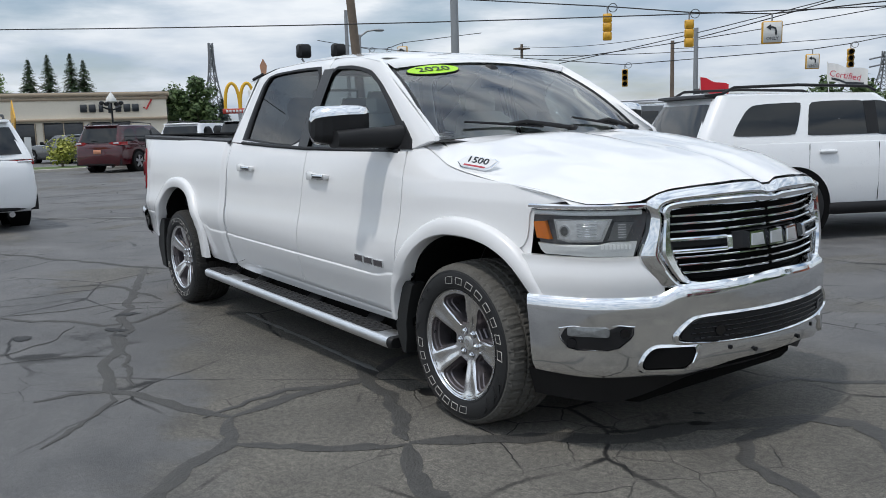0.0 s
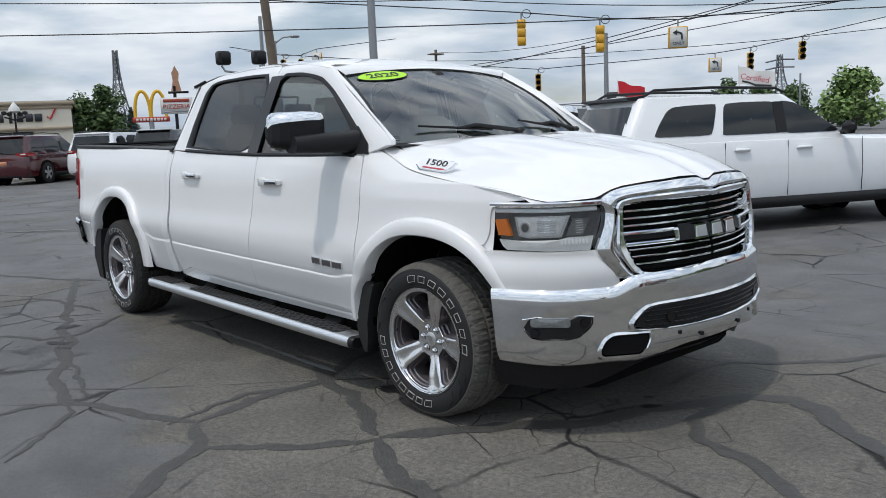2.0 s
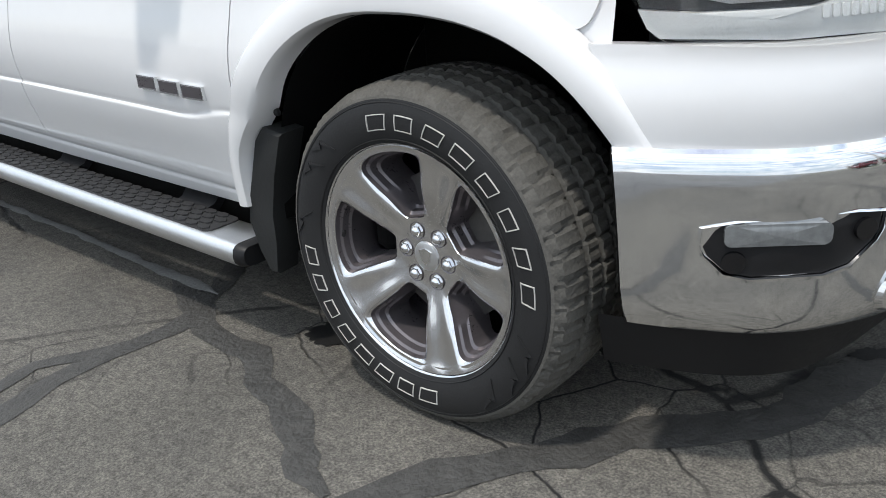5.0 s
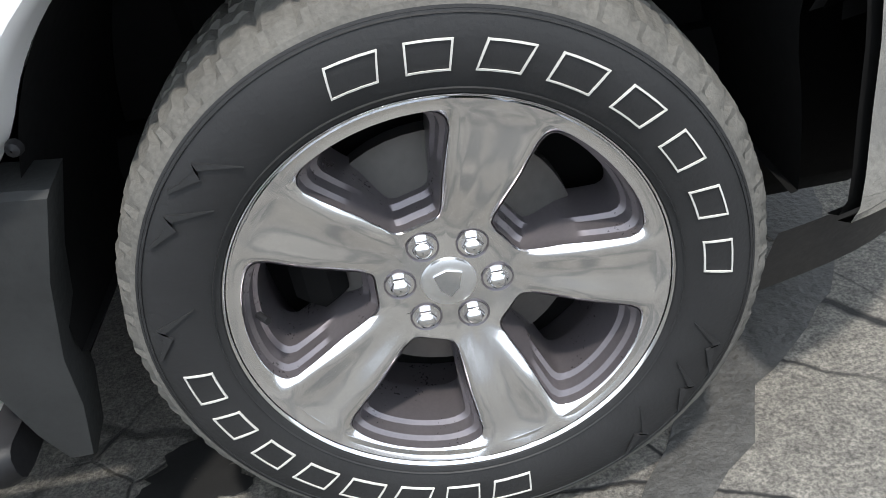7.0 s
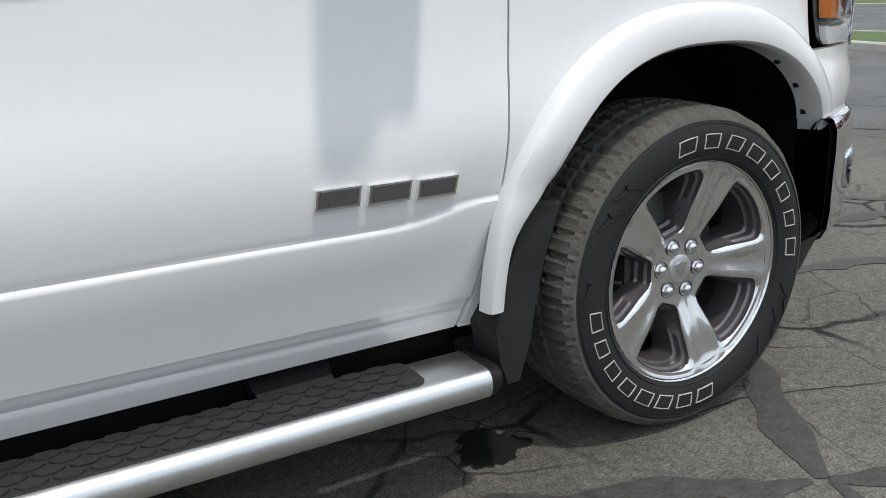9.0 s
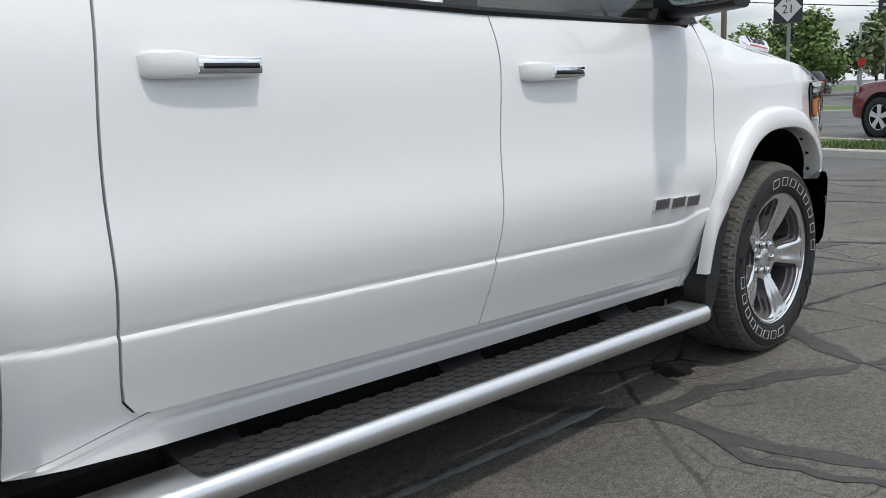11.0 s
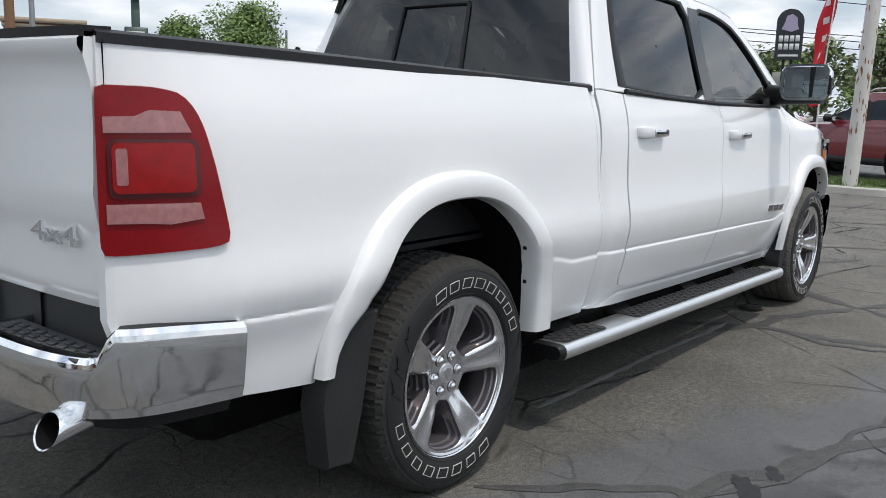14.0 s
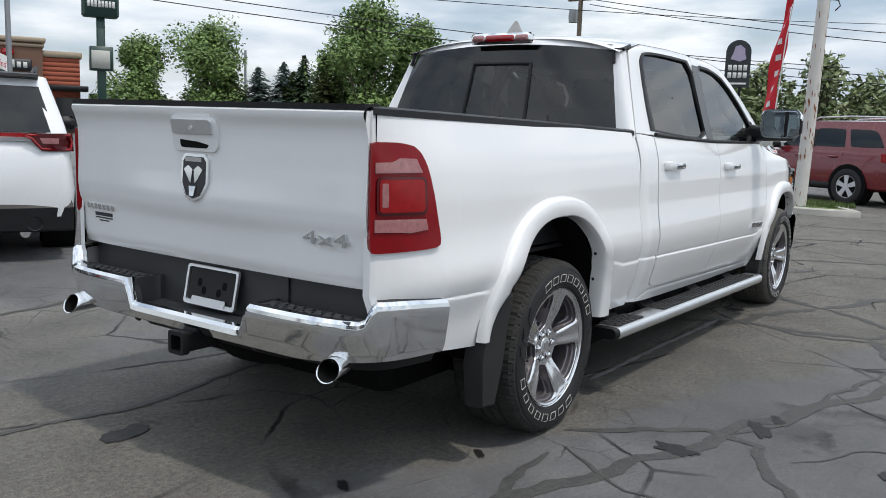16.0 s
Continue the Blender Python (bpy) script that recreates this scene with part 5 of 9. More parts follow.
    for a0, a1, count in ((100, 2, 8), (-84, -172, 8)):
        for k in range(count):
            a = a0 + (a1 - a0) * k / (count - 1) + marks
            wa = (5.6, 4.6, 5.2, 5.2, 4.8, 4.2, 4.4, 4.6)[k]
            mk = Geo()
            sl = (0.25, 0.12, 0.3, 0.2)[k % 4] * wa
            o = [(-wa, 0.300), (-wa + sl, 0.334), (wa, 0.334), (wa - sl, 0.300)]
            i = [(-wa + 0.42, 0.3019), (-wa + sl + 0.36, 0.3321), (wa - 0.42, 0.3321), (wa - sl - 0.36, 0.3019)]
            if a0 < 0:
                o, i = [(q, r) for q, r in o], [(q, r) for q, r in i]
            lay = lambda q, r, y: polar(r, math.radians(a - q), interp(r, [(0.285, -0.064), (0.305, -0.070), (0.330, -0.071), (0.352, -0.066)]) - y)
            O2, I2 = dense([tuple(p) for p in o], 3), dense([tuple(p) for p in i], 3)
            mk.rings([[lay(q, r, 0.0) for q, r in O2], [lay(q, r, 0.0022) for q, r in O2], [lay(q, r, 0.0022) for q, r in I2], [lay(q, r, 0.0) for q, r in I2]])
            part("sidewall_marking", mk, LETTER, w)
    return w


def place_wheel(turn, marks, x, y, flipped, dust):
    w = wheel(turn, marks, dust)
    kids = list(w.children)
    holder = part("wheel", Geo().lathe([(0.02, 0.05), (0.05, 0.05), (0.05, 0.16), (0.02, 0.16)], 20, (0, 0, 0), "y", 1), MATTE, truck, "polished six-lug alloy wheel with outlined white tyre markings")
    del holder["label"]
    holder.location = (x, y, HUB_Z)
    holder.rotation_euler = (0, 0, math.pi if flipped else 0)
    for c in kids:
        c.parent = holder
    bpy.data.objects.remove(w)
    return holder


def copy_wheel(src, x, y, rz):
    made = copy_thing(src, pose(x, y, HUB_Z, 0, 0, rz))
    made.parent = truck
    return made


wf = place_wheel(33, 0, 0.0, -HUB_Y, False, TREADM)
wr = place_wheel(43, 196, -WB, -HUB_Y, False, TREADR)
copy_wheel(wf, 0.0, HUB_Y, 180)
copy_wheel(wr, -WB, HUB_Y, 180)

# ---- running boards ----
HEXM = mat("step_pad_rubber", (0.022, 0.022, 0.023), 0.6, var=0.15, scale=20, bump=0.1, bscale=300)
def board_z(x):
    """The boards lie slightly lower towards the nose, as the whole body does."""
    return 0.322 - 0.0195 * (x + 0.575)


for sgn in (1, -1):
    prof = [(-0.880, -0.062), (-0.985, -0.066), (-1.012, -0.062), (-1.023, -0.050), (-1.027, -0.034), (-1.024, -0.014), (-1.015, -0.004), (-1.002, 0.0), (-0.90, 0.0), (-0.880, -0.008), (-0.872, -0.034)]
    bar = Geo().rings([[(x, sgn * y, board_z(x) + z) for y, z in prof] for x in (-3.262, -2.6, -1.9, -1.2, -0.605)], True, True)
    step = part("running_board", bar, SATIN, truck, "brushed aluminium running board with black tread pads")
    for x0, x1 in ((-3.295, -3.262), (-0.605, -0.572)):
        near = (1.0, 0.98, 0.84)
        cap = Geo().rings([[(x, sgn * (-0.95 + (y + 0.95) * k), board_z(x) - 0.033 + (z + 0.033) * k * 1.01) for y, z in prof] for x, k in zip((x0, (x0 + x1) / 2, x1), near[::-1] if x0 < -1 else near)], True, True)
        part("end_cap", cap, BLACK, step)
    for x0, x1 in ((-3.235, -2.885), (-2.60, -0.740)):
        pad = Geo().prism(dense(rrect(x0, x1, -1.003, -0.887, 0.022, 4), 4), lambda a, b, d: (a, sgn * b, board_z(a) + d), -0.004, 0.0045)
        p = part("tread_pad", pad, HEXM, step)
        hexes = Geo()
        nx, ny = int((x1 - x0) / 0.056), 4
        for i in range(nx):
            for j in range(ny):
                cx, cy = x0 + 0.030 + i * 0.056 + (0.028 if j % 2 else 0), -0.988 + j * 0.0285
                if cx > x1 - 0.028:
                    continue
                hexes.prism([(cx + 0.0255 * math.cos(a), cy + 0.0150 * math.sin(a)) for a in (math.radians(60 * q) for q in range(6))], lambda a, b, d: (a, sgn * b, board_z(a) + d), 0.0035, 0.0085)
        tagged(part("hexagon_relief", hexes, HEXM, p, smooth=False), kind="stuff")
    for x in (-0.97, -1.72, -2.52, -3.05):
        z = board_z(x)
        br = Geo().rings([[(x + dx, sgn * y, z + dz) for dx in (-0.075 - 0.02 * k, 0.075 + 0.02 * k) for dz in ((0.0, -0.035) if dx > 0 else (-0.035, 0.0))] for y, z, k in ((-0.905, z, 0), (-0.868, z + 0.012, 0.3), (-0.82, z + 0.065, 0.8), (-0.74, z + 0.10, 1.0))], True, True)
        part("step_bracket", br, BLACK, step)

# ---- underside ----
# chassis bulk as plain boxes, made wide and low to deepen the shade below
for x, z, sx, sy, sz in ((-1.93, 0.385, 2.75, 1.66, 0.32), (0.12, 0.36, 1.30, 1.22, 0.32), (-3.95, 0.41, 1.35, 1.20, 0.30), (-4.80, 0.60, 0.28, 1.70, 0.12)):
    part("chassis", Geo().box(x, 0, z, sx, sy, sz, 0.04), MATTE, truck)
part("rear_axle", Geo().tube([(-WB, -0.75, HUB_Z), (-WB, -0.15, HUB_Z), (-WB, 0.15, HUB_Z), (-WB, 0.75, HUB_Z)], [0.05, 0.055, 0.055, 0.05], 12).lathe([(0.02, -0.14), (0.12, -0.10), (0.15, 0), (0.12, 0.10), (0.02, 0.14)], 20, (-WB, 0, HUB_Z), "y", 1), MATTE, truck)
part("front_axle", Geo().tube([(0, -0.75, HUB_Z), (0, 0.75, HUB_Z)], 0.05, 10), MATTE, truck)
part("engine_bay", Geo().box(0.20, 0, 0.72, 1.1, 1.1, 0.72, 0.05), MATTE, truck)
part("spare_wheel", Geo().lathe([(0.10, -0.1), (0.30, -0.11), (0.36, -0.05), (0.36, 0.05), (0.30, 0.11), (0.10, 0.1)], 32, (-4.56, 0, 0.46), "z", 1), MATTE, truck)

# ---- bed ----
def inner(x0, x1, y0, y1, z0, z1):
    return Geo().box((x0 + x1) / 2, (y0 + y1) / 2, (z0 + z1) / 2, x1 - x0, y1 - y0, z1 - z0)
liner = part("bed_liner", inner(-5.0, -2.99, -0.80, 0.80, 0.80, 0.83), BLACK, truck)
for y in (-0.80, 0.79):
    part("liner_side", inner(-5.0, -2.99, y, y + 0.01, 0.82, 1.36), BLACK, liner)
part("liner_front", inner(-3.0, -2.985, -0.80, 0.80, 0.82, 1.345), BLACK, liner)
for y in (-0.68, 0.68):
    part("wheel_box", Geo().box(-WB, y, 0.95, 0.9, 0.22, 0.26, 0.05), BLACK, liner)
for sgn in (-1, 1):
    rail = Geo().rings([[(x, sgn * (side(x, 1.39) - dy), interp(x, [(-5.045, 1.408), (-4.0, 1.388), (-2.915, 1.363)]) + dz) for dy, dz in ((-0.006, -0.014), (-0.004, 0.008), (0.012, 0.016), (0.085, 0.016), (0.10, 0.004), (0.10, -0.03))] for x in np.linspace(-5.056, -2.93, 18)], True, True)
    part("bed_rail_cap", rail, BLACK, truck)
    part("fold_arm", Geo().tube([(-3.05, sgn * 0.45, 1.33), (-3.02, sgn * 0.41, 1.44)], 0.008, 6), BLACK, truck)

# ---- tailgate ----
def gate_x(z, y):
    return interp(z, [(0.79, -5.045), (0.83, -5.062), (0.90, -5.066), (0.96, -5.070), (1.01, -5.084), (1.06, -5.090), (1.20, -5.084), (1.30, -5.084), (1.345, -5.090), (1.385, -5.112), (1.408, -5.112), (1.416, -5.095)]) + 0.018 * (abs(y) / 0.85) ** 4 - 0.006 * (1 - (abs(y) / 0.84) ** 4) - 0.012 * (1 - smoothstep(0.20, 0.62, abs(y))) * smoothstep(0.92, 1.0, z) * smoothstep(1.14, 1.04, z) * 0.6
gate = Geo().grid(48, 40, lambda u, v: (gate_x(0.792 + 0.624 * v, -0.852 + 1.704 * u), -0.852 + 1.704 * u, 0.792 + 0.624 * v))
gate.grid(24, 2, lambda u, v: (gate_x(1.416, -0.852 + 1.704 * u) * (1 - v) - 5.0 * v, -0.852 + 1.704 * u, 1.416))
for y in (-0.852, 0.852):
    gate.grid(2, 12, lambda u, v: (gate_x(0.792 + 0.624 * v, y) + 0.06 * u, y, 0.792 + 0.624 * v))
tg = part("tailgate", gate, WHITE, truck)
part("tailgate_top_cap", Geo().rings([[(gate_x(1.40, y) + dx, y, z) for dx, z in ((0.006, 1.405), (0.004, 1.428), (0.08, 1.430), (0.08, 1.405))] for y in np.linspace(-0.852, 0.852, 15)], True, True), BLACK, tg)
def on_gate(y, z, d):
    return (gate_x(z, y) - d, y, z)
part("handle_plate", Geo().prism(rrect(-0.135, 0.135, 1.235, 1.372, 0.035, 5), lambda a, b, d: on_gate(a, b, d), -0.01, 0.010), WHITE, tg)
part("handle_recess", Geo().prism(rrect(-0.085, 0.085, 1.248, 1.295, 0.018, 5), lambda a, b, d: on_gate(a, b, d), 0.0, 0.0125), MATTE, tg)
hb = part("tailgate_handle", Geo().prism(rrect(-0.118, 0.118, 1.302, 1.356, 0.012, 4), lambda a, b, d: on_gate(a, b, d), 0.0, 0.026), SATIN, tg)
part("lock", Geo().lathe([(0.001, 0.0), (0.010, 0.0), (0.011, 0.006)], 14, on_gate(0.0, 1.325, 0.030), "x", 1), CHROME, hb)
shield = [(-0.078, 1.205), (-0.060, 1.225), (0.060, 1.225), (0.078, 1.205), (0.080, 1.110), (0.045, 1.055), (0.0, 1.040), (-0.045, 1.055), (-0.080, 1.110)]
em = part("emblem_shield", Geo().prism(shield, lambda a, b, d: on_gate(a, b, d), -0.004, 0.010), CHROME, tg, "chrome shield emblem")
part("emblem_field", Geo().prism([(y * 0.86, 1.13 + (z - 1.13) * 0.88) for y, z in shield], lambda a, b, d: on_gate(a, b, d), 0.008, 0.012), mat("gunmetal", (0.06, 0.06, 0.065), 0.2, 0.9), em)
for pts in ([(-0.055, 1.165), (-0.030, 1.180), (-0.004, 1.165), (-0.012, 1.110), (-0.030, 1.130)], [(0.055, 1.165), (0.030, 1.180), (0.004, 1.165), (0.012, 1.110), (0.030, 1.130)], [(-0.020, 1.100), (0.020, 1.100), (0.012, 1.062), (-0.012, 1.062)], [(-0.048, 1.195), (0.048, 1.195), (0.048, 1.212), (-0.048, 1.212)]):
    part("emblem_relief", Geo().prism(pts, lambda a, b, d: on_gate(a, b, d), 0.010, 0.018), CHROME, em)
letters("drive_badge", "4x4", 0.070, CHROME, frame_from(on_gate(-0.672, 0.957, 0.008), (0, -1, 0.0), (0, 0.0, 1)), tg, 0.004, squeeze=2.1)
for k in range(7):
    y = 0.80 - 0.013 - k * 0.0335
    part("trim_badge_block", Geo().prism(rrect(y - 0.012, y + 0.012, 0.948, 0.972, 0.004, 2), lambda a, b, d: on_gate(a, b, d), -0.002, 0.006), CHROME, tg)
for z, y0, y1, hh in ((0.927, 0.60, 0.74, 0.016), (0.911, 0.60, 0.74, 0.006), (0.899, 0.63, 0.71, 0.005)):
    part("dealer_print_bar", Geo().prism(rrect(y0, y1, z - hh / 2, z + hh / 2, 0.002, 2), lambda a, b, d: on_gate(a, b, d), 0.0, 0.0015), DARKINK, tg)

# ---- tail lamps, laid on the bed's rear corner; a runs round the corner from the gate, b up ----
_rc = smooth_line([(-5.066, 0.858), (-5.045, 0.872), (-5.01, 0.892), (-4.95, 0.922), (-4.88, 0.952), (-4.78, 0.982), (-4.66, 0.993)], 60, 2)
gap = Geo().grid(2, 10, lambda u, v: (-5.045, -0.87 + 0.03 * u, 0.78 + 0.62 * v))
both("gate_gap_backing", gap, MATTE)
_rs = np.concatenate([[0], np.cumsum(np.linalg.norm(np.diff(_rc, axis=0), axis=1))])
def corner(a, z, d):
    x, y = float(np.interp(a, _rs, _rc[:, 0])), float(np.interp(a, _rs, _rc[:, 1]))
    x2, y2 = float(np.interp(a + 0.01, _rs, _rc[:, 0])), float(np.interp(a + 0.01, _rs, _rc[:, 1]))
    t = Vector((x2 - x, y2 - y)).normalized()
    lean = (float(np.interp(z, _z, _smooth)) - 0.995) * (1 - interp(x, REAR) / 0.142)
    return (x - t.y * d, -(y + t.x * d + lean), z)
def corner_sheet(outline, d0, d1, rings=4):
    c = np.mean(outline, 0)
    o = [np.array(p, float) for p in outline]
    rows = [[corner(*p, d0) for p in o], [corner(*(c + (p - c) * 0.98), d1) for p in o]]
    rows += [[corner(*(c + (p - c) * (1 - k / rings) * 0.98), d1) for p in o] for k in range(1, rings)]
    rows.append([corner(*(c + (p - c) * 0.01), d1) for p in o])
    return Geo().rings(rows)
TL = [tuple(q) for q in smooth_line([(0.0, 1.10), (0.0, 1.30), (0.008, 1.308), (0.06, 1.308), (0.15, 1.307), (0.218, 1.292), (0.250, 1.24), (0.272, 1.15), (0.296, 1.02), (0.306, 0.950), (0.290, 0.932), (0.10, 0.924), (0.01, 0.923), (0.0, 0.932), (0.0, 1.10)], 56, 1)[:-1]]
for sgn in (1, -1):
    def lay(g):
        return g if sgn > 0 else g.mirrored()
    tl = part("tail_lamp", lay(corner_sheet(TL, -0.02, 0.012)), RIMRED, truck, "red tail lamp with clear reverse lenses")
    part("lamp_frame", lay(corner_sheet(dense(rrect(0.024, 0.236, 1.055, 1.190, 0.020, 4), 2), 0.008, 0.020)), REDDK, tl)
    part("stop_lens", lay(corner_sheet(dense(rrect(0.034, 0.224, 1.066, 1.180, 0.016, 4), 2), 0.018, 0.024)), STOPRED, tl)
    part("side_reflector", lay(corner_sheet(dense(rrect(0.044, 0.070, 1.085, 1.168, 0.006, 3), 2), 0.018, 0.0255)), CLEARL, tl)
    part("upper_reverse_lens", lay(corner_sheet(dense([(0.018, 1.200), (0.018, 1.236), (0.09, 1.238), (0.125, 1.252), (0.20, 1.250), (0.222, 1.202)], 3), 0.008, 0.018)), CLEARL, tl)
    part("lower_reverse_lens", lay(corner_sheet(dense([(0.018, 1.0), (0.018, 1.044), (0.232, 1.042), (0.240, 1.004), (0.16, 0.994), (0.11, 0.998)], 3), 0.008, 0.018)), CLEARL, tl)

# ---- rear bumper ----
_rb = smooth_line([(-5.165, 0.0), (-5.165, 0.30), (-5.160, 0.62), (-5.135, 0.80), (-5.07, 0.915), (-4.97, 0.965), (-4.775, 0.998)], 160, 2)
_rbs = np.concatenate([[0], np.cumsum(np.linalg.norm(np.diff(_rb, axis=0), axis=1))])
def rump(s, z, d=0.0):
    a = abs(s)
    x, y = float(np.interp(a, _rbs, _rb[:, 0])), float(np.interp(a, _rbs, _rb[:, 1]))
    x2, y2 = float(np.interp(a + 0.01, _rbs, _rb[:, 0])), float(np.interp(a + 0.01, _rbs, _rb[:, 1]))
    t = Vector((x2 - x, y2 - y)).normalized() if a + 0.01 < _rbs[-1] else Vector((1, 0.1)).normalized()
    return (x - t.y * d, math.copysign(y + t.x * d, -s if s else 1), z)
RL = float(_rbs[-1])
PADM = mat("grey_step_plastic", (0.045, 0.046, 0.048), 0.55, var=0.15, scale=12, bump=0.05, bscale=300)
def rump_at(u, v):
    s = RL * (2 * u - 1)
    a = abs(s)
    dip = smoothstep(0.37, 0.325, a)
    top = 0.692 + 0.070 * smoothstep(0.875, 0.925, a) - 0.095 * dip - 0.022 * smoothstep(0.98, 1.35, a)
    low = 0.528 + 0.024 * smoothstep(0.55, 1.0, a)
    prof = [(top - 0.012, -0.055), (top + 0.002, -0.040), (top + 0.002, -0.010), (top - 0.010, 0.004), (top - 0.03, 0.008), ((top + low) / 2, 0.0), (low + 0.03, -0.01), (low, -0.02), (low - 0.01, -0.05)]
    k = v * (len(prof) - 1)
    i = min(int(k), len(prof) - 2)
    z, d = (prof[i][j] * (1 - k + i) + prof[i + 1][j] * (k - i) for j in (0, 1))
    return rump(s, z, d)
rbump = part("rear_bumper", Geo().grid(120, 16, rump_at), CHROME, truck, "chrome rear bumper with black step pads")
for sgn in (-1, 1):
    pad = Geo().grid(20, 6, lambda u, v: (lambda p: (p[0] + (-5.02 - p[0]) * v, p[1] * (1 - 0.02 * v), p[2] - 0.004))(rump(sgn * (0.37 + 0.52 * u), 0.690, -0.04)))
    p = part("step_pad", pad, PADM, rbump)
    studs = Geo()
    for i in range(10):
        for j in range(3):
            studs.box(-5.112 + 0.030 * j, sgn * -(0.40 + 0.046 * i + (0.02 if j % 2 else 0)), 0.688, 0.020, 0.030, 0.008, 0.0025)
    part("step_studs", studs, PADM, p)
    part("corner_pad", Geo().grid(16, 3, lambda u, v: rump(sgn * (0.93 + (RL - 0.94) * u), 0.764 - 0.022 * smoothstep(0.98, 1.35, 0.93 + (RL - 0.94) * u) + 0.004 * v, -0.012 - 0.11 * v)), BLACK, rbump)
    part("lower_valance", Geo().grid(30, 3, lambda u, v: rump(sgn * (0.30 + (RL - 0.32) * u), 0.565 - 0.055 * v, -0.030 - 0.03 * v)), BLACK, rbump)
    def oval(x, k, rake=1.0):
        return [(x + 0.020 * rake * math.sin(a), sgn * (0.745 - 0.20 * (x + 5.0)) + 0.050 * k * math.cos(a), 0.522 + 0.040 * k * math.sin(a) + 0.10 * (x + 5.18)) for a in (2 * math.pi * q / 36 for q in range(36))]
    tip = Geo().rings([oval(-4.97, 0.86, 0), oval(-5.03, 1.0, 0.3), oval(-5.150, 1.03), oval(-5.163, 1.03), oval(-5.169, 0.99), oval(-5.165, 0.93)])
    et = part("exhaust_tip", tip, CHROME, rbump)
    part("pipe_bore", Geo().rings([oval(-5.166, 0.945), oval(-5.00, 0.84, 0), oval(-4.99, 0.02, 0)]), MATTE, et)
    part("sensor", Geo().lathe([(0.001, -0.004), (0.018, -0.002), (0.022, 0.006)], 14, rump(sgn * 0.36, 0.525, -0.045), "x", 1), GLOSSB, rbump)
well = Geo().grid(10, 1, lambda u, v: (-4.985, -0.40 + 0.80 * u, 0.56 + 0.23 * v))
well.grid(10, 3, lambda u, v: (-5.135 + 0.15 * v, -0.36 + 0.72 * u, 0.580 + 0.004 * v))
for y in (-0.355, 0.355):
    well.grid(3, 2, lambda u, v: (-5.13 + 0.145 * u, y, 0.58 + 0.11 * v))
part("plate_well", well, PADM, rbump)
part("bumper_back", Geo().grid(20, 2, lambda u, v: (-4.974, -0.86 + 1.72 * u, 0.62 + 0.18 * v)), PADM, rbump)
pl = part("licence_plate_frame", Geo().rings([[(-5.030 + 0.03 * (z - 0.62) / 0.15 - d, y, z) for y, z in o] for o, d in ((rrect(-0.155, 0.155, 0.607, 0.767, 0.014, 3), 0.0), (rrect(-0.155, 0.155, 0.607, 0.767, 0.014, 3), 0.012), (rrect(-0.143, 0.143, 0.624, 0.757, 0.010, 3), 0.012), (rrect(-0.143, 0.143, 0.624, 0.757, 0.010, 3), 0.0))]), SATIN, rbump, "empty chrome licence plate frame")
part("plate_backing", Geo().prism(rrect(-0.150, 0.150, 0.612, 0.762, 0.012, 3), lambda a, b, d: (-5.030 + 0.03 * (b - 0.62) / 0.15 - d, a, b), 0.0, 0.004), BLACK, pl)
part("dealer_print_bar", Geo().prism(rrect(-0.10, 0.10, 0.614, 0.642, 0.004, 2), lambda a, b, d: (-5.030 + 0.03 * (b - 0.62) / 0.15 - d, a, b), 0.012, 0.0165), mat("print_white", (0.7, 0.7, 0.7), 0.5), pl)
for y, z in ((-0.075, 0.697), (0.075, 0.697), (-0.045, 0.667), (0.045, 0.667)):
    part("plate_hole", Geo().prism(rrect(y - 0.012, y + 0.012, z - 0.016, z + 0.016, 0.01, 3), lambda a, b, d: (-5.030 + 0.03 * (b - 0.62) / 0.15 - d, a, b), 0.003, 0.0055), MATTE, pl)
hitch = Geo().rings([[(x, y, z) for y, z in o] for x, o in ((-4.95, rrect(-0.038, 0.038, 0.450, 0.526, 0.008, 2)), (-5.17, rrect(-0.038, 0.038, 0.450, 0.526, 0.008, 2)), (-5.17, rrect(-0.046, 0.046, 0.442, 0.534, 0.01, 2)), (-5.20, rrect(-0.046, 0.046, 0.442, 0.534, 0.01, 2)), (-5.20, rrect(-0.030, 0.030, 0.458, 0.518, 0.006, 2)), (-5.02, rrect(-0.030, 0.030, 0.458, 0.518, 0.006, 2)))], True)
part("tow_hitch", hitch.box(-4.98, 0, 0.50, 0.10, 0.9, 0.07, 0.02), BLACK, rbump)

# ---- cabin ----
def seat(x, y, w):
    st = part("seat_cushion", Geo().box(x + 0.12, y, 0.90, 0.52, w, 0.20, 0.06), LEATHER, truck)
    rows = []
    for k, (z, th, ww) in enumerate(((0.92, 0.16, 0.96), (1.10, 0.17, 1.0), (1.32, 0.15, 0.96), (1.48, 0.12, 0.80), (1.53, 0.06, 0.60))):
        cx = x - 0.16 - 0.20 * (z - 0.92)
        o = rrect(-th / 2, th / 2, -w / 2 * ww, w / 2 * ww, 0.04, 3)
        rows.append([(cx + a, y + b, z) for a, b in o])
    part("seat_back", Geo().rings(rows, True, True), LEATHER, st)
    part("headrest", Geo().box(x - 0.31, y, 1.585, 0.10, 0.26, 0.17, 0.045), LEATHER, st)
for y in (-0.40, 0.40):
    seat(-1.22, y, 0.54)
for y in (-0.45, 0.0, 0.45):
    seat(-2.25, y, 0.44)
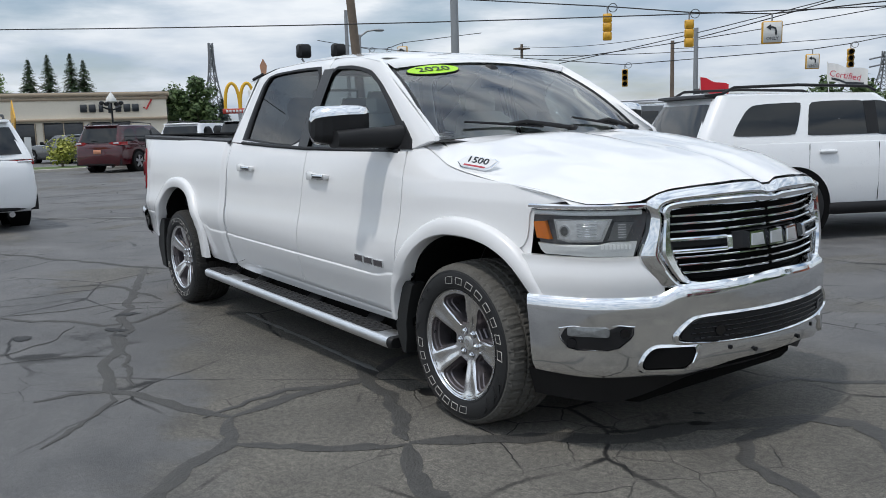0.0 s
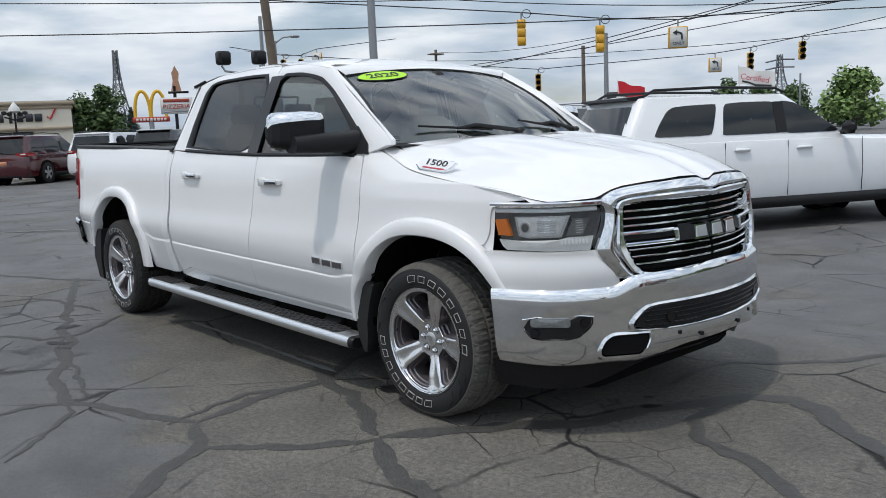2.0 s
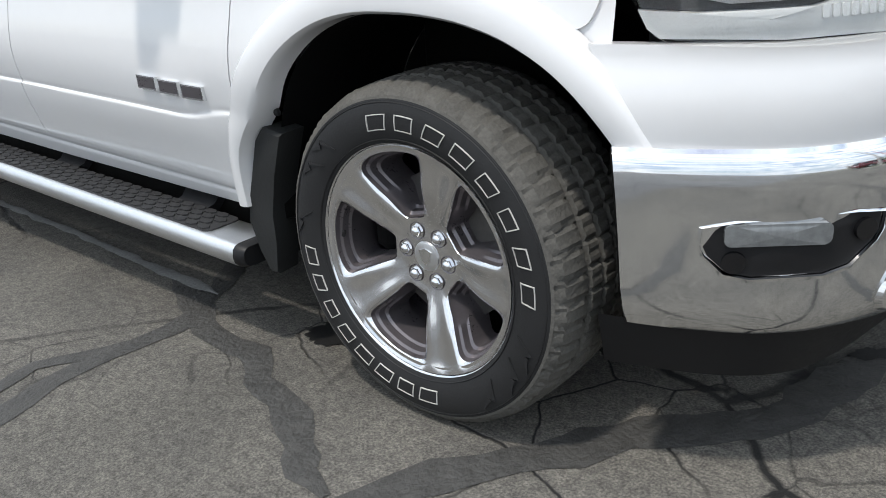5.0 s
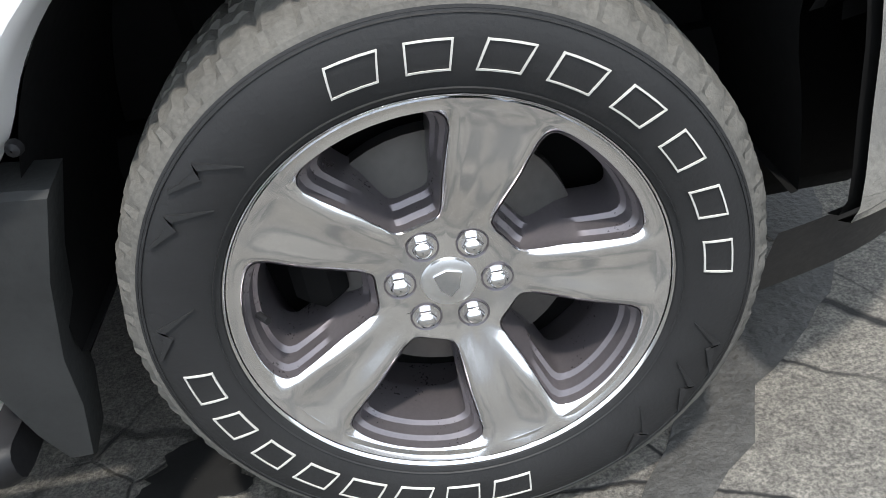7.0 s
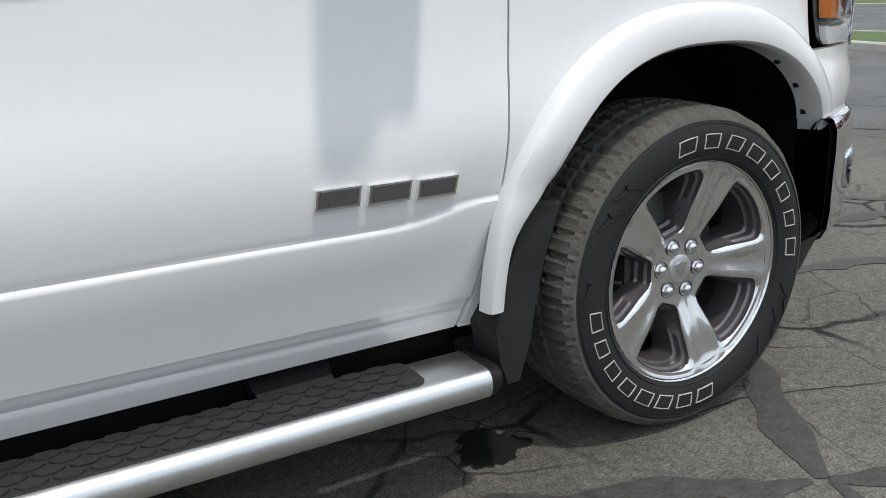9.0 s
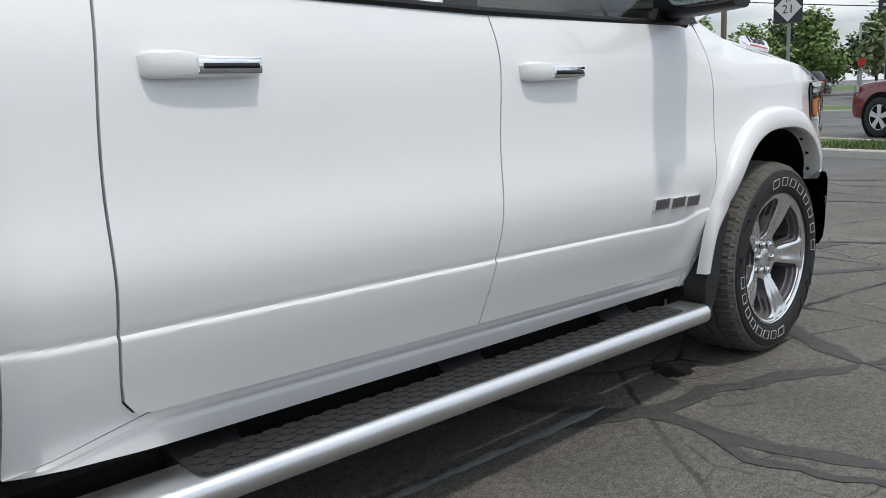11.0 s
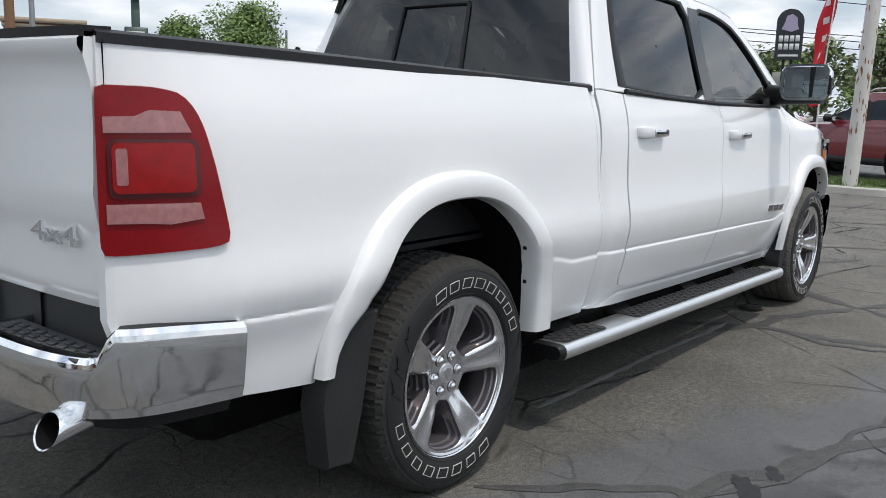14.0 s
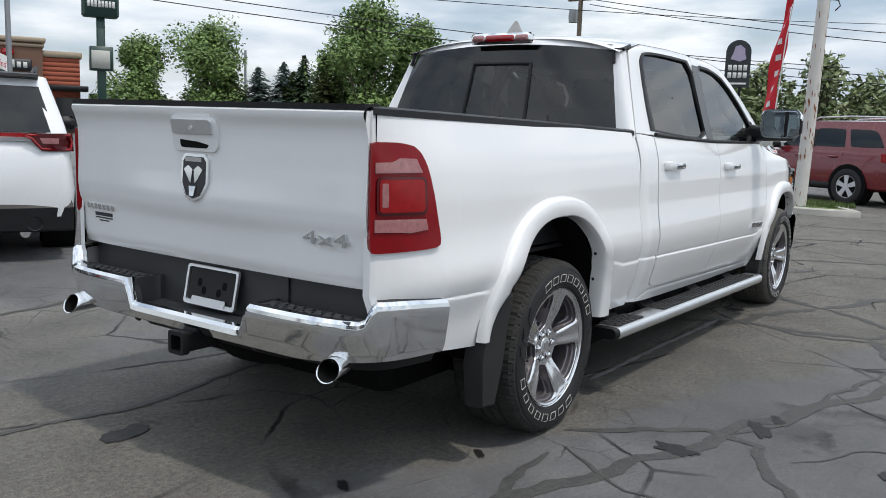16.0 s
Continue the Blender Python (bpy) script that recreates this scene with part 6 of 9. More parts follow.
dash = Geo().rings([[(x, y, z) for x, z in ((-0.32, 1.33), (-0.40, 1.362), (-0.62, 1.345), (-0.75, 1.29), (-0.80, 1.18), (-0.74, 0.95), (-0.40, 0.90))] for y in (-0.78, -0.4, 0.0, 0.4, 0.78)], True, True)
part("dashboard", dash, DASH, truck)
ring = [(-0.93 - 0.06 * math.sin(a), 0.40 + 0.19 * math.cos(a), 1.22 + 0.17 * math.sin(a)) for a in (2 * math.pi * k / 28 for k in range(29))]
part("steering_wheel", Geo().tube(ring, 0.016, 8).tube([(-0.93, 0.22, 1.22), (-0.92, 0.40, 1.21), (-0.93, 0.58, 1.22)], 0.02, 8), DASH, truck)
part("inner_mirror", Geo().box(-0.86, 0, 1.70, 0.035, 0.26, 0.075, 0.02), BLACK, truck)
part("sensor_pod", Geo().box(-0.93, 0.0, 1.765, 0.12, 0.12, 0.07, 0.03), BLACK, truck)
part("cabin_floor", Geo().box(-1.75, 0, 0.62, 2.4, 1.66, 0.06), DASH, truck)
part("headliner", Geo().grid(12, 8, lambda u, v: (-2.78 + 1.70 * u, -0.66 + 1.32 * v, 1.845 + 0.04 * math.sin(math.pi * v) * math.sin(math.pi * min(u + 0.15, 1)))), mat("pale_headliner", (0.62, 0.61, 0.58), 0.9), truck)
for sgn in (-1, 1):
    part("door_inner_panel", Geo().box(-1.66, sgn * 0.845, 0.98, 2.1, 0.05, 0.62, 0.02), DASH, truck)
    part("grab_handle", Geo().tube([(-0.62, sgn * 0.735, 1.45), (-0.68, sgn * 0.69, 1.50), (-0.82, sgn * 0.66, 1.60), (-0.88, sgn * 0.68, 1.65)], 0.014, 8), LEATHER, truck)

# ---- ground ----
def sheet(name, x0, x1, y0, y1, z, m, n=1):
    g = Geo().grid(n, n, lambda u, v: (x0 + (x1 - x0) * u, y0 + (y1 - y0) * v, z))
    return tagged(part(name, g, m, smooth=False), kind="structure")


GRASS = mat("mown_grass", (0.075, 0.115, 0.030), 0.9, var=0.35, scale=1.2, bump=0.8, bscale=40)
CONCRETE = mat("old_concrete", (0.42, 0.40, 0.36), 0.85, var=0.18, scale=5, bump=0.3, bscale=50)
ROAD = mat("worn_road", (0.14, 0.14, 0.14), 0.85, var=0.15, scale=0.7, bump=0.2, bscale=60)
tagged(sheet("ground", -900, 900, -900, 900, 0.0, ASPHALT), "old cracked grey asphalt of a car lot", "ground", kind="structure")


def wavy(pts, n, amp, seed):
    """A crack's line: the given bends with small wander."""
    q = smooth_line(pts, n, 1)
    out = []
    for i, p in enumerate(q):
        w = amp * min(1, 4 * i / n, 4 * (n - i) / n + 0.2)
        out.append((p[0] + w * noise.noise((p[0] * 2.3, p[1] * 2.3, seed)) + 0.3 * w * noise.noise((p[0] * 11, p[1] * 11, seed)), p[1] + w * noise.noise((p[0] * 2.3, p[1] * 2.3, seed + 9)) + 0.3 * w * noise.noise((p[0] * 11, p[1] * 11, seed + 5))))
    return out


def ribbon(pts, width, z, seed, wobble=0.6):
    rows = []
    for i, p in enumerate(pts):
        a, b = pts[max(i - 1, 0)], pts[min(i + 1, len(pts) - 1)]
        d = Vector((b[0] - a[0], b[1] - a[1], 0)).normalized()
        n = Vector((-d.y, d.x, 0))
        w = width * 0.5
        ends = min(1.0, 0.25 + 0.75 * min(i, len(pts) - 1 - i) / 3)
        l, r = (w * ends * (1 + wobble * noise.noise((p[0] * 9, p[1] * 9, seed + k)) + 0.5 * wobble * noise.noise((p[0] * 40, p[1] * 40, seed + k))) for k in (0, 7))
        c = Vector((p[0], p[1], z))
        rows.append([c + n * l, c + n * l * 0.5 + Vector((0, 0, 0.0015)), c - n * r * 0.5 + Vector((0, 0, 0.0015)), c - n * r])
    return Geo().rings(rows, closed=False)


SEAMS = [
    ([(-6.2, -0.6), (-3.83, -1.53), (-2.68, -1.86), (-1.91, -2.17), (-1.67, -2.20), (-1.18, -1.97), (-0.83, -1.83)], 0.075),
    ([(-0.83, -1.83), (-0.94, -1.38), (-0.93, -1.08), (-1.05, -0.80), (-1.3, -0.2)], 0.075),
    ([(-0.83, -1.83), (-0.49, -1.99), (-0.35, -2.18), (-0.17, -2.35), (0.1, -2.9)], 0.085),
    ([(-0.49, -1.99), (-0.24, -1.78), (-0.04, -1.53), (0.06, -1.34)], 0.07),
    ([(0.06, -1.34), (0.37, -1.51), (0.70, -1.60), (1.2, -1.9)], 0.10),
    ([(-1.26, -0.83), (-0.36, -1.17), (0.03, -1.32)], 0.09),
    ([(0.05, -1.33), (0.21, -1.10), (0.35, -0.86), (0.62, -0.46), (1.0, 0.23), (1.23, 0.37), (1.8, 0.08), (2.6, -0.3)], 0.11),
    ([(1.9, 2.2), (1.25, 1.49), (0.9, 1.03), (0.54, 0.71), (0.63, 0.22)], 0.06),
    ([(1.0, 0.23), (1.09, -0.29), (1.51, -0.53), (1.7, -0.65), (2.2, -0.9)], 0.07),
    ([(-1.79, -2.58), (-1.70, -2.22)], 0.05),
    ([(-1.0, -2.7), (-1.09, -2.60), (-1.45, -2.21), (-1.67, -2.20)], 0.035),
    ([(-4.6, -2.5), (-3.9, -2.06), (-3.32, -1.70), (-3.84, -1.02)], 0.05),
    ([(-5.45, -1.68), (-5.28, -1.23), (-4.13, -1.11)], 0.05),
    ([(-9.5, -2.2), (-7.35, -1.22), (-5.78, -0.5)], 0.06),
    ([(-14.0, -1.0), (-12.53, 0.05), (-10.88, 1.27), (-9.4, 2.6)], 0.07),
    ([(-0.9, -1.01), (-1.08, -1.56), (-0.92, -1.95)], 0.05),
    ([(-3.4, -1.65), (-2.96, -1.87), (-1.71, -2.06)], 0.03),
    ([(-4.03, -1.13), (-4.26, -1.40), (-4.22, -1.68), (-4.4, -2.3)], 0.02),
    ([(2.0, 0.6), (2.77, -0.47), (3.17, -1.38), (3.9, -2.4)], 0.06),
    ([(-6.0, 0.95), (-5.5, 0.80), (-5.11, 0.67), (-4.14, 0.81), (-3.4, 0.6)], 0.04),
    ([(-4.9, 2.7), (-4.42, 2.90), (-3.88, 3.0), (-2.9, 3.3)], 0.05),
    ([(-3.57, -1.96), (-3.15, -2.26), (-2.8, -2.8)], 0.012),
    ([(-2.4, -1.92), (-2.68, -2.20), (-2.75, -2.7)], 0.012),
    ([(4.0, 1.9), (4.8, 0.2), (5.6, -1.6)], 0.06),
    ([(5.8, 2.4), (6.9, 0.4), (7.2, -1.5)], 0.05),
    ([(-8.2, 3.6), (-7.4, 1.6), (-6.8, 0.3)], 0.06),
    ([(-18, -3), (-16.0, 1.0), (-15.2, 4.6)], 0.08),
    ([(-22, 8), (-19.0, 3.2), (-17.5, -2.0)], 0.08),
]
for i, (line, width) in enumerate(SEAMS):
    length = sum(math.dist(a, b) for a, b in zip(line[:-1], line[1:]))
    g = ribbon(wavy(line, max(10, int(length / 0.06)), 0.10, i * 3.1), width, 0.002 + 0.00006 * i, i * 1.7)
    tagged(part("crack_seal", g, SEAL), "dark tar sealing a crack in the asphalt", "crack seal", "crack seals", "structure")


def blot(cx, cy, r, seed, squash=1.0, turn=0.0):
    ring = []
    for k in range(48):
        a = 2 * math.pi * k / 48
        q = r * (1 + 0.55 * noise.noise((math.cos(a) * 1.6, math.sin(a) * 1.6, seed)) + 0.30 * noise.noise((math.cos(a) * 6, math.sin(a) * 6, seed)))
        x, y = q * math.cos(a), q * math.sin(a) * squash
        ring.append((cx + x * math.cos(turn) - y * math.sin(turn), cy + x * math.sin(turn) + y * math.cos(turn)))
    rows = [[(cx + (x - cx) * s, cy + (y - cy) * s, 0.0045) for x, y in ring] for s in (1.0, 0.7, 0.35, 0.02)]
    return Geo().rings(rows)


for i, (x, y, r, sq, tn) in enumerate(((-0.47, -0.80, 0.10, 0.7, 0.4), (0.75, -0.13, 0.05, 0.5, 0.8), (0.66, -0.02, 0.03, 0.6, 0.8), (-3.24, -1.74, 0.10, 0.45, 0.5), (-3.05, -1.78, 0.06, 0.5, 0.5), (-4.35, -0.89, 0.045, 0.4, 0.9), (-4.95, -0.66, 0.05, 0.4, 0.9), (-5.15, 0.42, 0.12, 0.6, 0.3), (-3.45, -2.35, 0.09, 0.6, 0.2), (-3.75, -1.52, 0.10, 0.55, 1.5))):
    tagged(part("oil_stain", blot(x, y, r, i * 2.3, sq, tn), OIL), "dark wet oil stain on the asphalt", "oil stain", "oil stains", "structure")
STRIPE = mat("worn_white_stripe", (0.19, 0.19, 0.185), 0.8, var=0.45, scale=9, bump=0.3, bscale=90)
for i, line in enumerate(([(-3.07, -0.78), (-2.0, -0.80), (-1.0, -0.84)], [(-14.4, -2.6), (-13.31, -0.97), (-12.23, 0.27), (-10.0, 3.2)], [(-10.2, 7.0), (-3.0, 6.9)])):
    tagged(part("parking_stripe", ribbon(resample(line, 60), 0.035 if i == 0 else 0.09, 0.0065, 60 + i, 0.8), STRIPE), "worn white parking stripe", "parking stripe", "parking stripes", "structure")


# ---- verges and kerbs ----
def verge(name, outline, label, height=0.12):
    """A raised grass island: soil and turf inside a concrete kerb of real height."""
    c = np.mean(outline, 0)
    isl = thing(name, label, "grass island", kind="structure")
    o = [np.array(p) for p in smooth_line(outline + [outline[0]], 80, 1)[:-1]]
    def inset(w):
        res = []
        for i in range(len(o)):
            d = o[(i + 1) % len(o)] - o[i - 1]
            n = np.array((-d[1], d[0])) / (np.linalg.norm(d) + 1e-9)
            if (c - o[i]) @ n < 0:
                n = -n
            res.append(o[i] + n * w)
        return res
    def lvl(w, z):
        return [(p[0], p[1], z) for p in inset(w)]
    part("kerb", Geo().rings([lvl(0, -0.02), lvl(0.01, height - 0.02), lvl(0.03, height), lvl(0.15, height), lvl(0.16, height - 0.05)]), CONCRETE, isl)
    turf = [lvl(0.155, height - 0.02)] + [[(c[0] + (p[0] - c[0]) * s, c[1] + (p[1] - c[1]) * s, height + 0.02 * (1 - s)) for p in inset(0.155)] for s in (0.8, 0.5, 0.2, 0.01)]
    part("turf", Geo().rings(turf), GRASS, isl)
    return isl


verge("grass_island", [(9.15, -0.15), (9.45, 0.0), (10.5, 0.6), (11.4, 2.3), (12.6, 5.6), (13.4, 9.0), (12.2, 9.6), (10.6, 6.4), (9.4, 3.0), (8.9, 0.8)], "grassy kerbed island beside the lane")
verge("grass_verge", [(-33.6, -14.0), (-33.0, 6.0), (-33.3, 30.0), (-36.0, 30.0), (-36.2, 6.0), (-36.5, -14.0)], "strip of mown grass behind parked cars")
verge("grass_median", [(21, -30), (24, 0), (29, 24), (33, 23), (30, 0), (28, -30)], "mown grass strip beside the road")
road = tagged(sheet("road", -60, 60, 17.5, 31.0, 0.008, ROAD), "grey two-way road", "road", kind="structure")
lawn = tagged(sheet("lawn", 26, 160, 33, 160, 0.012, GRASS), "mown lawn in front of trees", "lawn", kind="structure")

# loose tufts of grass at the near island's edge
def tufts(cx, cy, rx, ry, n, seed, h=0.09):
    rnd = random.Random(seed)
    g = Geo()
    for _ in range(n):
        a, q = rnd.uniform(0, 2 * math.pi), math.sqrt(rnd.random())
        x, y = cx + rx * q * math.cos(a), cy + ry * q * math.sin(a)
        w, t, l = rnd.uniform(0.006, 0.014), rnd.uniform(0, math.pi), h * rnd.uniform(0.5, 1.3)
        lean = (rnd.uniform(-0.05, 0.05), rnd.uniform(-0.05, 0.05))
        dx, dy = w * math.cos(t), w * math.sin(t)
        g.add([(x - dx, y - dy, 0.10), (x + dx, y + dy, 0.10), (x + lean[0], y + lean[1], 0.10 + l)], [(0, 1, 2)])
    return g
tagged(part("grass_blades", tufts(10.1, 1.6, 0.85, 1.5, 2600, 3), GRASS, smooth=False), "green and yellow grass blades on the island", "grass", kind="stuff")

# ---- parked vehicles: built along x, nose forward, rear axle at x = 0 ----
DARKGLASS = mat("dark_car_glass", (0.012, 0.014, 0.015), 0.04, var=0.1)
SILVERW = mat("silver_wheel", (0.62, 0.62, 0.64), 0.35, 0.5, var=0.06)
MAROON = mat("maroon_paint", (0.055, 0.003, 0.007), 0.2, coat=0.8, var=0.06)
CHERRY = mat("cherry_paint", (0.15, 0.008, 0.014), 0.25, coat=0.8, var=0.06)
GREYCAR = mat("dark_grey_paint", (0.055, 0.058, 0.062), 0.3, coat=1.0, var=0.05)
SILVERCAR = mat("silver_paint", (0.40, 0.41, 0.42), 0.3, 0.4, coat=1.0, var=0.05)
BLACKCAR = mat("black_paint", (0.010, 0.010, 0.012), 0.22, coat=1.0, var=0.05)


def car_wheel(parent, x, y, r, sgn):
    w = part("wheel", Geo().lathe([(r * 0.62, -0.005), (r * 0.66, -0.012), (r * 0.80, -0.018), (r * 0.95, -0.002), (r, 0.03), (r, 0.17), (r * 0.93, 0.21), (r * 0.6, 0.2)], 36, (x, y, r), "y", sgn), RUBBER, parent)
    rim = Geo().lathe([(r * 0.64, -0.006), (r * 0.60, 0.0), (r * 0.58, 0.03)], 36, (x, y, r), "y", sgn)
    part("rim", rim, SILVERW, w)
    # flat matte black disc: the shade behind the spokes, given as colour
    part("brake_disc", Geo().lathe([(0.001, 0.07), (r * 0.6, 0.07)], 24, (x, y, r), "y", sgn), MATTE, w)
    for k in range(5):
        a = math.radians(90 + 72 * k)
        c, s = math.cos(a), math.sin(a)
        sp = Geo().prism([(0.03, -0.035), (r * 0.6, -0.055), (r * 0.6, 0.055), (0.03, 0.035)], lambda p, q, d: (x + p * c - q * s, y + sgn * d, r + p * s + q * c), -0.006, 0.03)
        part("spoke", sp, SILVERW, w)
    part("hub_cap", Geo().lathe([(0.001, -0.012), (0.05, -0.012), (0.06, 0.03)], 16, (x, y, r), "y", sgn), SILVERW, w)
    return w


def car(name, label, at, rz, paint, spec):
    """spec: wheelbase wb, rear and front overhang, width, height, belt height, hood height, cabin lines, details."""
    wb, ro_, fo_, W, H, belt, hoodz, r = (spec[k] for k in ("wb", "ro", "fo", "w", "h", "belt", "hood", "r"))
    v = thing(name, label, spec.get("cat", "suv"), spec.get("group", ""), at=(*at, 0), rz=rz)
    hw = W / 2
    x0, x1 = -ro_, wb + fo_
    cowl, base = spec["cowl"], spec["zb"]
    st = [(x0, 0.86, 0.10, belt - 0.28), (x0 + 0.05, 0.93, 0.0, belt - 0.06), (x0 + 0.25, 0.985, 0.0, belt - 0.005), (0, 1.0, 0.0, belt), (wb * 0.5, 1.0, 0.0, belt - 0.01), (cowl - 0.1, 1.0, 0.0, belt - 0.02), (cowl + 0.15, 0.995, 0.0, hoodz + 0.04), (wb + 0.1, 0.985, 0.0, hoodz), (x1 - 0.25, 0.95, 0.0, hoodz - 0.06), (x1 - 0.06, 0.86, 0.04, hoodz - 0.20), (x1, 0.72, 0.12, hoodz - 0.36)]
    dense_st = smooth_line([(a, b * hw, base + c, d) for a, b, c, d in st], 60, 1)

    def section(x, w, zb, zt):
        h = zt - zb
        half = [(0.0, zb), (0.86 * w, zb), (0.955 * w, zb + 0.06 * h), (0.985 * w, zb + 0.22 * h), (1.0 * w, zb + 0.42 * h), (0.985 * w, zb + 0.62 * h), (0.965 * w, zb + 0.86 * h), (0.935 * w, zb + 0.96 * h), (0.86 * w, zt), (0.45 * w, zt + 0.02), (0.0, zt + 0.025)]
        return [(x, y, z) for y, z in half] + [(x, -y, z) for y, z in half[-2:0:-1]]

    part("body", Geo().rings([section(*q) for q in dense_st], True, True), paint, v)
    # cabin
    rb, rt, ft = spec["rear_base"], spec["rear_top"], spec["front_top"]
    zt = H - 0.05
    lev = []
    for k in range(9):
        t = k / 8
        z = belt - 0.06 + (zt - belt + 0.06) * t
        xr, xf = rb + (rt - rb) * t ** 1.1, cowl + (ft - cowl) * t
        w0 = hw * (0.93 - 0.17 * t ** 1.15)
        ring = []
        for (cx, cy, a0) in ((xf, w0, 0), (xr, w0, 90), (xr, -w0, 180), (xf, -w0, 270)):
            rr = 0.10 + 0.08 * t
            ox, oy = (cx - rr if a0 in (0, 270) else cx + rr), (cy - rr if cy > 0 else cy + rr)
            for q in range(5):
                a = math.radians(a0 + 90 * q / 4)
                ring.append((ox + rr * math.cos(a), oy + rr * math.sin(a), z))
        lev.append(ring)
    top = [[(rt + 0.12 + (x - rt - 0.12) * s, y * s, zt + 0.05 * (1 - s) ** 0.6) for x, y, _ in lev[-1]] for s in (0.97, 0.85, 0.5, 0.02)]
    part("cabin", Geo().rings(lev + top), paint, v)

    def wall(x, z, sgn, d):
        t = (z - belt + 0.06) / (zt - belt + 0.06)
        return (x, sgn * (hw * (0.93 - 0.17 * max(t, 0) ** 1.15) + d), z)

    for sgn in (-1, 1):
        for i, win in enumerate(spec["windows"]):
            o = smooth_line(win + [win[0]], 40, 1)[:-1]
            c = np.mean(o, 0)
            part("side_window", Geo().rings([[wall(*p, sgn, -0.01) for p in o], [wall(*p, sgn, 0.006) for p in o]] + [[wall(*(c + (np.array(p) - c) * s), sgn, 0.006) for p in o] for s in (0.6, 0.02)]), DARKGLASS, v)
        if spec["belt"] > 1.05:
            part("pillar_trim", Geo().rings([[wall(max(q[0] for q in spec["windows"][1]) - 0.05 + dx, z, sgn, d) for dx, d in ((-0.02, 0.0), (-0.02, 0.009), (0.13, 0.009), (0.13, 0.0))] for z in np.linspace(belt + 0.05, belt + 0.43, 6)], True, True), BLACK, v)
        for x in spec["seams"]:
            part("door_seam", Geo().tube([(x + 0.02, sgn * hw * 0.955, belt - 0.05), (x, sgn * hw * 0.996, base + 0.42 * (belt - base)), (x, sgn * hw * 0.986, base + 0.14)], 0.005, 4), MATTE, v)
        for x in spec["handles"]:
            part("door_handle", Geo().box(x, sgn * hw * 0.985, belt - 0.14, 0.22, 0.045, 0.045, 0.015), spec.get("handle", paint), v)
        for x in (0.0, wb):
            # no opening is cut: a matte black disc paints the arch's dark hollow
            part("wheel_arch", Geo().lathe([(0.001, 0.0), (r * 1.18, 0.0), (r * 1.20, 0.30)], 40, (x, sgn * (hw * 1.0 + 0.006), r * 1.04), "y", -sgn), MATTE, v)
            car_wheel(v, x, sgn * (hw + 0.012), r, -sgn)
        part("lower_cladding", Geo().box(wb / 2, sgn * hw * 0.975, base + 0.06, wb - 2.2 * r, 0.07, 0.13, 0.02), spec.get("cladding", BLACK), v)
        m = part("door_mirror", Geo().box(spec["mirror"], sgn * (hw + 0.09), belt + 0.08, 0.13, 0.22, 0.16, 0.05), BLACK, v)
        part("mirror_foot", Geo().box(spec["mirror"] + 0.03, sgn * (hw - 0.04), belt + 0.02, 0.06, 0.12, 0.06, 0.02), BLACK, m)
        tz0, tz1, ti = spec["tail"]
        if "racetrack" not in spec:
            part("tail_lamp", Geo().rings([[(x0 + dx + 0.02 - e, sgn * y, z) for z in (tz0, tz1)] + [(x0 + dx + 0.10 - e, sgn * (y + 0.004), z) for z in (tz1, tz0)] for dx, y, e in ((0.10, hw * ti, 0.035), (0.06, hw * 0.80, 0.03), (0.12, hw * 0.93, 0.03), (0.34, hw * 0.995, 0.0))], True, True), RED, v)
        if "racetrack" in spec:
            zz = (tz0 + tz1) / 2

            def on_rear(q, z, d):
                return (x0 + interp(q, [(0, 0.015), (0.70, 0.020), (0.86, 0.030), (0.93, 0.075), (0.97, 0.16), (1.0, 0.30)]) - d, sgn * hw * q, z)

            def band(points, d0, d1):
                o = dense(points, 4)
                c = np.mean(o, 0)
                return Geo().rings([[on_rear(*p, d0) for p in o], [on_rear(*p, d1) for p in o]] + [[on_rear(*(c + (np.array(p) - c) * k), d1) for p in o] for k in (0.6, 0.02)])
            lamp_ = part("tail_lamp", band([(0.545, zz + 0.075), (0.955, zz + 0.080), (0.965, zz - 0.085), (0.68, zz - 0.080), (0.61, zz - 0.01)], -0.02, 0.016), REDDK, v)
            part("light_strip", band([(0.01, zz + 0.075), (0.56, zz + 0.075), (0.575, zz + 0.040), (0.01, zz + 0.045)], -0.02, 0.014), RED, lamp_)
            part("lamp_outline", Geo().tube([on_rear(q, zz + dz, 0.020) for q, dz in ((0.545, 0.050), (0.60, 0.030), (0.68, -0.062), (0.93, -0.066), (0.945, 0.0), (0.93, 0.060), (0.56, 0.058))], 0.011, 6), RED, lamp_)
            part("reverse_lens", band([(0.665, zz + 0.035), (0.83, zz + 0.035), (0.83, zz - 0.015), (0.69, zz - 0.015)], 0.0, 0.022), CLEARL, lamp_)
            part("lower_bumper", Geo().rings([[(x0 + 0.075 - d - 0.07 * (1 - (abs(y) / hw) ** 4), y, z) for d, z in ((0.0, base - 0.02), (0.03, base), (0.035, base + 0.20), (0.0, base + 0.24))] for y in np.linspace(sgn * 0.01, sgn * hw * 0.94, 10)], True, True), BLACK, v)
            part("exhaust_tip", Geo().lathe([(0.060, 0.0), (0.066, -0.004), (0.066, 0.10)], 24, (x0 - 0.02, sgn * hw * 0.60, base + 0.06), "x", 1).lathe([(0.001, 0.05), (0.060, 0.05)], 24, (x0 - 0.02, sgn * hw * 0.60, base + 0.06), "x", 1), GLOSSB, v)
        if "bar" in spec:
            part("tail_lamp_lens", Geo().box(x0 + 0.045, sgn * hw * 0.78, (tz0 + tz1) / 2 + 0.01, 0.02, 0.22, (tz1 - tz0) * 0.4, 0.01), LENSGREY, v)
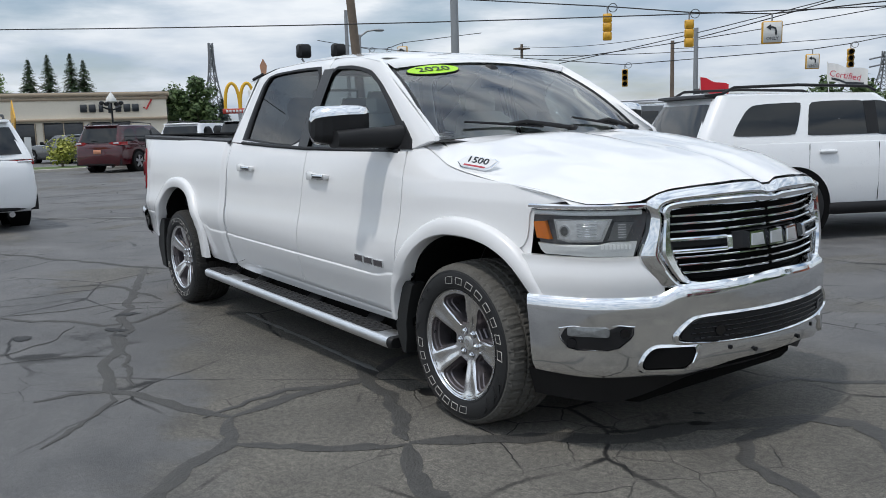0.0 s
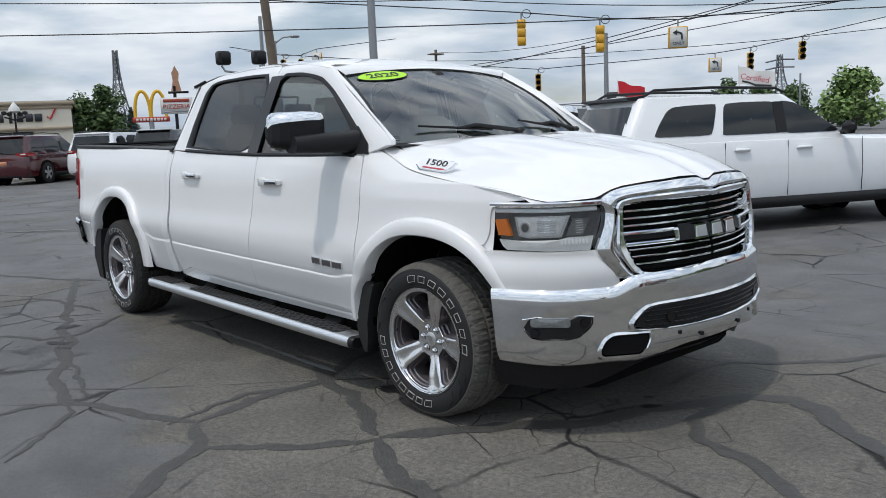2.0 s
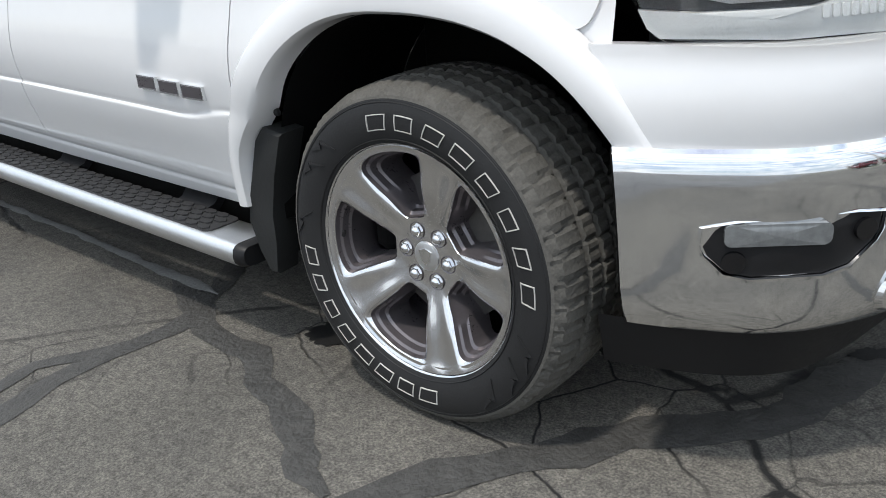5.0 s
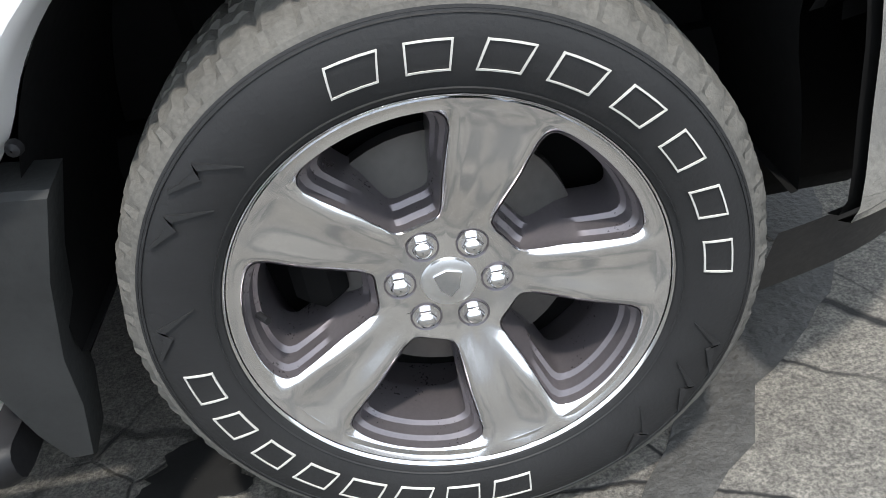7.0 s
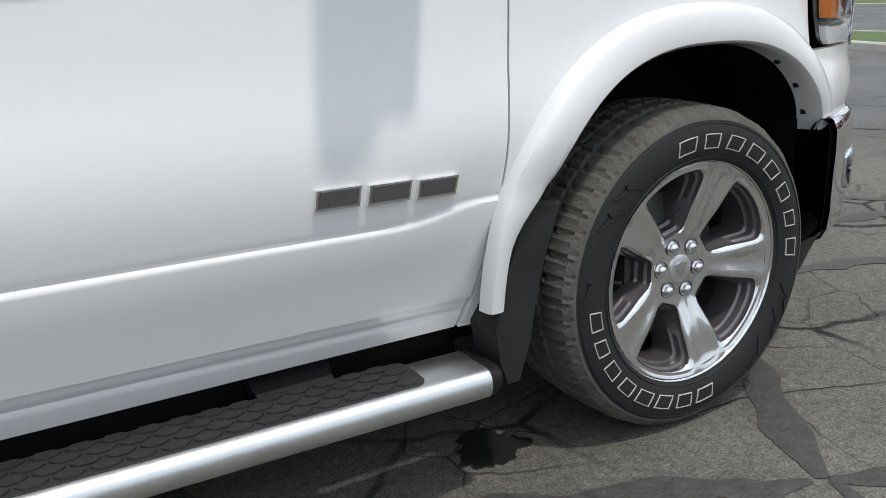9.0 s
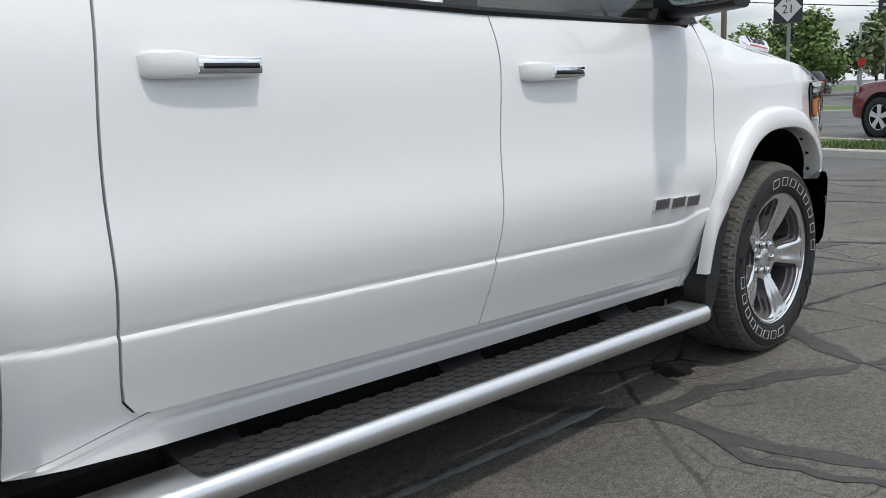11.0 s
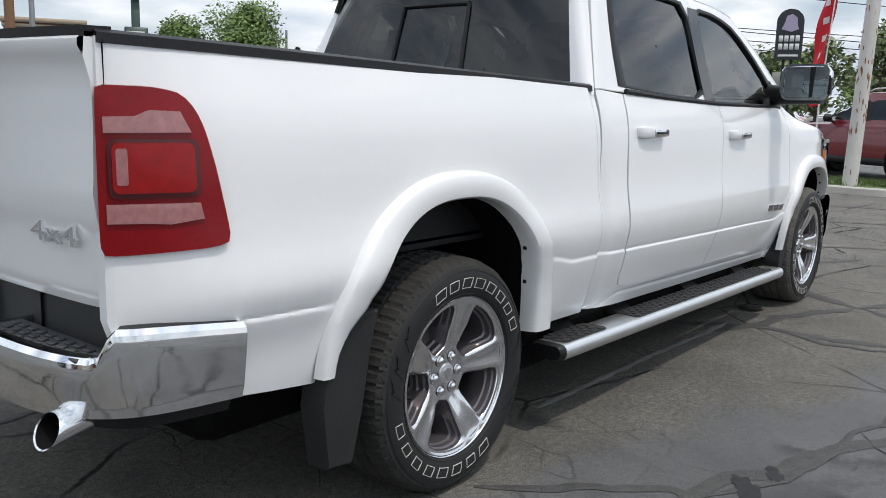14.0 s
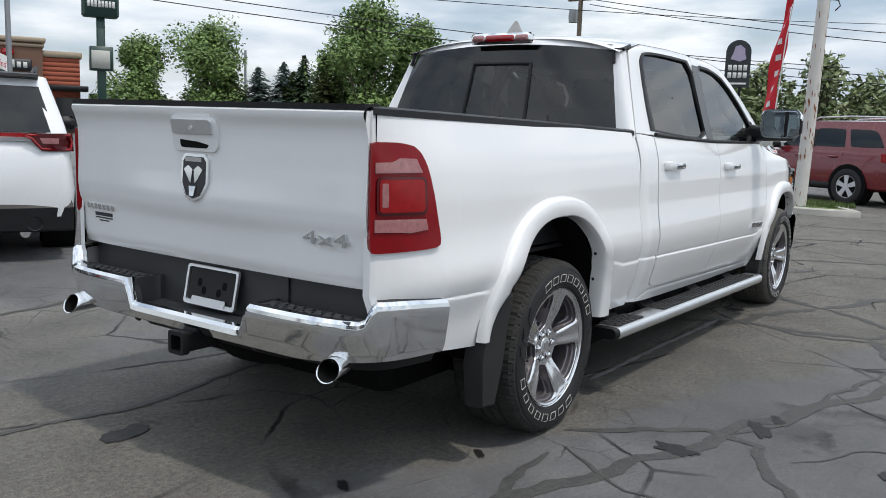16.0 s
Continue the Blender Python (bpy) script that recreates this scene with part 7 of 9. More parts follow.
        part("headlight", Geo().rings([[(x1 - dx, sgn * y, z) for z in (hoodz - 0.22, hoodz - 0.10)] + [(x1 - dx - 0.06, sgn * y, z) for z in (hoodz - 0.10, hoodz - 0.22)] for dx, y in ((0.02, hw * 0.55), (0.05, hw * 0.72), (0.16, hw * 0.90), (0.30, hw * 0.965))], True, True), LENSGREY, v)
        if spec.get("rails"):
            rail = Geo().tube([(rt + 0.12, sgn * hw * 0.66, H - 0.02), (rt + 0.25, sgn * hw * 0.68, H + 0.045), ((rt + ft) / 2, sgn * hw * 0.69, H + 0.06), (ft - 0.15, sgn * hw * 0.68, H + 0.03), (ft - 0.02, sgn * hw * 0.66, H - 0.02)], 0.018, 8)
            part("roof_rail", rail, spec["rails"], v)
    # glass fore and aft, laid a little proud of the cabin
    def end_pane(xb, xt, d, z0, z1, w0, w1):
        def at_(u, w):
            z = z0 + (z1 - z0) * w
            t = (z - belt + 0.06) / (zt - belt + 0.06)
            ww = w0 + (w1 - w0) * w
            y = (2 * u - 1) * ww
            bow = 0.035 * (abs(2 * u - 1) ** 4)
            x = xb + (xt - xb) * (t ** 1.1 if d < 0 else t)
            return (x + d - math.copysign(bow, d), y, z)
        g = Geo().grid(14, 8, at_)
        return g
    part("windscreen", end_pane(cowl, ft, 0.012, belt + 0.0, zt - 0.03, hw * 0.80, hw * 0.68), DARKGLASS, v)
    part("rear_window", end_pane(rb, rt, -0.030, belt + 0.02, zt - 0.09, hw * 0.80, hw * 0.68), DARKGLASS, v)
    part("rear_spoiler", Geo().rings([[(rt + dx, y, z) for dx, z in ((0.12, H - 0.01), (-0.10, H - 0.03), (-0.11, H - 0.055), (0.10, H - 0.09))] for y in np.linspace(-hw * 0.68, hw * 0.68, 9)], True, True), spec.get("spoiler", paint), v)
    part("rear_bumper", Geo().rings([[(x0 + 0.10 - d - 0.06 * (1 - (abs(y) / hw) ** 4), y, z) for d, z in ((0.0, base + 0.02), (0.03, base + 0.04), (0.035, base + 0.22), (0.0, base + 0.26))] for y in np.linspace(-hw * 0.93, hw * 0.93, 17)], True, True), spec.get("bumper", BLACK), v)
    part("plate_blank", Geo().box(x0 - 0.005, 0, belt - 0.32, 0.02, 0.32, 0.16, 0.008), spec.get("plate", LEDGREY), v)
    part("rear_wiper", Geo().tube([(rb - 0.03, 0.0, belt + 0.08), (rb - 0.03, 0.30, belt + 0.11)], 0.012, 6), BLACK, v)
    part("undertray", Geo().box(wb / 2, 0, base + 0.02, wb + 0.9, W * 0.84, 0.10, 0.02), MATTE, v)
    part("exhaust", Geo().tube([(x0 + 0.2, -0.5, base - 0.02), (x0 + 0.02, -0.5, base - 0.03)], 0.045, 10), CHROME, v)
    part("exhaust", Geo().tube([(x0 + 0.2, 0.5, base - 0.02), (x0 + 0.02, 0.5, base - 0.03)], 0.045, 10), CHROME, v)
    part("grille", Geo().box(x1 - 0.03, 0, hoodz - 0.26, 0.05, hw * 1.0, 0.14, 0.02), BLACK, v)
    return v


SUV = dict(wb=3.04, ro=1.18, fo=0.96, w=1.93, h=1.73, belt=1.16, hood=1.08, r=0.385, zb=0.30, cowl=2.02, rear_base=-1.12, rear_top=-0.78, front_top=1.22, mirror=1.86,
           windows=[[(-0.72, 1.23), (-0.66, 1.34), (-0.50, 1.54), (-0.38, 1.575), (0.14, 1.59), (0.17, 1.575), (0.06, 1.24), (0.02, 1.215), (-0.68, 1.215)], [(0.20, 1.215), (0.26, 1.56), (0.30, 1.59), (0.60, 1.60), (0.955, 1.595), (0.965, 1.58), (1.02, 1.215), (1.00, 1.205), (0.22, 1.205)], [(1.10, 1.205), (1.05, 1.59), (1.07, 1.597), (1.22, 1.585), (1.36, 1.53), (1.86, 1.215), (1.82, 1.195), (1.12, 1.195)]],
           seams=(0.18, 1.06, 2.15), handles=(0.42, 1.30), tail=(0.93, 1.10, 0.05), bar=1)
h = (math.cos(radians(58)), math.sin(radians(58)))
spec = dict(SUV, rails=BLACK, spoiler=BLACK, group="white SUVs", tail=(1.0, 1.19, 0.60), racetrack=1, rear_base=-1.14, rear_top=-0.86)
spec.pop("bar")
car("white_suv", "white three-row SUV with black roof rails and dark glass", (-3.13, 6.03), 63, WHITE2, spec)
car("grey_suv", "dark grey SUV with roof rack parked behind a white one", (-7.9, 9.4), 58, GREYCAR, dict(SUV, rails=SILVERW, group="parked SUVs"))
car("grey_suv", "dark grey SUV with roof rack parked behind a white one", (-10.6, 11.2), 58, GREYCAR, dict(SUV, rails=BLACK, group="parked SUVs"))
VAN = dict(SUV, wb=3.09, ro=1.12, fo=0.98, w=2.0, h=1.78, belt=1.10, hood=1.02, zb=0.26, cowl=2.45, rear_base=-1.05, rear_top=-0.78, front_top=1.55, mirror=2.2, cat="minivan",
           windows=[[(-0.72, 1.16), (-0.58, 1.60), (0.05, 1.64), (0.05, 1.14)], [(0.14, 1.14), (0.14, 1.645), (1.10, 1.65), (1.16, 1.12)], [(1.24, 1.12), (1.18, 1.65), (1.55, 1.62), (2.26, 1.12)]], seams=(0.10, 1.20, 2.40), handles=(0.35, 1.42), tail=(1.02, 1.14, 0.45))
car("maroon_minivan", "dark maroon minivan with chrome bumper strip", (-30.5, 5.75), 131, MAROON, dict(VAN, rails=BLACK, plate=mat("orange_plate", (0.5, 0.22, 0.13), 0.6)))
car("white_minivan", "white minivan with black roof rails", (-29.4, 8.4), 131, WHITE2, dict(VAN, rails=BLACK))
car("dark_suv", "dark SUV parked beyond the pickup's bed", (-28.8, 10.5), 131, BLACKCAR, dict(SUV, h=1.82, group="parked SUVs"))
car("white_suv", "white SUV with black lower bumper parked alone", (-12.17, -1.71), 185, WHITE2, dict(SUV, rails=BLACK, tail=(1.02, 1.09, 0.30), group="white SUVs"))
SEDAN = dict(SUV, wb=2.80, ro=1.05, fo=0.95, w=1.84, h=1.45, belt=0.96, hood=0.92, r=0.33, zb=0.22, cowl=1.95, rear_base=-0.62, rear_top=0.05, front_top=1.15, mirror=1.7, cat="sedan",
             windows=[[(0.02, 0.99), (0.22, 1.26), (0.72, 1.31), (0.80, 0.98)], [(0.88, 0.98), (0.80, 1.31), (1.10, 1.29), (1.72, 0.97)]], seams=(0.10, 0.84, 1.85), handles=(0.32, 1.10), tail=(0.72, 0.86, 0.4))
car("grey_sedan", "dark grey sedan parked before a shop", (-43.0, 7.4), 20 + 180, GREYCAR, SEDAN)
car("silver_sedan", "silver sedan parked before a shop", (-41.0, 2.2), 20 + 180, SILVERCAR, SEDAN)
car("silver_sedan", "silver sedan parked at the lot's far edge", (-9.5, 36.5), 5, SILVERCAR, SEDAN)
car("red_suv", "cherry red SUV with bright silver wheels beside the island", (13.2, 0.25), 62, CHERRY, dict(SUV, wb=3.09, h=1.80, belt=1.14, zb=0.32, rails=SILVERW, group="parked SUVs"))
for i, (x, y) in enumerate(((52.0, 21.0), (54.0, 24.5), (55.0, 11.0))):
    car("black_suv", "black SUV parked far off under trees", (x, y), 100, BLACKCAR if i < 2 else WHITE2, dict(SUV, group="far SUVs"))

# ---- street furniture ----
STEEL = mat("galvanised_steel", (0.30, 0.31, 0.32), 0.5, 0.7, var=0.15, scale=4)
WOODP = mat("weathered_pole_wood", (0.16, 0.125, 0.095), 0.9, var=0.3, scale=3, bump=0.5, bscale=30)
YELLOW = mat("signal_yellow", (0.62, 0.33, 0.02), 0.45, var=0.12, scale=8)
SIGNW = mat("sign_white", (0.62, 0.62, 0.60), 0.55, var=0.06)
WIRE = mat("cable_black", (0.015, 0.015, 0.016), 0.7)
RUSTW = mat("rusty_white_paint", (0.56, 0.54, 0.50), 0.6, var=0.12, scale=4, bump=0.2, bscale=30)
RUST = mat("rust_patch", (0.25, 0.10, 0.04), 0.9, var=0.35, scale=20, bump=0.4, bscale=60)


def pole(name, label, x, y, h, r, m, lean=(0, 0), base=None, group="poles"):
    p = thing(name, label, "pole", group, at=(x, y, 0))
    part("shaft", Geo().tube([(0, 0, -0.02), (lean[0] * 0.5, lean[1] * 0.5, h / 2), (lean[0], lean[1], h)], [r, r * 0.9, r * 0.78], 12), m, p)
    return p


# the lamp post on the island, flaking paint over rust
p = pole("lamp_post", "tall white lamp post with rusty flaking paint on the island", 9.44, 0.97, 7.0, 0.125, RUSTW, (0.35, -0.10), group="lamp posts")
rnd = random.Random(5)
for _ in range(46):
    z = rnd.uniform(0.2, 4.2) if rnd.random() < 0.5 else rnd.uniform(1.0, 2.2)
    a = rnd.uniform(2.2, 4.6)
    f = z / 7.0
    rr = 0.125 * (1 - 0.22 * f) + 0.0015
    cx, cy = 0.35 * f, -0.10 * f
    w, hh = rnd.uniform(0.08, 0.30), rnd.uniform(0.03, 0.14)
    g = Geo().grid(4, 3, lambda u, v: (cx + rr * math.cos(a + w * (u - 0.5) * (1 - 0.6 * abs(2 * v - 1))), cy + rr * math.sin(a + w * (u - 0.5) * (1 - 0.6 * abs(2 * v - 1))), z + hh * (v - 0.5)))
    part("rust_spot", g, RUST, p)
part("cable_hook", Geo().tube([(0.19, -0.16, 3.86), (0.19, -0.30, 3.84), (0.19, -0.34, 3.74), (0.19, -0.26, 3.66)], 0.012, 6), BLACK, p)

# feather banner
ban = thing("feather_banner", "tall red and white feather banner on a thin pole", "banner", at=(8.05, 1.22, 0))
part("banner_pole", Geo().tube([(0, 0, 0), (0.02, -0.01, 1.6), (0.08, -0.08, 3.0), (0.18, -0.20, 4.3)], [0.014, 0.013, 0.010, 0.006], 8), SIGNW, ban)
def cloth(u, v):
    z = 1.45 + 2.75 * v
    b = Vector((0.02 + 0.16 * v ** 1.5, -0.01 - 0.19 * v ** 1.5, z))
    w = 0.30 * (1 - 0.75 * v ** 2) * (0.55 + 0.45 * smoothstep(0, 0.2, v))
    return b + Vector((0.25, 0.6, -0.25)).normalized() * w * u + Vector((0.04, -0.02, 0)) * math.sin(5 * v * 3 + 4 * u)
BRED = mat("banner_red", (0.55, 0.012, 0.025), 0.7, var=0.08)
part("banner_cloth", Geo().grid(8, 40, cloth), BRED, ban)
for k in range(9):
    v0 = 0.08 + 0.095 * k
    part("print_bar", Geo().grid(2, 3, lambda u, v: cloth(0.36 + 0.30 * u, v0 + 0.035 * v) + Vector((-0.008, -0.004, 0))), SIGNW, ban)

# route sign: EAST over M 21
sg = thing("route_sign", "white route sign with a black diamond panel on a steel post", "road sign", at=(10.5, 3.75, 0))
part("post", Geo().tube([(0.02, 0, 0), (0.02, 0, 2.9)], 0.03, 8), STEEL, sg)
fm = frame_from((-0.03, 0, 2.66), (0.10, -0.38, 0), (0, 0, 1))
def on_sign(m):
    return lambda a, b, d: tuple(m @ Vector((a, b, d)))
part("direction_panel", Geo().prism(rrect(-0.21, 0.21, -0.11, 0.11, 0.02, 3), on_sign(fm), 0, 0.012), SIGNW, sg)
letters("direction_word", "EAST", 0.155, DARKINK, fm @ Matrix.Translation((0, 0, 0.014)), sg, 0.002)
fm2 = frame_from((-0.03, 0, 2.28), (0.10, -0.38, 0), (0, 0, 1))
part("route_panel", Geo().prism(rrect(-0.22, 0.22, -0.24, 0.24, 0.02, 3), on_sign(fm2), 0, 0.012), DARKINK, sg)
part("route_diamond", Geo().prism([(0, -0.22), (0.21, 0), (0, 0.22), (-0.21, 0)], on_sign(fm2), 0.010, 0.016), SIGNW, sg)
letters("route_letter", "M", 0.10, DARKINK, fm2 @ Matrix.Translation((0, 0.11, 0.018)), sg, 0.002)
letters("route_number", "21", 0.19, DARKINK, fm2 @ Matrix.Translation((0, -0.03, 0.018)), sg, 0.002)


# traffic signals hung on span wires
def signal(name_at, rz, facing):
    s = thing("traffic_signal", "yellow three-lamp traffic signal hanging on a span wire", "traffic signal", "traffic signals", at=name_at, rz=rz)
    for k in range(3):
        z = -0.18 - 0.355 * k
        sec = part("lamp_housing", Geo().box(0, 0, z, 0.24, 0.36, 0.345, 0.04), YELLOW, s)
        part("lens", Geo().lathe([(0.001, 0.0), (0.13, 0.0), (0.14, 0.02)], 18, (facing * 0.125, 0, z), "x", -facing), MATTE if facing > 0 else YELLOW, sec)
        part("visor", Geo().lathe([(0.155, 0.0), (0.15, 0.20)], 18, (facing * 0.12, 0, z + 0.01), "x", facing), BLACK if facing > 0 else YELLOW, sec)
    part("hanger", Geo().tube([(0, 0, 0), (0, 0, 0.30)], 0.03, 8), STEEL, s)
    part("cable_loop", Geo().tube([(0, 0.22 + 0.17 * math.cos(a), 0.22 + 0.17 * math.sin(a)) for a in (2 * math.pi * k / 20 for k in range(21))], 0.015, 5), WIRE, s)
    return s


def lamp_box(at_, rz):
    s = thing("turn_sign", "lit yellow box sign with a left-turn arrow", "road sign", "turn signs", at=at_, rz=rz)
    part("case", Geo().box(0, 0, -0.42, 0.30, 0.74, 0.84, 0.04), YELLOW, s)
    for sd in (1, -1):
        f = part("face", Geo().box(sd * 0.152, 0, -0.42, 0.012, 0.66, 0.76, 0.004), SIGNW, s)
        m = frame_from((sd * 0.162, 0, -0.42), (0, sd, 0), (0, 0, 1))
        part("arrow_stem", Geo().tube([m @ Vector(q) for q in ((0.13, -0.10, 0), (0.13, 0.06, 0), (0.10, 0.15, 0), (0.0, 0.19, 0), (-0.08, 0.19, 0))], 0.035, 6), DARKINK, f)
        part("arrow_head", Geo().prism([(-0.06, 0.30), (-0.06, 0.08), (-0.22, 0.19)], on_sign(m), 0.0, 0.012), DARKINK, f)
        letters("word", "ONLY", 0.17, DARKINK, m @ Matrix.Translation((0, -0.24, 0.004)), f, 0.002)
    part("hanger", Geo().tube([(0, 0, 0), (0, 0, 0.30)], 0.03, 8), STEEL, s)
    return s


VIEW = 132
for x, y, z in ((-21.33, 23.03, 5.71), (-18.79, 24.98, 5.28)):
    signal((x, y, z), VIEW - 180, -1)
lamp_box((-16.23, 26.67, 5.01), VIEW - 180)
for x, y, z in ((-32.99, 37.16, 4.49), (-22.82, 44.69, 5.08), (-20.31, 46.05, 5.54), (-52.5, 30.8, 6.9), (-51.8, 31.9, 6.9)):
    signal((x, y, z), VIEW - 180, 1)
for x, y, z in ((-24.39, 43.42, 4.86), (-51.0, 32.8, 7.3)):
    lamp_box((x, y, z), VIEW - 180)


def span(points):
    """A span wire that carries hanging signals; it passes just through their hangers."""
    pts = [Vector(p) for p in points]
    tagged(part("span_wire", Geo().tube(pts, 0.025, 5), WIRE), "black span wire carrying traffic signals", "wire", "overhead wires")


span([(-30.0, 16.0, 7.2), (-21.33, 23.03, 5.99), (-18.79, 24.98, 5.56), (-16.23, 26.67, 5.29), (-8.0, 33.5, 5.9)])
span([(-45.0, 28.0, 6.4), (-32.99, 37.16, 4.77), (-24.39, 43.42, 5.14), (-22.82, 44.69, 5.36), (-20.31, 46.05, 5.82), (-8.0, 54.0, 8.4)])
span([(-54.5, 27.5, 7.9), (-52.5, 30.8, 7.18), (-51.8, 31.9, 7.18), (-51.0, 32.8, 7.58), (-48.0, 38.0, 8.2)])

# utility poles
pole("utility_pole", "leaning grey wooden utility pole", -26.9, 14.8, 9.0, 0.20, WOODP, (0.05, -0.75), group="utility poles")
pole("steel_pole", "thin steel pole behind the pickup", -31.3, 16.6, 6.7, 0.10, STEEL, group="steel poles")
sp = pole("strain_pole", "tall dark steel strain pole", -20.5, 14.6, 11.0, 0.15, STEEL, group="steel poles")
pole("strain_pole", "tall dark steel strain pole", -27.0, 36.2, 6.3, 0.15, STEEL, group="steel poles")
pole("utility_pole", "grey wooden utility pole", -31.1, 39.3, 6.1, 0.14, WOODP, group="utility poles")
up = pole("utility_pole", "wooden utility pole with crossarm far off", -56.5, 49.6, 8.5, 0.16, WOODP, group="utility poles")
part("crossarm", Geo().box(0, 0, 8.1, 0.9, 1.3, 0.12, 0.02, rz=radians(0)), WOODP, up)
st = pole("street_lamp", "street lamp with a long arm", -31.0, 17.1, 5.6, 0.08, STEEL, group="street lamps")
part("lamp_arm", Geo().tube([(0, 0, 5.5), (0.2, 0.3, 5.75), (0.45, 0.65, 5.8)], 0.04, 8), STEEL, st)
part("lamp_head", Geo().box(0.5, 0.75, 5.78, 0.3, 0.4, 0.1, 0.04), STEEL, st)
pole("street_lamp", "street lamp with a flat head", -26.8, 59.6, 4.3, 0.09, STEEL, group="street lamps")
fl = pole("floodlight_pole", "pole with two box floodlights", -14.3, 6.0, 2.85, 0.07, STEEL, group="steel poles")
part("bracket", Geo().tube([(-0.15, -0.35, 3.0), (-0.1, -0.3, 2.88), (0, 0, 2.84), (0.2, 0.42, 2.88), (0.2, 0.42, 3.0)], 0.025, 6), STEEL, fl)
for dx, dy in ((-0.15, -0.30), (0.2, 0.40)):
    part("floodlight", Geo().box(dx, dy, 3.17, 0.24, 0.30, 0.30, 0.04), BLACK, fl)
pole("steel_pole", "bare steel pole among trees", 39.2, 49.7, 6.7, 0.12, STEEL, group="steel poles")
tp = pole("utility_pole", "wooden utility pole with a transformer", 55.3, 28.8, 12.5, 0.22, WOODP, group="utility poles")
part("transformer", Geo().lathe([(0.02, 0.0), (0.35, 0.02), (0.38, 0.5), (0.35, 1.0), (0.02, 1.02)], 16, (0.4, 0.8, 9.9), "z"), STEEL, tp)
part("crossarm", Geo().box(0, 0, 11.6, 0.3, 2.2, 0.15, 0.02), WOODP, tp)
pole("utility_pole", "brown wooden utility pole beside the restaurant", 6.4, 24.5, 9.0, 0.16, mat("brown_pole", (0.20, 0.11, 0.06), 0.85, var=0.2), group="utility poles")
pole("steel_pole", "dark steel pole beside the restaurant", 6.95, 24.2, 9.0, 0.09, STEEL, group="steel poles")
for x, y, h in ((62, 17.5, 5.2), (66, 19.5, 4.5), (60, 21, 5.0), (70, 14, 5)):
    lp = pole("street_lamp", "white street lamp before the trees", x, y, h, 0.10, SIGNW, group="street lamps")
    part("lamp_head", Geo().box(0.0, -0.4, h - 0.05, 0.3, 0.9, 0.14, 0.04), SIGNW, lp)
stp = pole("stop_sign_post", "small red stop sign on a post", 42.3, 14.3, 1.7, 0.05, STEEL, group="sign posts")
part("octagon", Geo().prism([(0.22 * math.cos(math.radians(22.5 + 45 * k)), 0.22 * math.sin(math.radians(22.5 + 45 * k))) for k in range(8)], lambda a, b, d: (d, a, 1.95 + b), -0.06, -0.03), mat("sign_red", (0.45, 0.02, 0.02), 0.6), stp)
bk = pole("blank_sign", "blank grey sign board on posts", 34.0, 9.9, 2.3, 0.05, STEEL, group="sign posts")
part("board", Geo().box(0, 0, 2.7, 0.05, 1.0, 0.85, 0.02), mat("sign_back", (0.25, 0.25, 0.22), 0.6), bk)
part("post", Geo().tube([(0, 0.4, 0), (0, 0.4, 2.4)], 0.05, 6), STEEL, bk)


# overhead wires
def wire(a, b, sag, r=0.018):
    a, b = Vector(a), Vector(b)
    pts = [a.lerp(b, k / 14) - Vector((0, 0, sag * 4 * (k / 14) * (1 - k / 14))) for k in range(15)]
    tagged(part("overhead_wire", Geo().tube(pts, r, 5), WIRE), "thin black overhead wire", "wire", "overhead wires")


for a, b, s, r in (
    ((-60, -20, 9.6), (-5, 38, 6.6), 0.8, 0.03), ((-60, -20, 9.4), (-4, 39, 6.0), 0.8, 0.02), ((-50, -14, 6.6), (-8.5, 32, 5.2), 0.5, 0.022),
    ((-27, 14.3, 8.6), (-33, -12, 11.5), 0.4, 0.02), ((-20.5, 14.6, 10.8), (-2.0, 36.0, 8.0), 0.5, 0.025), ((-24, 20.6, 6.75), (-8.0, 33.0, 5.6), 0.35, 0.02),
    ((-26.9, 14.1, 7.6), (-8.0, 31.0, 6.3), 0.4, 0.022), ((-36, 34.5, 5.25), (-12, 50, 8.6), 0.3, 0.025), ((-36, 34.5, 5.0), (-6, 40, 9.5), 0.4, 0.025),
    ((-27, 36.2, 6.2), (-56.5, 49.6, 8.3), 0.4, 0.02), ((-31.1, 39.3, 5.9), (-6, 44, 11.0), 0.4, 0.03), ((-54, 28.5, 7.6), (-30, 40, 5.4), 0.5, 0.02), ((-31, 39, 5.6), (-4, 47, 6.2), 0.4, 0.02),
    ((9, 34.0, 6.9), (48, 0, 4.2), 0.6, 0.022), ((11, 33, 7.2), (46, 7.0, 5.4), 0.5, 0.022), ((14, 31.5, 7.4), (62, 3, 9.4), 0.5, 0.02),
    ((55, 29, 8.2), (56, -12, 4.2), 0.5, 0.03), ((55, 29, 7.0), (56, -12, 3.2), 0.5, 0.035), ((55.3, 28, 11.6), (60, -10, 7.2), 0.6, 0.03), ((55.3, 28, 11.2), (60, -10, 6.4), 0.6, 0.03)):
    wire(a, b, s, r)

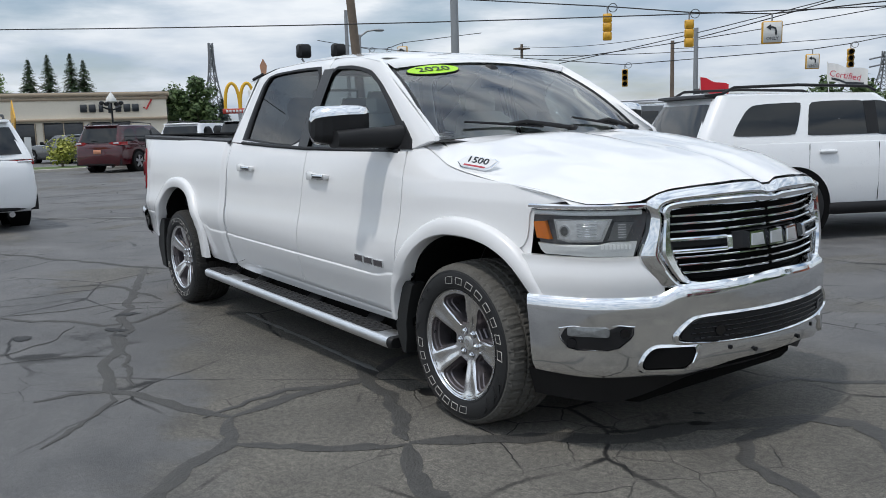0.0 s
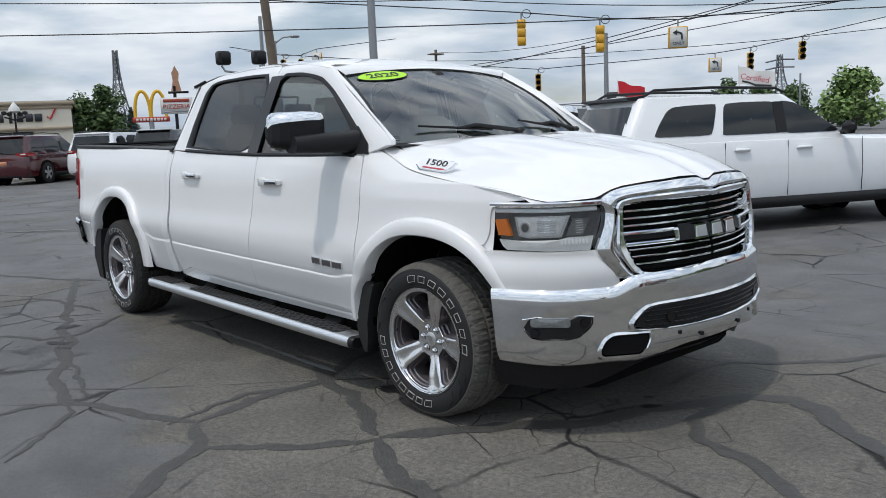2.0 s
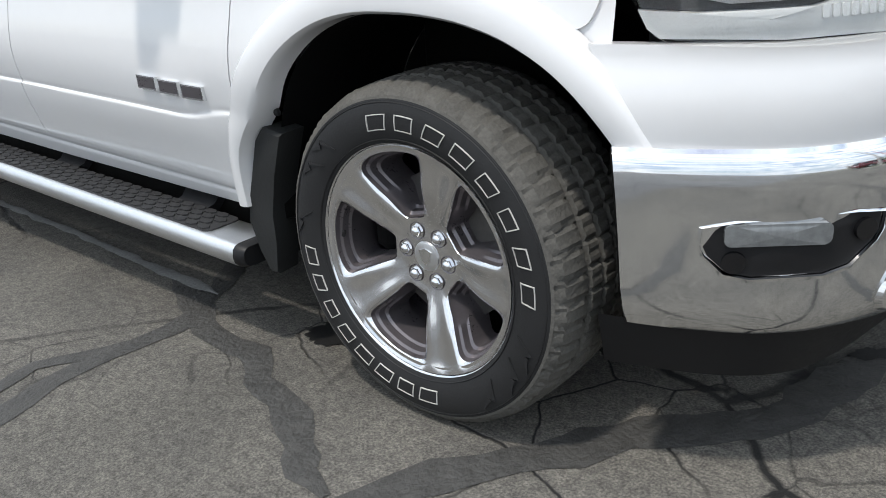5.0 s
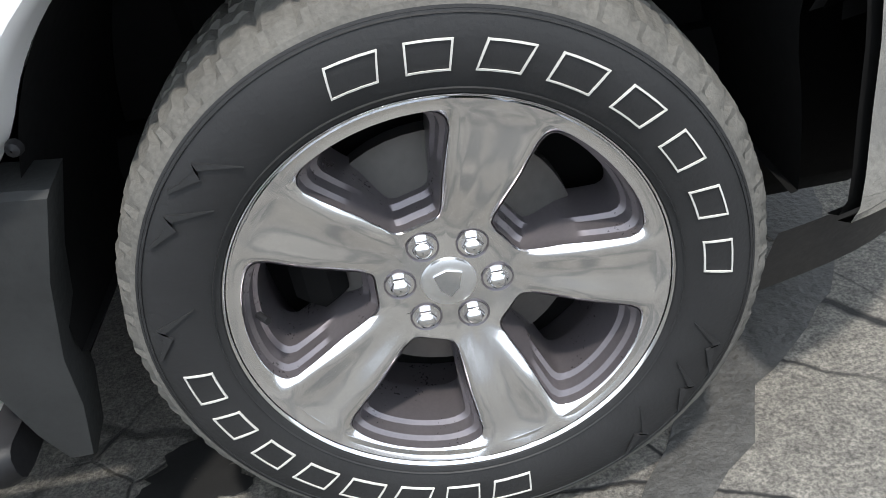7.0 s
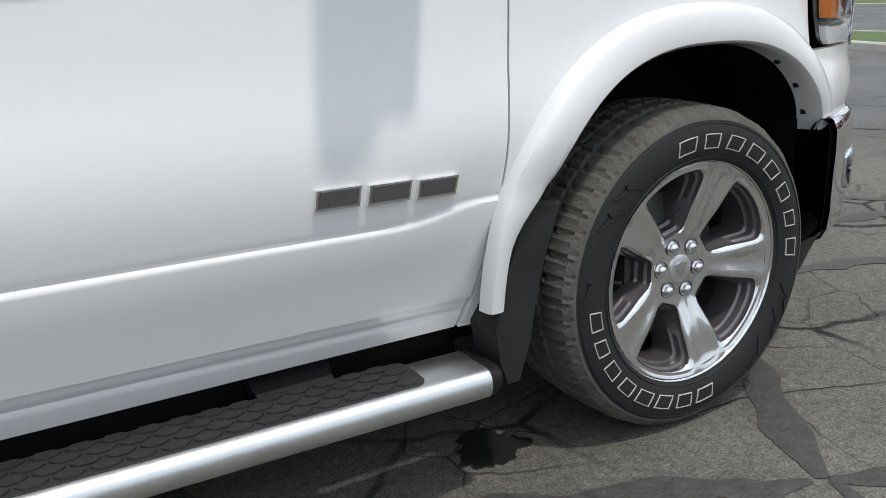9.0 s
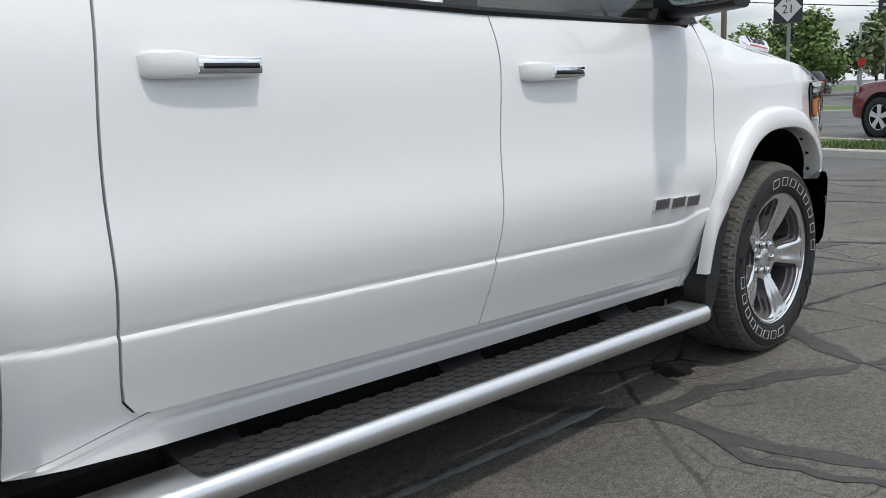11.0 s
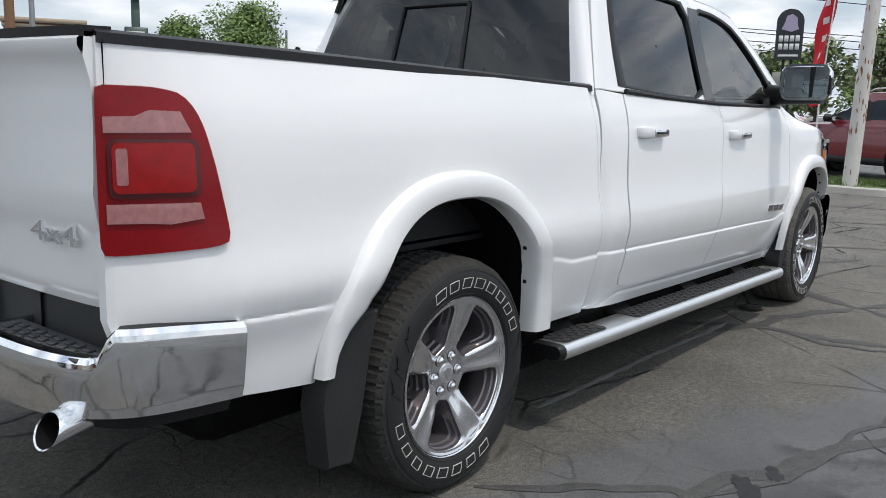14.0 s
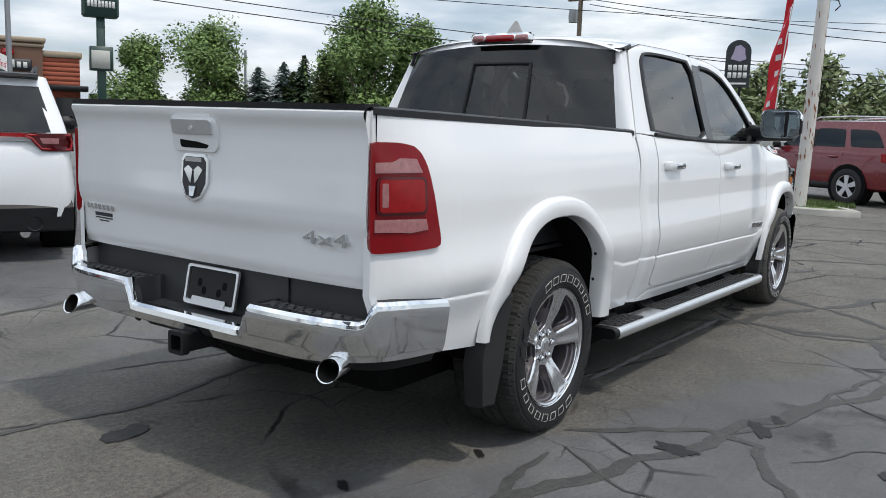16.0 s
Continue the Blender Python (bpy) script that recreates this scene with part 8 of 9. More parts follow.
# lattice towers
LATT = mat("lattice_steel", (0.20, 0.21, 0.22), 0.6, 0.5)
def lattice(x, y, h, w):
    t = thing("lattice_tower", "grey steel lattice power tower far off", "power tower", "power towers", at=(x, y, 0))
    g = Geo()
    lev = [h * k / 9 for k in range(10)]
    def corner_at(z):
        f = 1 - z / h
        q = w * (0.10 + 0.9 * f ** 2.2) / 2
        return [(q, q, z), (-q, q, z), (-q, -q, z), (q, -q, z)]
    for k in range(4):
        g.tube([corner_at(z)[k] for z in lev], 0.22, 4)
    for a, b in zip(lev[:-1], lev[1:]):
        ca, cb = corner_at(a), corner_at(b)
        for k in range(4):
            g.tube([ca[k], cb[(k + 1) % 4]], 0.11, 3)
            g.tube([ca[(k + 1) % 4], cb[k]], 0.11, 3)
    part("lattice", g, LATT, t)
    for f in (0.78, 0.90):
        part("crossarm", Geo().tube([(-w * 0.5, w * 0.2, h * f), (0, 0, h * f + 0.5), (w * 0.5, -w * 0.2, h * f)], 0.25, 4), LATT, t)
lattice(-229, 87.5, 25.5, 9.0)
lattice(-131, 265, 20.0, 12.0)

# ---- buildings ----
CREAM = mat("cream_stucco", (0.72, 0.66, 0.55), 0.85, var=0.06, scale=0.8, bump=0.2, bscale=30)
TANTRIM = mat("tan_cornice", (0.36, 0.29, 0.21), 0.8, var=0.08)
DIMGLASS = mat("shop_window_glass", (0.03, 0.032, 0.034), 0.08, var=0.2)
BRICKRED = mat("red_siding", (0.34, 0.085, 0.045), 0.75, var=0.12, scale=3)
BROWN = mat("brown_stucco", (0.17, 0.095, 0.065), 0.85, var=0.1)


def block(name, label, at_, rz, lx, ly, h, m, trim, storefront=None):
    b = thing(name, label, "building", at=(*at_, 0), rz=rz)
    part("wall", Geo().box(lx / 2, ly / 2, h / 2, lx, ly, h), m, b)
    part("cornice", Geo().box(lx / 2, ly / 2, h + 0.06, lx + 0.5, ly + 0.5, 0.30, 0.05).box(lx / 2, ly / 2, h - 0.28, lx + 0.24, ly + 0.24, 0.22, 0.04), trim, b)
    part("roof", Geo().box(lx / 2, ly / 2, h + 0.22, lx - 0.2, ly - 0.2, 0.06), mat("flat_roof_" + name, (0.2, 0.2, 0.2), 0.9), b)
    return b


def toward(x, y, ex=3.2, ey=-3.5):
    return math.degrees(math.atan2(ey - y, ex - x))


# the long cream shop; its front faces the lot
bx = block("shop_building", "low cream stucco shop with a dark sign", (-76.0, -4.4), 72, 26.0, 14.0, 4.55, CREAM, TANTRIM)
for k in range(6):
    w = part("shop_window", Geo().box(2.2 + 3.6 * k + 1.4, 14.01 - 14.0 - 0.03, 1.35, 3.1, 0.10, 2.1, 0.02), DIMGLASS, bx)
    for q in (-1, 0, 1):
        part("mullion", Geo().box(2.2 + 3.6 * k + 1.4 + q * 1.5, -0.10, 1.35, 0.08, 0.08, 2.1), TANTRIM, w)
part("fascia", Geo().box(13, -0.12, 2.62, 26.0, 0.3, 0.22, 0.04), TANTRIM, bx)
x = 2.0
for k, wdt in enumerate((0.52, 0.50, 0.34, 0.24, 0.46, 0.52, 0.52)):
    part("sign_block", Geo().box(19.6 + 0.66 * k, -0.10, 3.50, wdt, 0.14, 0.62 if k != 3 else 0.80, 0.03), DARKINK, bx)
part("sign_tick", Geo().tube([(24.2, -0.1, 3.55), (24.4, -0.1, 3.35), (24.85, -0.1, 4.15)], 0.07, 5), mat("tick_red", (0.5, 0.03, 0.03), 0.5), bx)
for k in range(2):
    part("side_sign_block", Geo().box(26.06, 2.5 + 2.6 * k, 3.2, 0.12, 1.7, 0.7, 0.03), DARKINK if k == 0 else SIGNW, bx)

# globe street lamp before the shop
gl = pole("globe_lamp", "black post lamp with four globes", -41.0, 8.6, 3.0, 0.06, BLACK, group="street lamps")
part("crossbar", Geo().tube([(0.12, -0.5, 2.75), (0, 0, 2.6), (-0.12, 0.5, 2.75)], 0.04, 6), BLACK, gl)
for dx, dy, z in ((0.12, -0.5, 2.9), (-0.12, 0.5, 2.9), (0.06, -0.25, 2.85), (-0.06, 0.25, 2.85)):
    part("lamp_shade", Geo().lathe([(0.02, 0.16), (0.12, 0.10), (0.13, 0.0), (0.02, -0.05)], 12, (dx, dy, z), "z"), BLACK, gl)
part("globe", Geo().lathe([(0.02, 0.48), (0.10, 0.36), (0.24, 0.16), (0.26, 0.02), (0.10, -0.06)], 14, (0, 0, 3.0), "z"), SIGNW, gl)
ys = pole("yellow_sign_post", "yellow warning sign seen nearly edge-on", -29.5, 2.15, 1.9, 0.05, STEEL, group="sign posts")
part("warning_panel", Geo().prism([(0, -0.62), (0.62, 0), (0, 0.62), (-0.62, 0)], lambda a, b, d: (a * 0.98 + 0.1 * d, -a * 0.06 + d, 2.05 + b), -0.02, 0.02), YELLOW, ys)
part("small_panel", Geo().box(0.05, 0.38, 0.95, 0.06, 0.22, 0.9, 0.01), SIGNW, ys)

# sign with golden arches
ar = thing("arch_sign", "tall yellow double-arch sign over a red board", "sign", at=(-51.9, 20.0, 0), rz=-22)
GOLD = mat("sign_gold", (0.70, 0.40, 0.02), 0.5, var=0.05)
part("post", Geo().tube([(0, 0, 0), (0, 0, 2.6)], 0.16, 8), STEEL, ar)
for s in (-1, 1):
    part("arch", Geo().tube([(0, s * 0.50 + 0.48 * math.cos(a) * (1 if True else 0), 2.85 + 1.72 * math.sin(a) ** 0.8) for a in (math.pi * k / 18 for k in range(19))], 0.11, 8), GOLD, ar)
part("red_board", Geo().box(0, 0.0, 2.72, 0.25, 2.35, 0.34, 0.03), mat("sign_board_red", (0.40, 0.04, 0.02), 0.5), ar)
for k in range(9):
    part("board_block", Geo().box(0.13, -0.88 + 0.22 * k, 2.72, 0.03, 0.15, 0.17, 0.01), SIGNW, ar)
pz = thing("pizza_sign", "white sign with red lettering on a tall post", "sign", at=(-42.2, 17.3, 0), rz=-26)
part("post", Geo().tube([(0, 0, 0), (0, 0, 4.3)], 0.09, 8), BLACK, pz)
part("top_bar", Geo().box(0, 0.2, 3.95, 0.2, 1.1, 0.12, 0.03), BLACK, pz)
part("board", Geo().box(0, 0.05, 3.22, 0.22, 1.72, 0.90, 0.03), SIGNW, pz)
letters("sign_word", "PIZZERIA", 0.36, mat("sign_ink_red", (0.40, 0.05, 0.03), 0.6), frame_from((0.12, 0.05, 3.16), (0, 1, 0), (0, 0, 1)), pz, 0.01)
part("brand_bar", Geo().box(0.115, 0.05, 3.50, 0.02, 1.40, 0.17, 0.01), mat("sign_ink_dark_red", (0.33, 0.05, 0.03), 0.6), pz)
part("small_print_bar", Geo().box(0.115, 0.05, 2.90, 0.02, 1.4, 0.06, 0.01), STEEL, pz)
part("plain_figure_plate", Geo().prism([(-0.28, 4.0), (0.28, 4.0), (0.15, 4.6), (0.20, 5.0), (0.0, 5.4), (-0.2, 5.0), (-0.15, 4.6)], lambda a, b, d: (d, a + 0.1, b), -0.05, 0.05), mat("faded_orange", (0.45, 0.24, 0.15), 0.7, var=0.2), pz)

# dark board and flags near the parked SUVs
db = thing("dark_sign_board", "dark board sign over parked cars", "sign", at=(-14.5, 20.6, 0), rz=-40)
part("board", Geo().box(0, 0, 2.2, 0.12, 1.1, 0.36, 0.02), DARKINK, db)
part("post", Geo().tube([(0, 0.4, 0), (0, 0.4, 2.1)], 0.05, 6), STEEL, db)
part("post", Geo().tube([(0, -0.4, 0), (0, -0.4, 2.1)], 0.05, 6), STEEL, db)
letters("board_word", "me", 0.24, SIGNW, frame_from((0.07, -0.1, 2.2), (0, 1, 0), (0, 0, 1)), db, 0.004)
def car_flag(at_, m, word, ink, lift):
    f = thing("car_flag", "small window flag clipped to a parked car", "flag", "car flags", at=at_)
    part("flag_pole", Geo().tube([(0, 0, -0.25), (-0.03, -0.02, 0.28)], 0.006, 6), SIGNW, f)
    def c(u, v):
        return Vector((-0.03 + 0.40 * u, -0.02 + 0.20 * u, 0.26 - 0.22 * v - lift * u)) + Vector((0, 0.02, 0.012)) * math.sin(9 * u)
    part("flag_cloth", Geo().grid(10, 5, c), m, f)
    if word:
        letters("flag_word", word, 0.105, ink, frame_from(c(0.48, 0.46) + Vector((0.008, -0.018, 0)), c(1, 0.5) - c(0, 0.5), (0, 0, 1)), f, 0.001, squeeze=0.95)
        part("flag_bar", Geo().grid(4, 1, lambda u, v: c(0.1 + 0.8 * u, 0.78 + 0.12 * v) + Vector((0.006, -0.014, 0))), DARKINK, f)
car_flag((-2.55, 6.75, 1.80), SIGNW, "Certified", mat("ink_crimson", (0.40, 0.01, 0.04), 0.6), 0.10)
car_flag((-5.6, 8.3, 1.83), BRED, "", None, 0.14)

# restaurant with brown tower, and its tall sign
rs = thing("restaurant", "red and brown restaurant building with tan cornice", "building", at=(21.3, 51.6, 0), rz=-27)
part("tower", Geo().box(-0.3, 1.2, 2.95, 4.6, 3.0, 5.9), BROWN, rs)
part("tower_cornice", Geo().box(-0.3, 1.2, 5.85, 5.0, 3.4, 0.30, 0.05).box(-0.3, 1.2, 5.5, 4.8, 3.2, 0.2, 0.04), TANTRIM, rs)
for x0, x1, hh in ((-14, -2.6, 4.9), (2.0, 4.2, 5.05)):
    part("wing", Geo().box((x0 + x1) / 2, 3.5, hh / 2, x1 - x0, 7, hh), BRICKRED, rs)
    part("wing_cornice", Geo().box((x0 + x1) / 2, 3.5, hh, x1 - x0 + 0.3, 7.3, 0.40, 0.05), TANTRIM, rs)
    for k in range(int(hh / 0.3)):
        part("siding_board", Geo().box((x0 + x1) / 2, -0.02, 0.2 + 0.3 * k, x1 - x0, 0.05, 0.27, 0.01), BRICKRED, rs)
part("awning", Geo().box(3.4, -0.5, 2.9, 2.4, 1.4, 0.35, 0.03), BLACK, rs)
part("doorway", Geo().box(3.4, -0.06, 1.2, 1.4, 0.10, 2.2), DIMGLASS, rs)
part("sign_board", Geo().box(-0.3, -0.40, 4.25, 3.3, 0.14, 0.72, 0.05), DARKINK, rs)
for k in range(8):
    part("sign_block", Geo().box(-1.55 + 0.36 * k, -0.50, 4.25 + (0.05 if k in (0, 5) else 0), 0.24, 0.05, 0.36 if k not in (0, 3, 5) else 0.48, 0.03), SIGNW, rs)
part("red_fruit", Geo().lathe([(0.02, -0.34), (0.28, -0.25), (0.40, 0.0), (0.34, 0.24), (0.10, 0.30), (0.02, 0.24)], 18, (0.0, -0.45, 4.95), "z"), RED, rs)
ts = thing("pylon_sign", "dark green pylon sign with two boxes", "sign", at=(17.35, 35.35, 0), rz=-27)
GREEN = mat("sign_green", (0.018, 0.050, 0.040), 0.4, var=0.08)
part("post", Geo().box(0, 0, 3.2, 0.38, 0.30, 6.4, 0.03), GREEN, ts)
part("upper_box", Geo().box(0, 0, 6.9, 1.65, 0.75, 1.9, 0.10), GREEN, ts)
for k in range(8):
    part("sign_block", Geo().box(-0.55 + 0.16 * k, -0.39, 6.55, 0.12, 0.04, 0.30, 0.01), SIGNW, ts)
part("lower_box", Geo().box(0, 0, 4.0, 1.05, 0.62, 1.15, 0.03), GREEN, ts)
part("message_face", Geo().box(-0.05, -0.32, 3.95, 0.84, 0.03, 0.86, 0.01), mat("message_white", (0.42, 0.42, 0.38), 0.5), ts)

# taco sign: dark arched board
tb = thing("arched_sign", "dark arched sign board with a purple bell shape", "sign", at=(23.4, 6.5, 0), rz=toward(23.4, 6.5, -7, -2.7) - 180)
arch_o = [(-0.42, 3.05), (0.42, 3.05), (0.42, 4.25)] + [(0.42 * math.cos(a), 4.25 + 0.42 * math.sin(a)) for a in (math.pi * k / 14 for k in range(1, 14))] + [(-0.42, 4.25)]
part("board", Geo().prism(arch_o, lambda a, b, d: (d, a, b), -0.10, 0.10), DARKINK, tb)
part("post", Geo().tube([(0, 0.12, 0), (0, 0.12, 3.1)], 0.05, 8), BLACK, tb)
part("post", Geo().tube([(0, -0.12, 0), (0, -0.12, 3.1)], 0.05, 8), BLACK, tb)
bell = [(-0.26, 4.02), (0.05, 3.93), (0.27, 4.02), (0.22, 4.18), (0.20, 4.38), (0.05, 4.50), (-0.12, 4.44), (-0.17, 4.22)]
part("bell_shape", Geo().prism(bell, lambda a, b, d: (d, -a, b), -0.13, -0.10), mat("pale_purple", (0.40, 0.34, 0.46), 0.5), tb)
for z, n, wd in ((3.72, 4, 0.15), (3.46, 4, 0.15)):
    for k in range(n):
        part("sign_block", Geo().box(-0.11, -0.255 + 0.17 * k, z, 0.03, wd * 0.85, 0.19, 0.01), SIGNW, tb)
part("small_print_bar", Geo().box(-0.11, 0, 3.17, 0.03, 0.62, 0.07, 0.01), SIGNW, tb)
far_shop = block("far_building", "low pale building far behind trees", (66, -4), 95, 14, 8, 3.6, CREAM, TANTRIM)
for k in range(4):
    part("far_window", Geo().box(2 + 3.2 * k, 8.02, 1.6, 2.2, 0.08, 1.6), DIMGLASS, far_shop)

# ---- trees ----
def leaf_mat(name, dark, light):
    m, nodes, links, b = material(name)
    geo, ramp_ = nodes.new("ShaderNodeNewGeometry"), nodes.new("ShaderNodeValToRGB")
    ramp_.color_ramp.elements[0].color, ramp_.color_ramp.elements[1].color = (*dark, 1), (*light, 1)
    links.new(geo.outputs["Random Per Island"], ramp_.inputs["Fac"])
    links.new(ramp_.outputs["Color"], b.inputs["Base Color"])
    b.inputs["Roughness"].default_value = 0.65
    b.inputs["Subsurface Weight"].default_value = 0.0
    return m


BARK = mat("grey_bark", (0.10, 0.08, 0.06), 0.95, var=0.3, scale=6, bump=0.6, bscale=25)
LEAF = leaf_mat("green_leaves", (0.075, 0.135, 0.034), (0.20, 0.30, 0.085))
LEAF_DARK = leaf_mat("dark_green_leaves", (0.032, 0.065, 0.020), (0.095, 0.15, 0.045))
LEAF_PALE = leaf_mat("pale_green_leaves", (0.10, 0.14, 0.055), (0.24, 0.28, 0.13))
NEEDLE = leaf_mat("dark_needles", (0.034, 0.062, 0.030), (0.095, 0.145, 0.070))
NEEDLE_BLUE = leaf_mat("blue_green_needles", (0.065, 0.095, 0.085), (0.15, 0.20, 0.18))
NEEDLE_YEL = leaf_mat("yellow_green_needles", (0.045, 0.065, 0.020), (0.11, 0.14, 0.045))


def leaf_cloud(g, rnd, centre, radius, n, size):
    """Small tilted leaves scattered through an uneven ball."""
    c = Vector(centre)
    for _ in range(n):
        d = Vector((rnd.gauss(0, 1), rnd.gauss(0, 1), rnd.gauss(0, 1))).normalized()
        q = c + d * radius * (rnd.uniform(0.08, 1.0) ** 0.45) * rnd.uniform(0.85, 1.18)
        u = Vector((rnd.uniform(-1, 1), rnd.uniform(-1, 1), rnd.uniform(-0.6, 0.6))).normalized()
        w = u.cross(d + Vector((rnd.uniform(-0.5, 0.5), rnd.uniform(-0.5, 0.5), 0.4))).normalized()
        s = size * rnd.uniform(0.6, 1.35)
        g.add([q - u * s, q - w * s * 0.55, q + u * s, q + w * s * 0.55 + Vector((0, 0, s * 0.2))], [(0, 1, 2, 3)])


def broadleaf(x, y, h, r, m, seed, label, trunk=0.28, size=0.20, dense_=1.0, squash=0.8):
    rnd = random.Random(seed)
    t = thing("broadleaf_tree", label, "tree", "broadleaf trees", at=(x, y, 0))
    wood, crown = Geo(), Geo()
    th = h * trunk
    wood.tube([(0, 0, -0.05), (0.03, 0.02, th * 0.5), (0.02, 0, th), (0, 0.05, h * 0.75)], [0.03 * h, 0.024 * h, 0.02 * h, 0.006 * h], 8)
    for k in range(16):
        a, f = rnd.uniform(0, 2 * math.pi), rnd.uniform(0.15, 0.95)
        prof = math.sin(math.pi * min(0.12 + 0.83 * f, 1) ** 0.85)
        z = th + (h - th) * f
        q = rnd.uniform(0.45, 0.78) * r * prof
        tip = (q * math.cos(a), q * math.sin(a), z)
        wood.tube([(0, 0, th * 0.8 + (z - th) * 0.3), (tip[0] * 0.5, tip[1] * 0.5, th + (z - th) * 0.6), tip], [0.010 * h, 0.007 * h, 0.003 * h], 5)
        leaf_cloud(crown, rnd, tip, r * rnd.uniform(0.30, 0.48), int(120 * dense_), size)
    for k in range(7):
        leaf_cloud(crown, rnd, (0, 0, th + (h - th) * (0.25 + 0.11 * k)), r * 0.45 * math.sin(math.pi * (0.25 + 0.09 * k)), int(80 * dense_), size)
    part("trunk", wood, BARK, t)
    part("crown", crown, m, t, smooth=False)
    return t


def conifer(x, y, h, r, m, seed, label):
    rnd = random.Random(seed)
    t = thing("conifer", label, "tree", "conifers", at=(x, y, 0))
    part("trunk", Geo().tube([(0, 0, -0.05), (0, 0, h)], [0.02 * h, 0.003], 8), BARK, t)
    g = Geo()
    n = int(34 + h * 3)
    for k in range(n):
        f = k / n
        z = h * (0.10 + 0.89 * f)
        ln = r * (1 - f) ** 0.85 * rnd.uniform(0.75, 1.12) + 0.05
        for q in range(9):
            a = rnd.uniform(0, 2 * math.pi)
            d = Vector((math.cos(a), math.sin(a), 0))
            sd = Vector((-d.y, d.x, 0))
            for e in range(4):
                p0 = d * ln * e / 4 + Vector((0, 0, z - 0.25 * ln * (e / 4) ** 1.3))
                w = 0.14 * ln * (1.1 - e / 5) + 0.04
                p1 = p0 + d * ln * 0.36 + Vector((0, 0, -0.10 * ln + rnd.uniform(-0.05, 0.08)))
                g.add([p0 + sd * w * 0.3, p0 - sd * w * 0.3, p1 - sd * w + Vector((0, 0, -0.06)), p1 + d * 0.08, p1 + sd * w + Vector((0, 0, -0.06))], [(0, 1, 2, 3, 4)])
    part("crown", g, m, t, smooth=False)
    return t


# behind the tailgate: two broad trees, spruces, one tall tree
broadleaf(27.4, 46.3, 6.0, 2.7, LEAF, 1, "round green broadleaf tree on the lawn", trunk=0.10, size=0.12, dense_=4.6)
broadleaf(30.9, 44.0, 7.2, 3.7, LEAF, 2, "broad green tree with a dark lower crown", trunk=0.06, size=0.12, dense_=7.0)
conifer(31.6, 42.6, 5.0, 2.4, NEEDLE_YEL, 3, "dense green pine beside broad trees")
for i, (x, y, h_, r_, m_) in enumerate(((33.3, 41.7, 5.0, 2.7, NEEDLE_BLUE), (34.6, 40.6, 5.4, 2.5, NEEDLE_BLUE), (35.3, 39.4, 5.9, 2.4, NEEDLE), (36.1, 38.2, 6.1, 2.4, NEEDLE), (34.9, 40.0, 4.8, 2.5, NEEDLE_YEL), (37.0, 37.4, 5.4, 2.8, NEEDLE_YEL))):
    conifer(x, y, h_, r_, m_, 10 + i, "blue-green spruce in a row on the lawn" if m_ is NEEDLE_BLUE else "green spruce in a row on the lawn")
broadleaf(30.6, 30.0, 8.2, 3.3, LEAF, 21, "tall green tree behind the cab", trunk=0.05, size=0.115, dense_=8.0)
broadleaf(32.9, 27.6, 7.2, 2.6, LEAF, 22, "green tree beside a taller one", trunk=0.06, size=0.115, dense_=5.2)
conifer(29.2, 31.6, 5.2, 2.2, NEEDLE_YEL, 23, "dense green pine below a tall tree")
for i in range(9):
    broadleaf(34 + 3.1 * i, 62 - 3.6 * i, 2.6 + 0.5 * (i % 3), 2.0, LEAF_DARK, 30 + i, "low dark tree in the far row", trunk=0.1, dense_=0.6, size=0.24)
# beyond the island, along the far road
for i, (x, y, h_, r_) in enumerate(((51.0, 13.0, 5.9, 2.4), (51.4, 9.6, 6.6, 2.6), (52.2, 6.6, 5.6, 2.1), (50.2, 15.6, 5.0, 2.0), (60, 17.0, 5.4, 2.8), (62, 20.5, 5.2, 2.6), (58, 23.5, 5.8, 2.6), (63, 25.5, 5.4, 2.7), (66, 13.5, 4.8, 3.0), (68, 30, 6.0, 3.2), (60, 29, 5.0, 2.6), (70, 22, 6.2, 3.4), (70, 5, 4.6, 2.8), (72, -2, 4.6, 2.8), (58, 33, 6.4, 3.0), (53, 36, 6.0, 3.0))):
    broadleaf(x, y, h_, r_, LEAF_PALE if i < 4 else (LEAF, LEAF_DARK)[i % 2], 50 + i, "open pale green tree by the far road" if i < 4 else "green tree in the row along the far road", trunk=0.18, dense_=0.7 if i < 4 else 1.0, size=0.20)
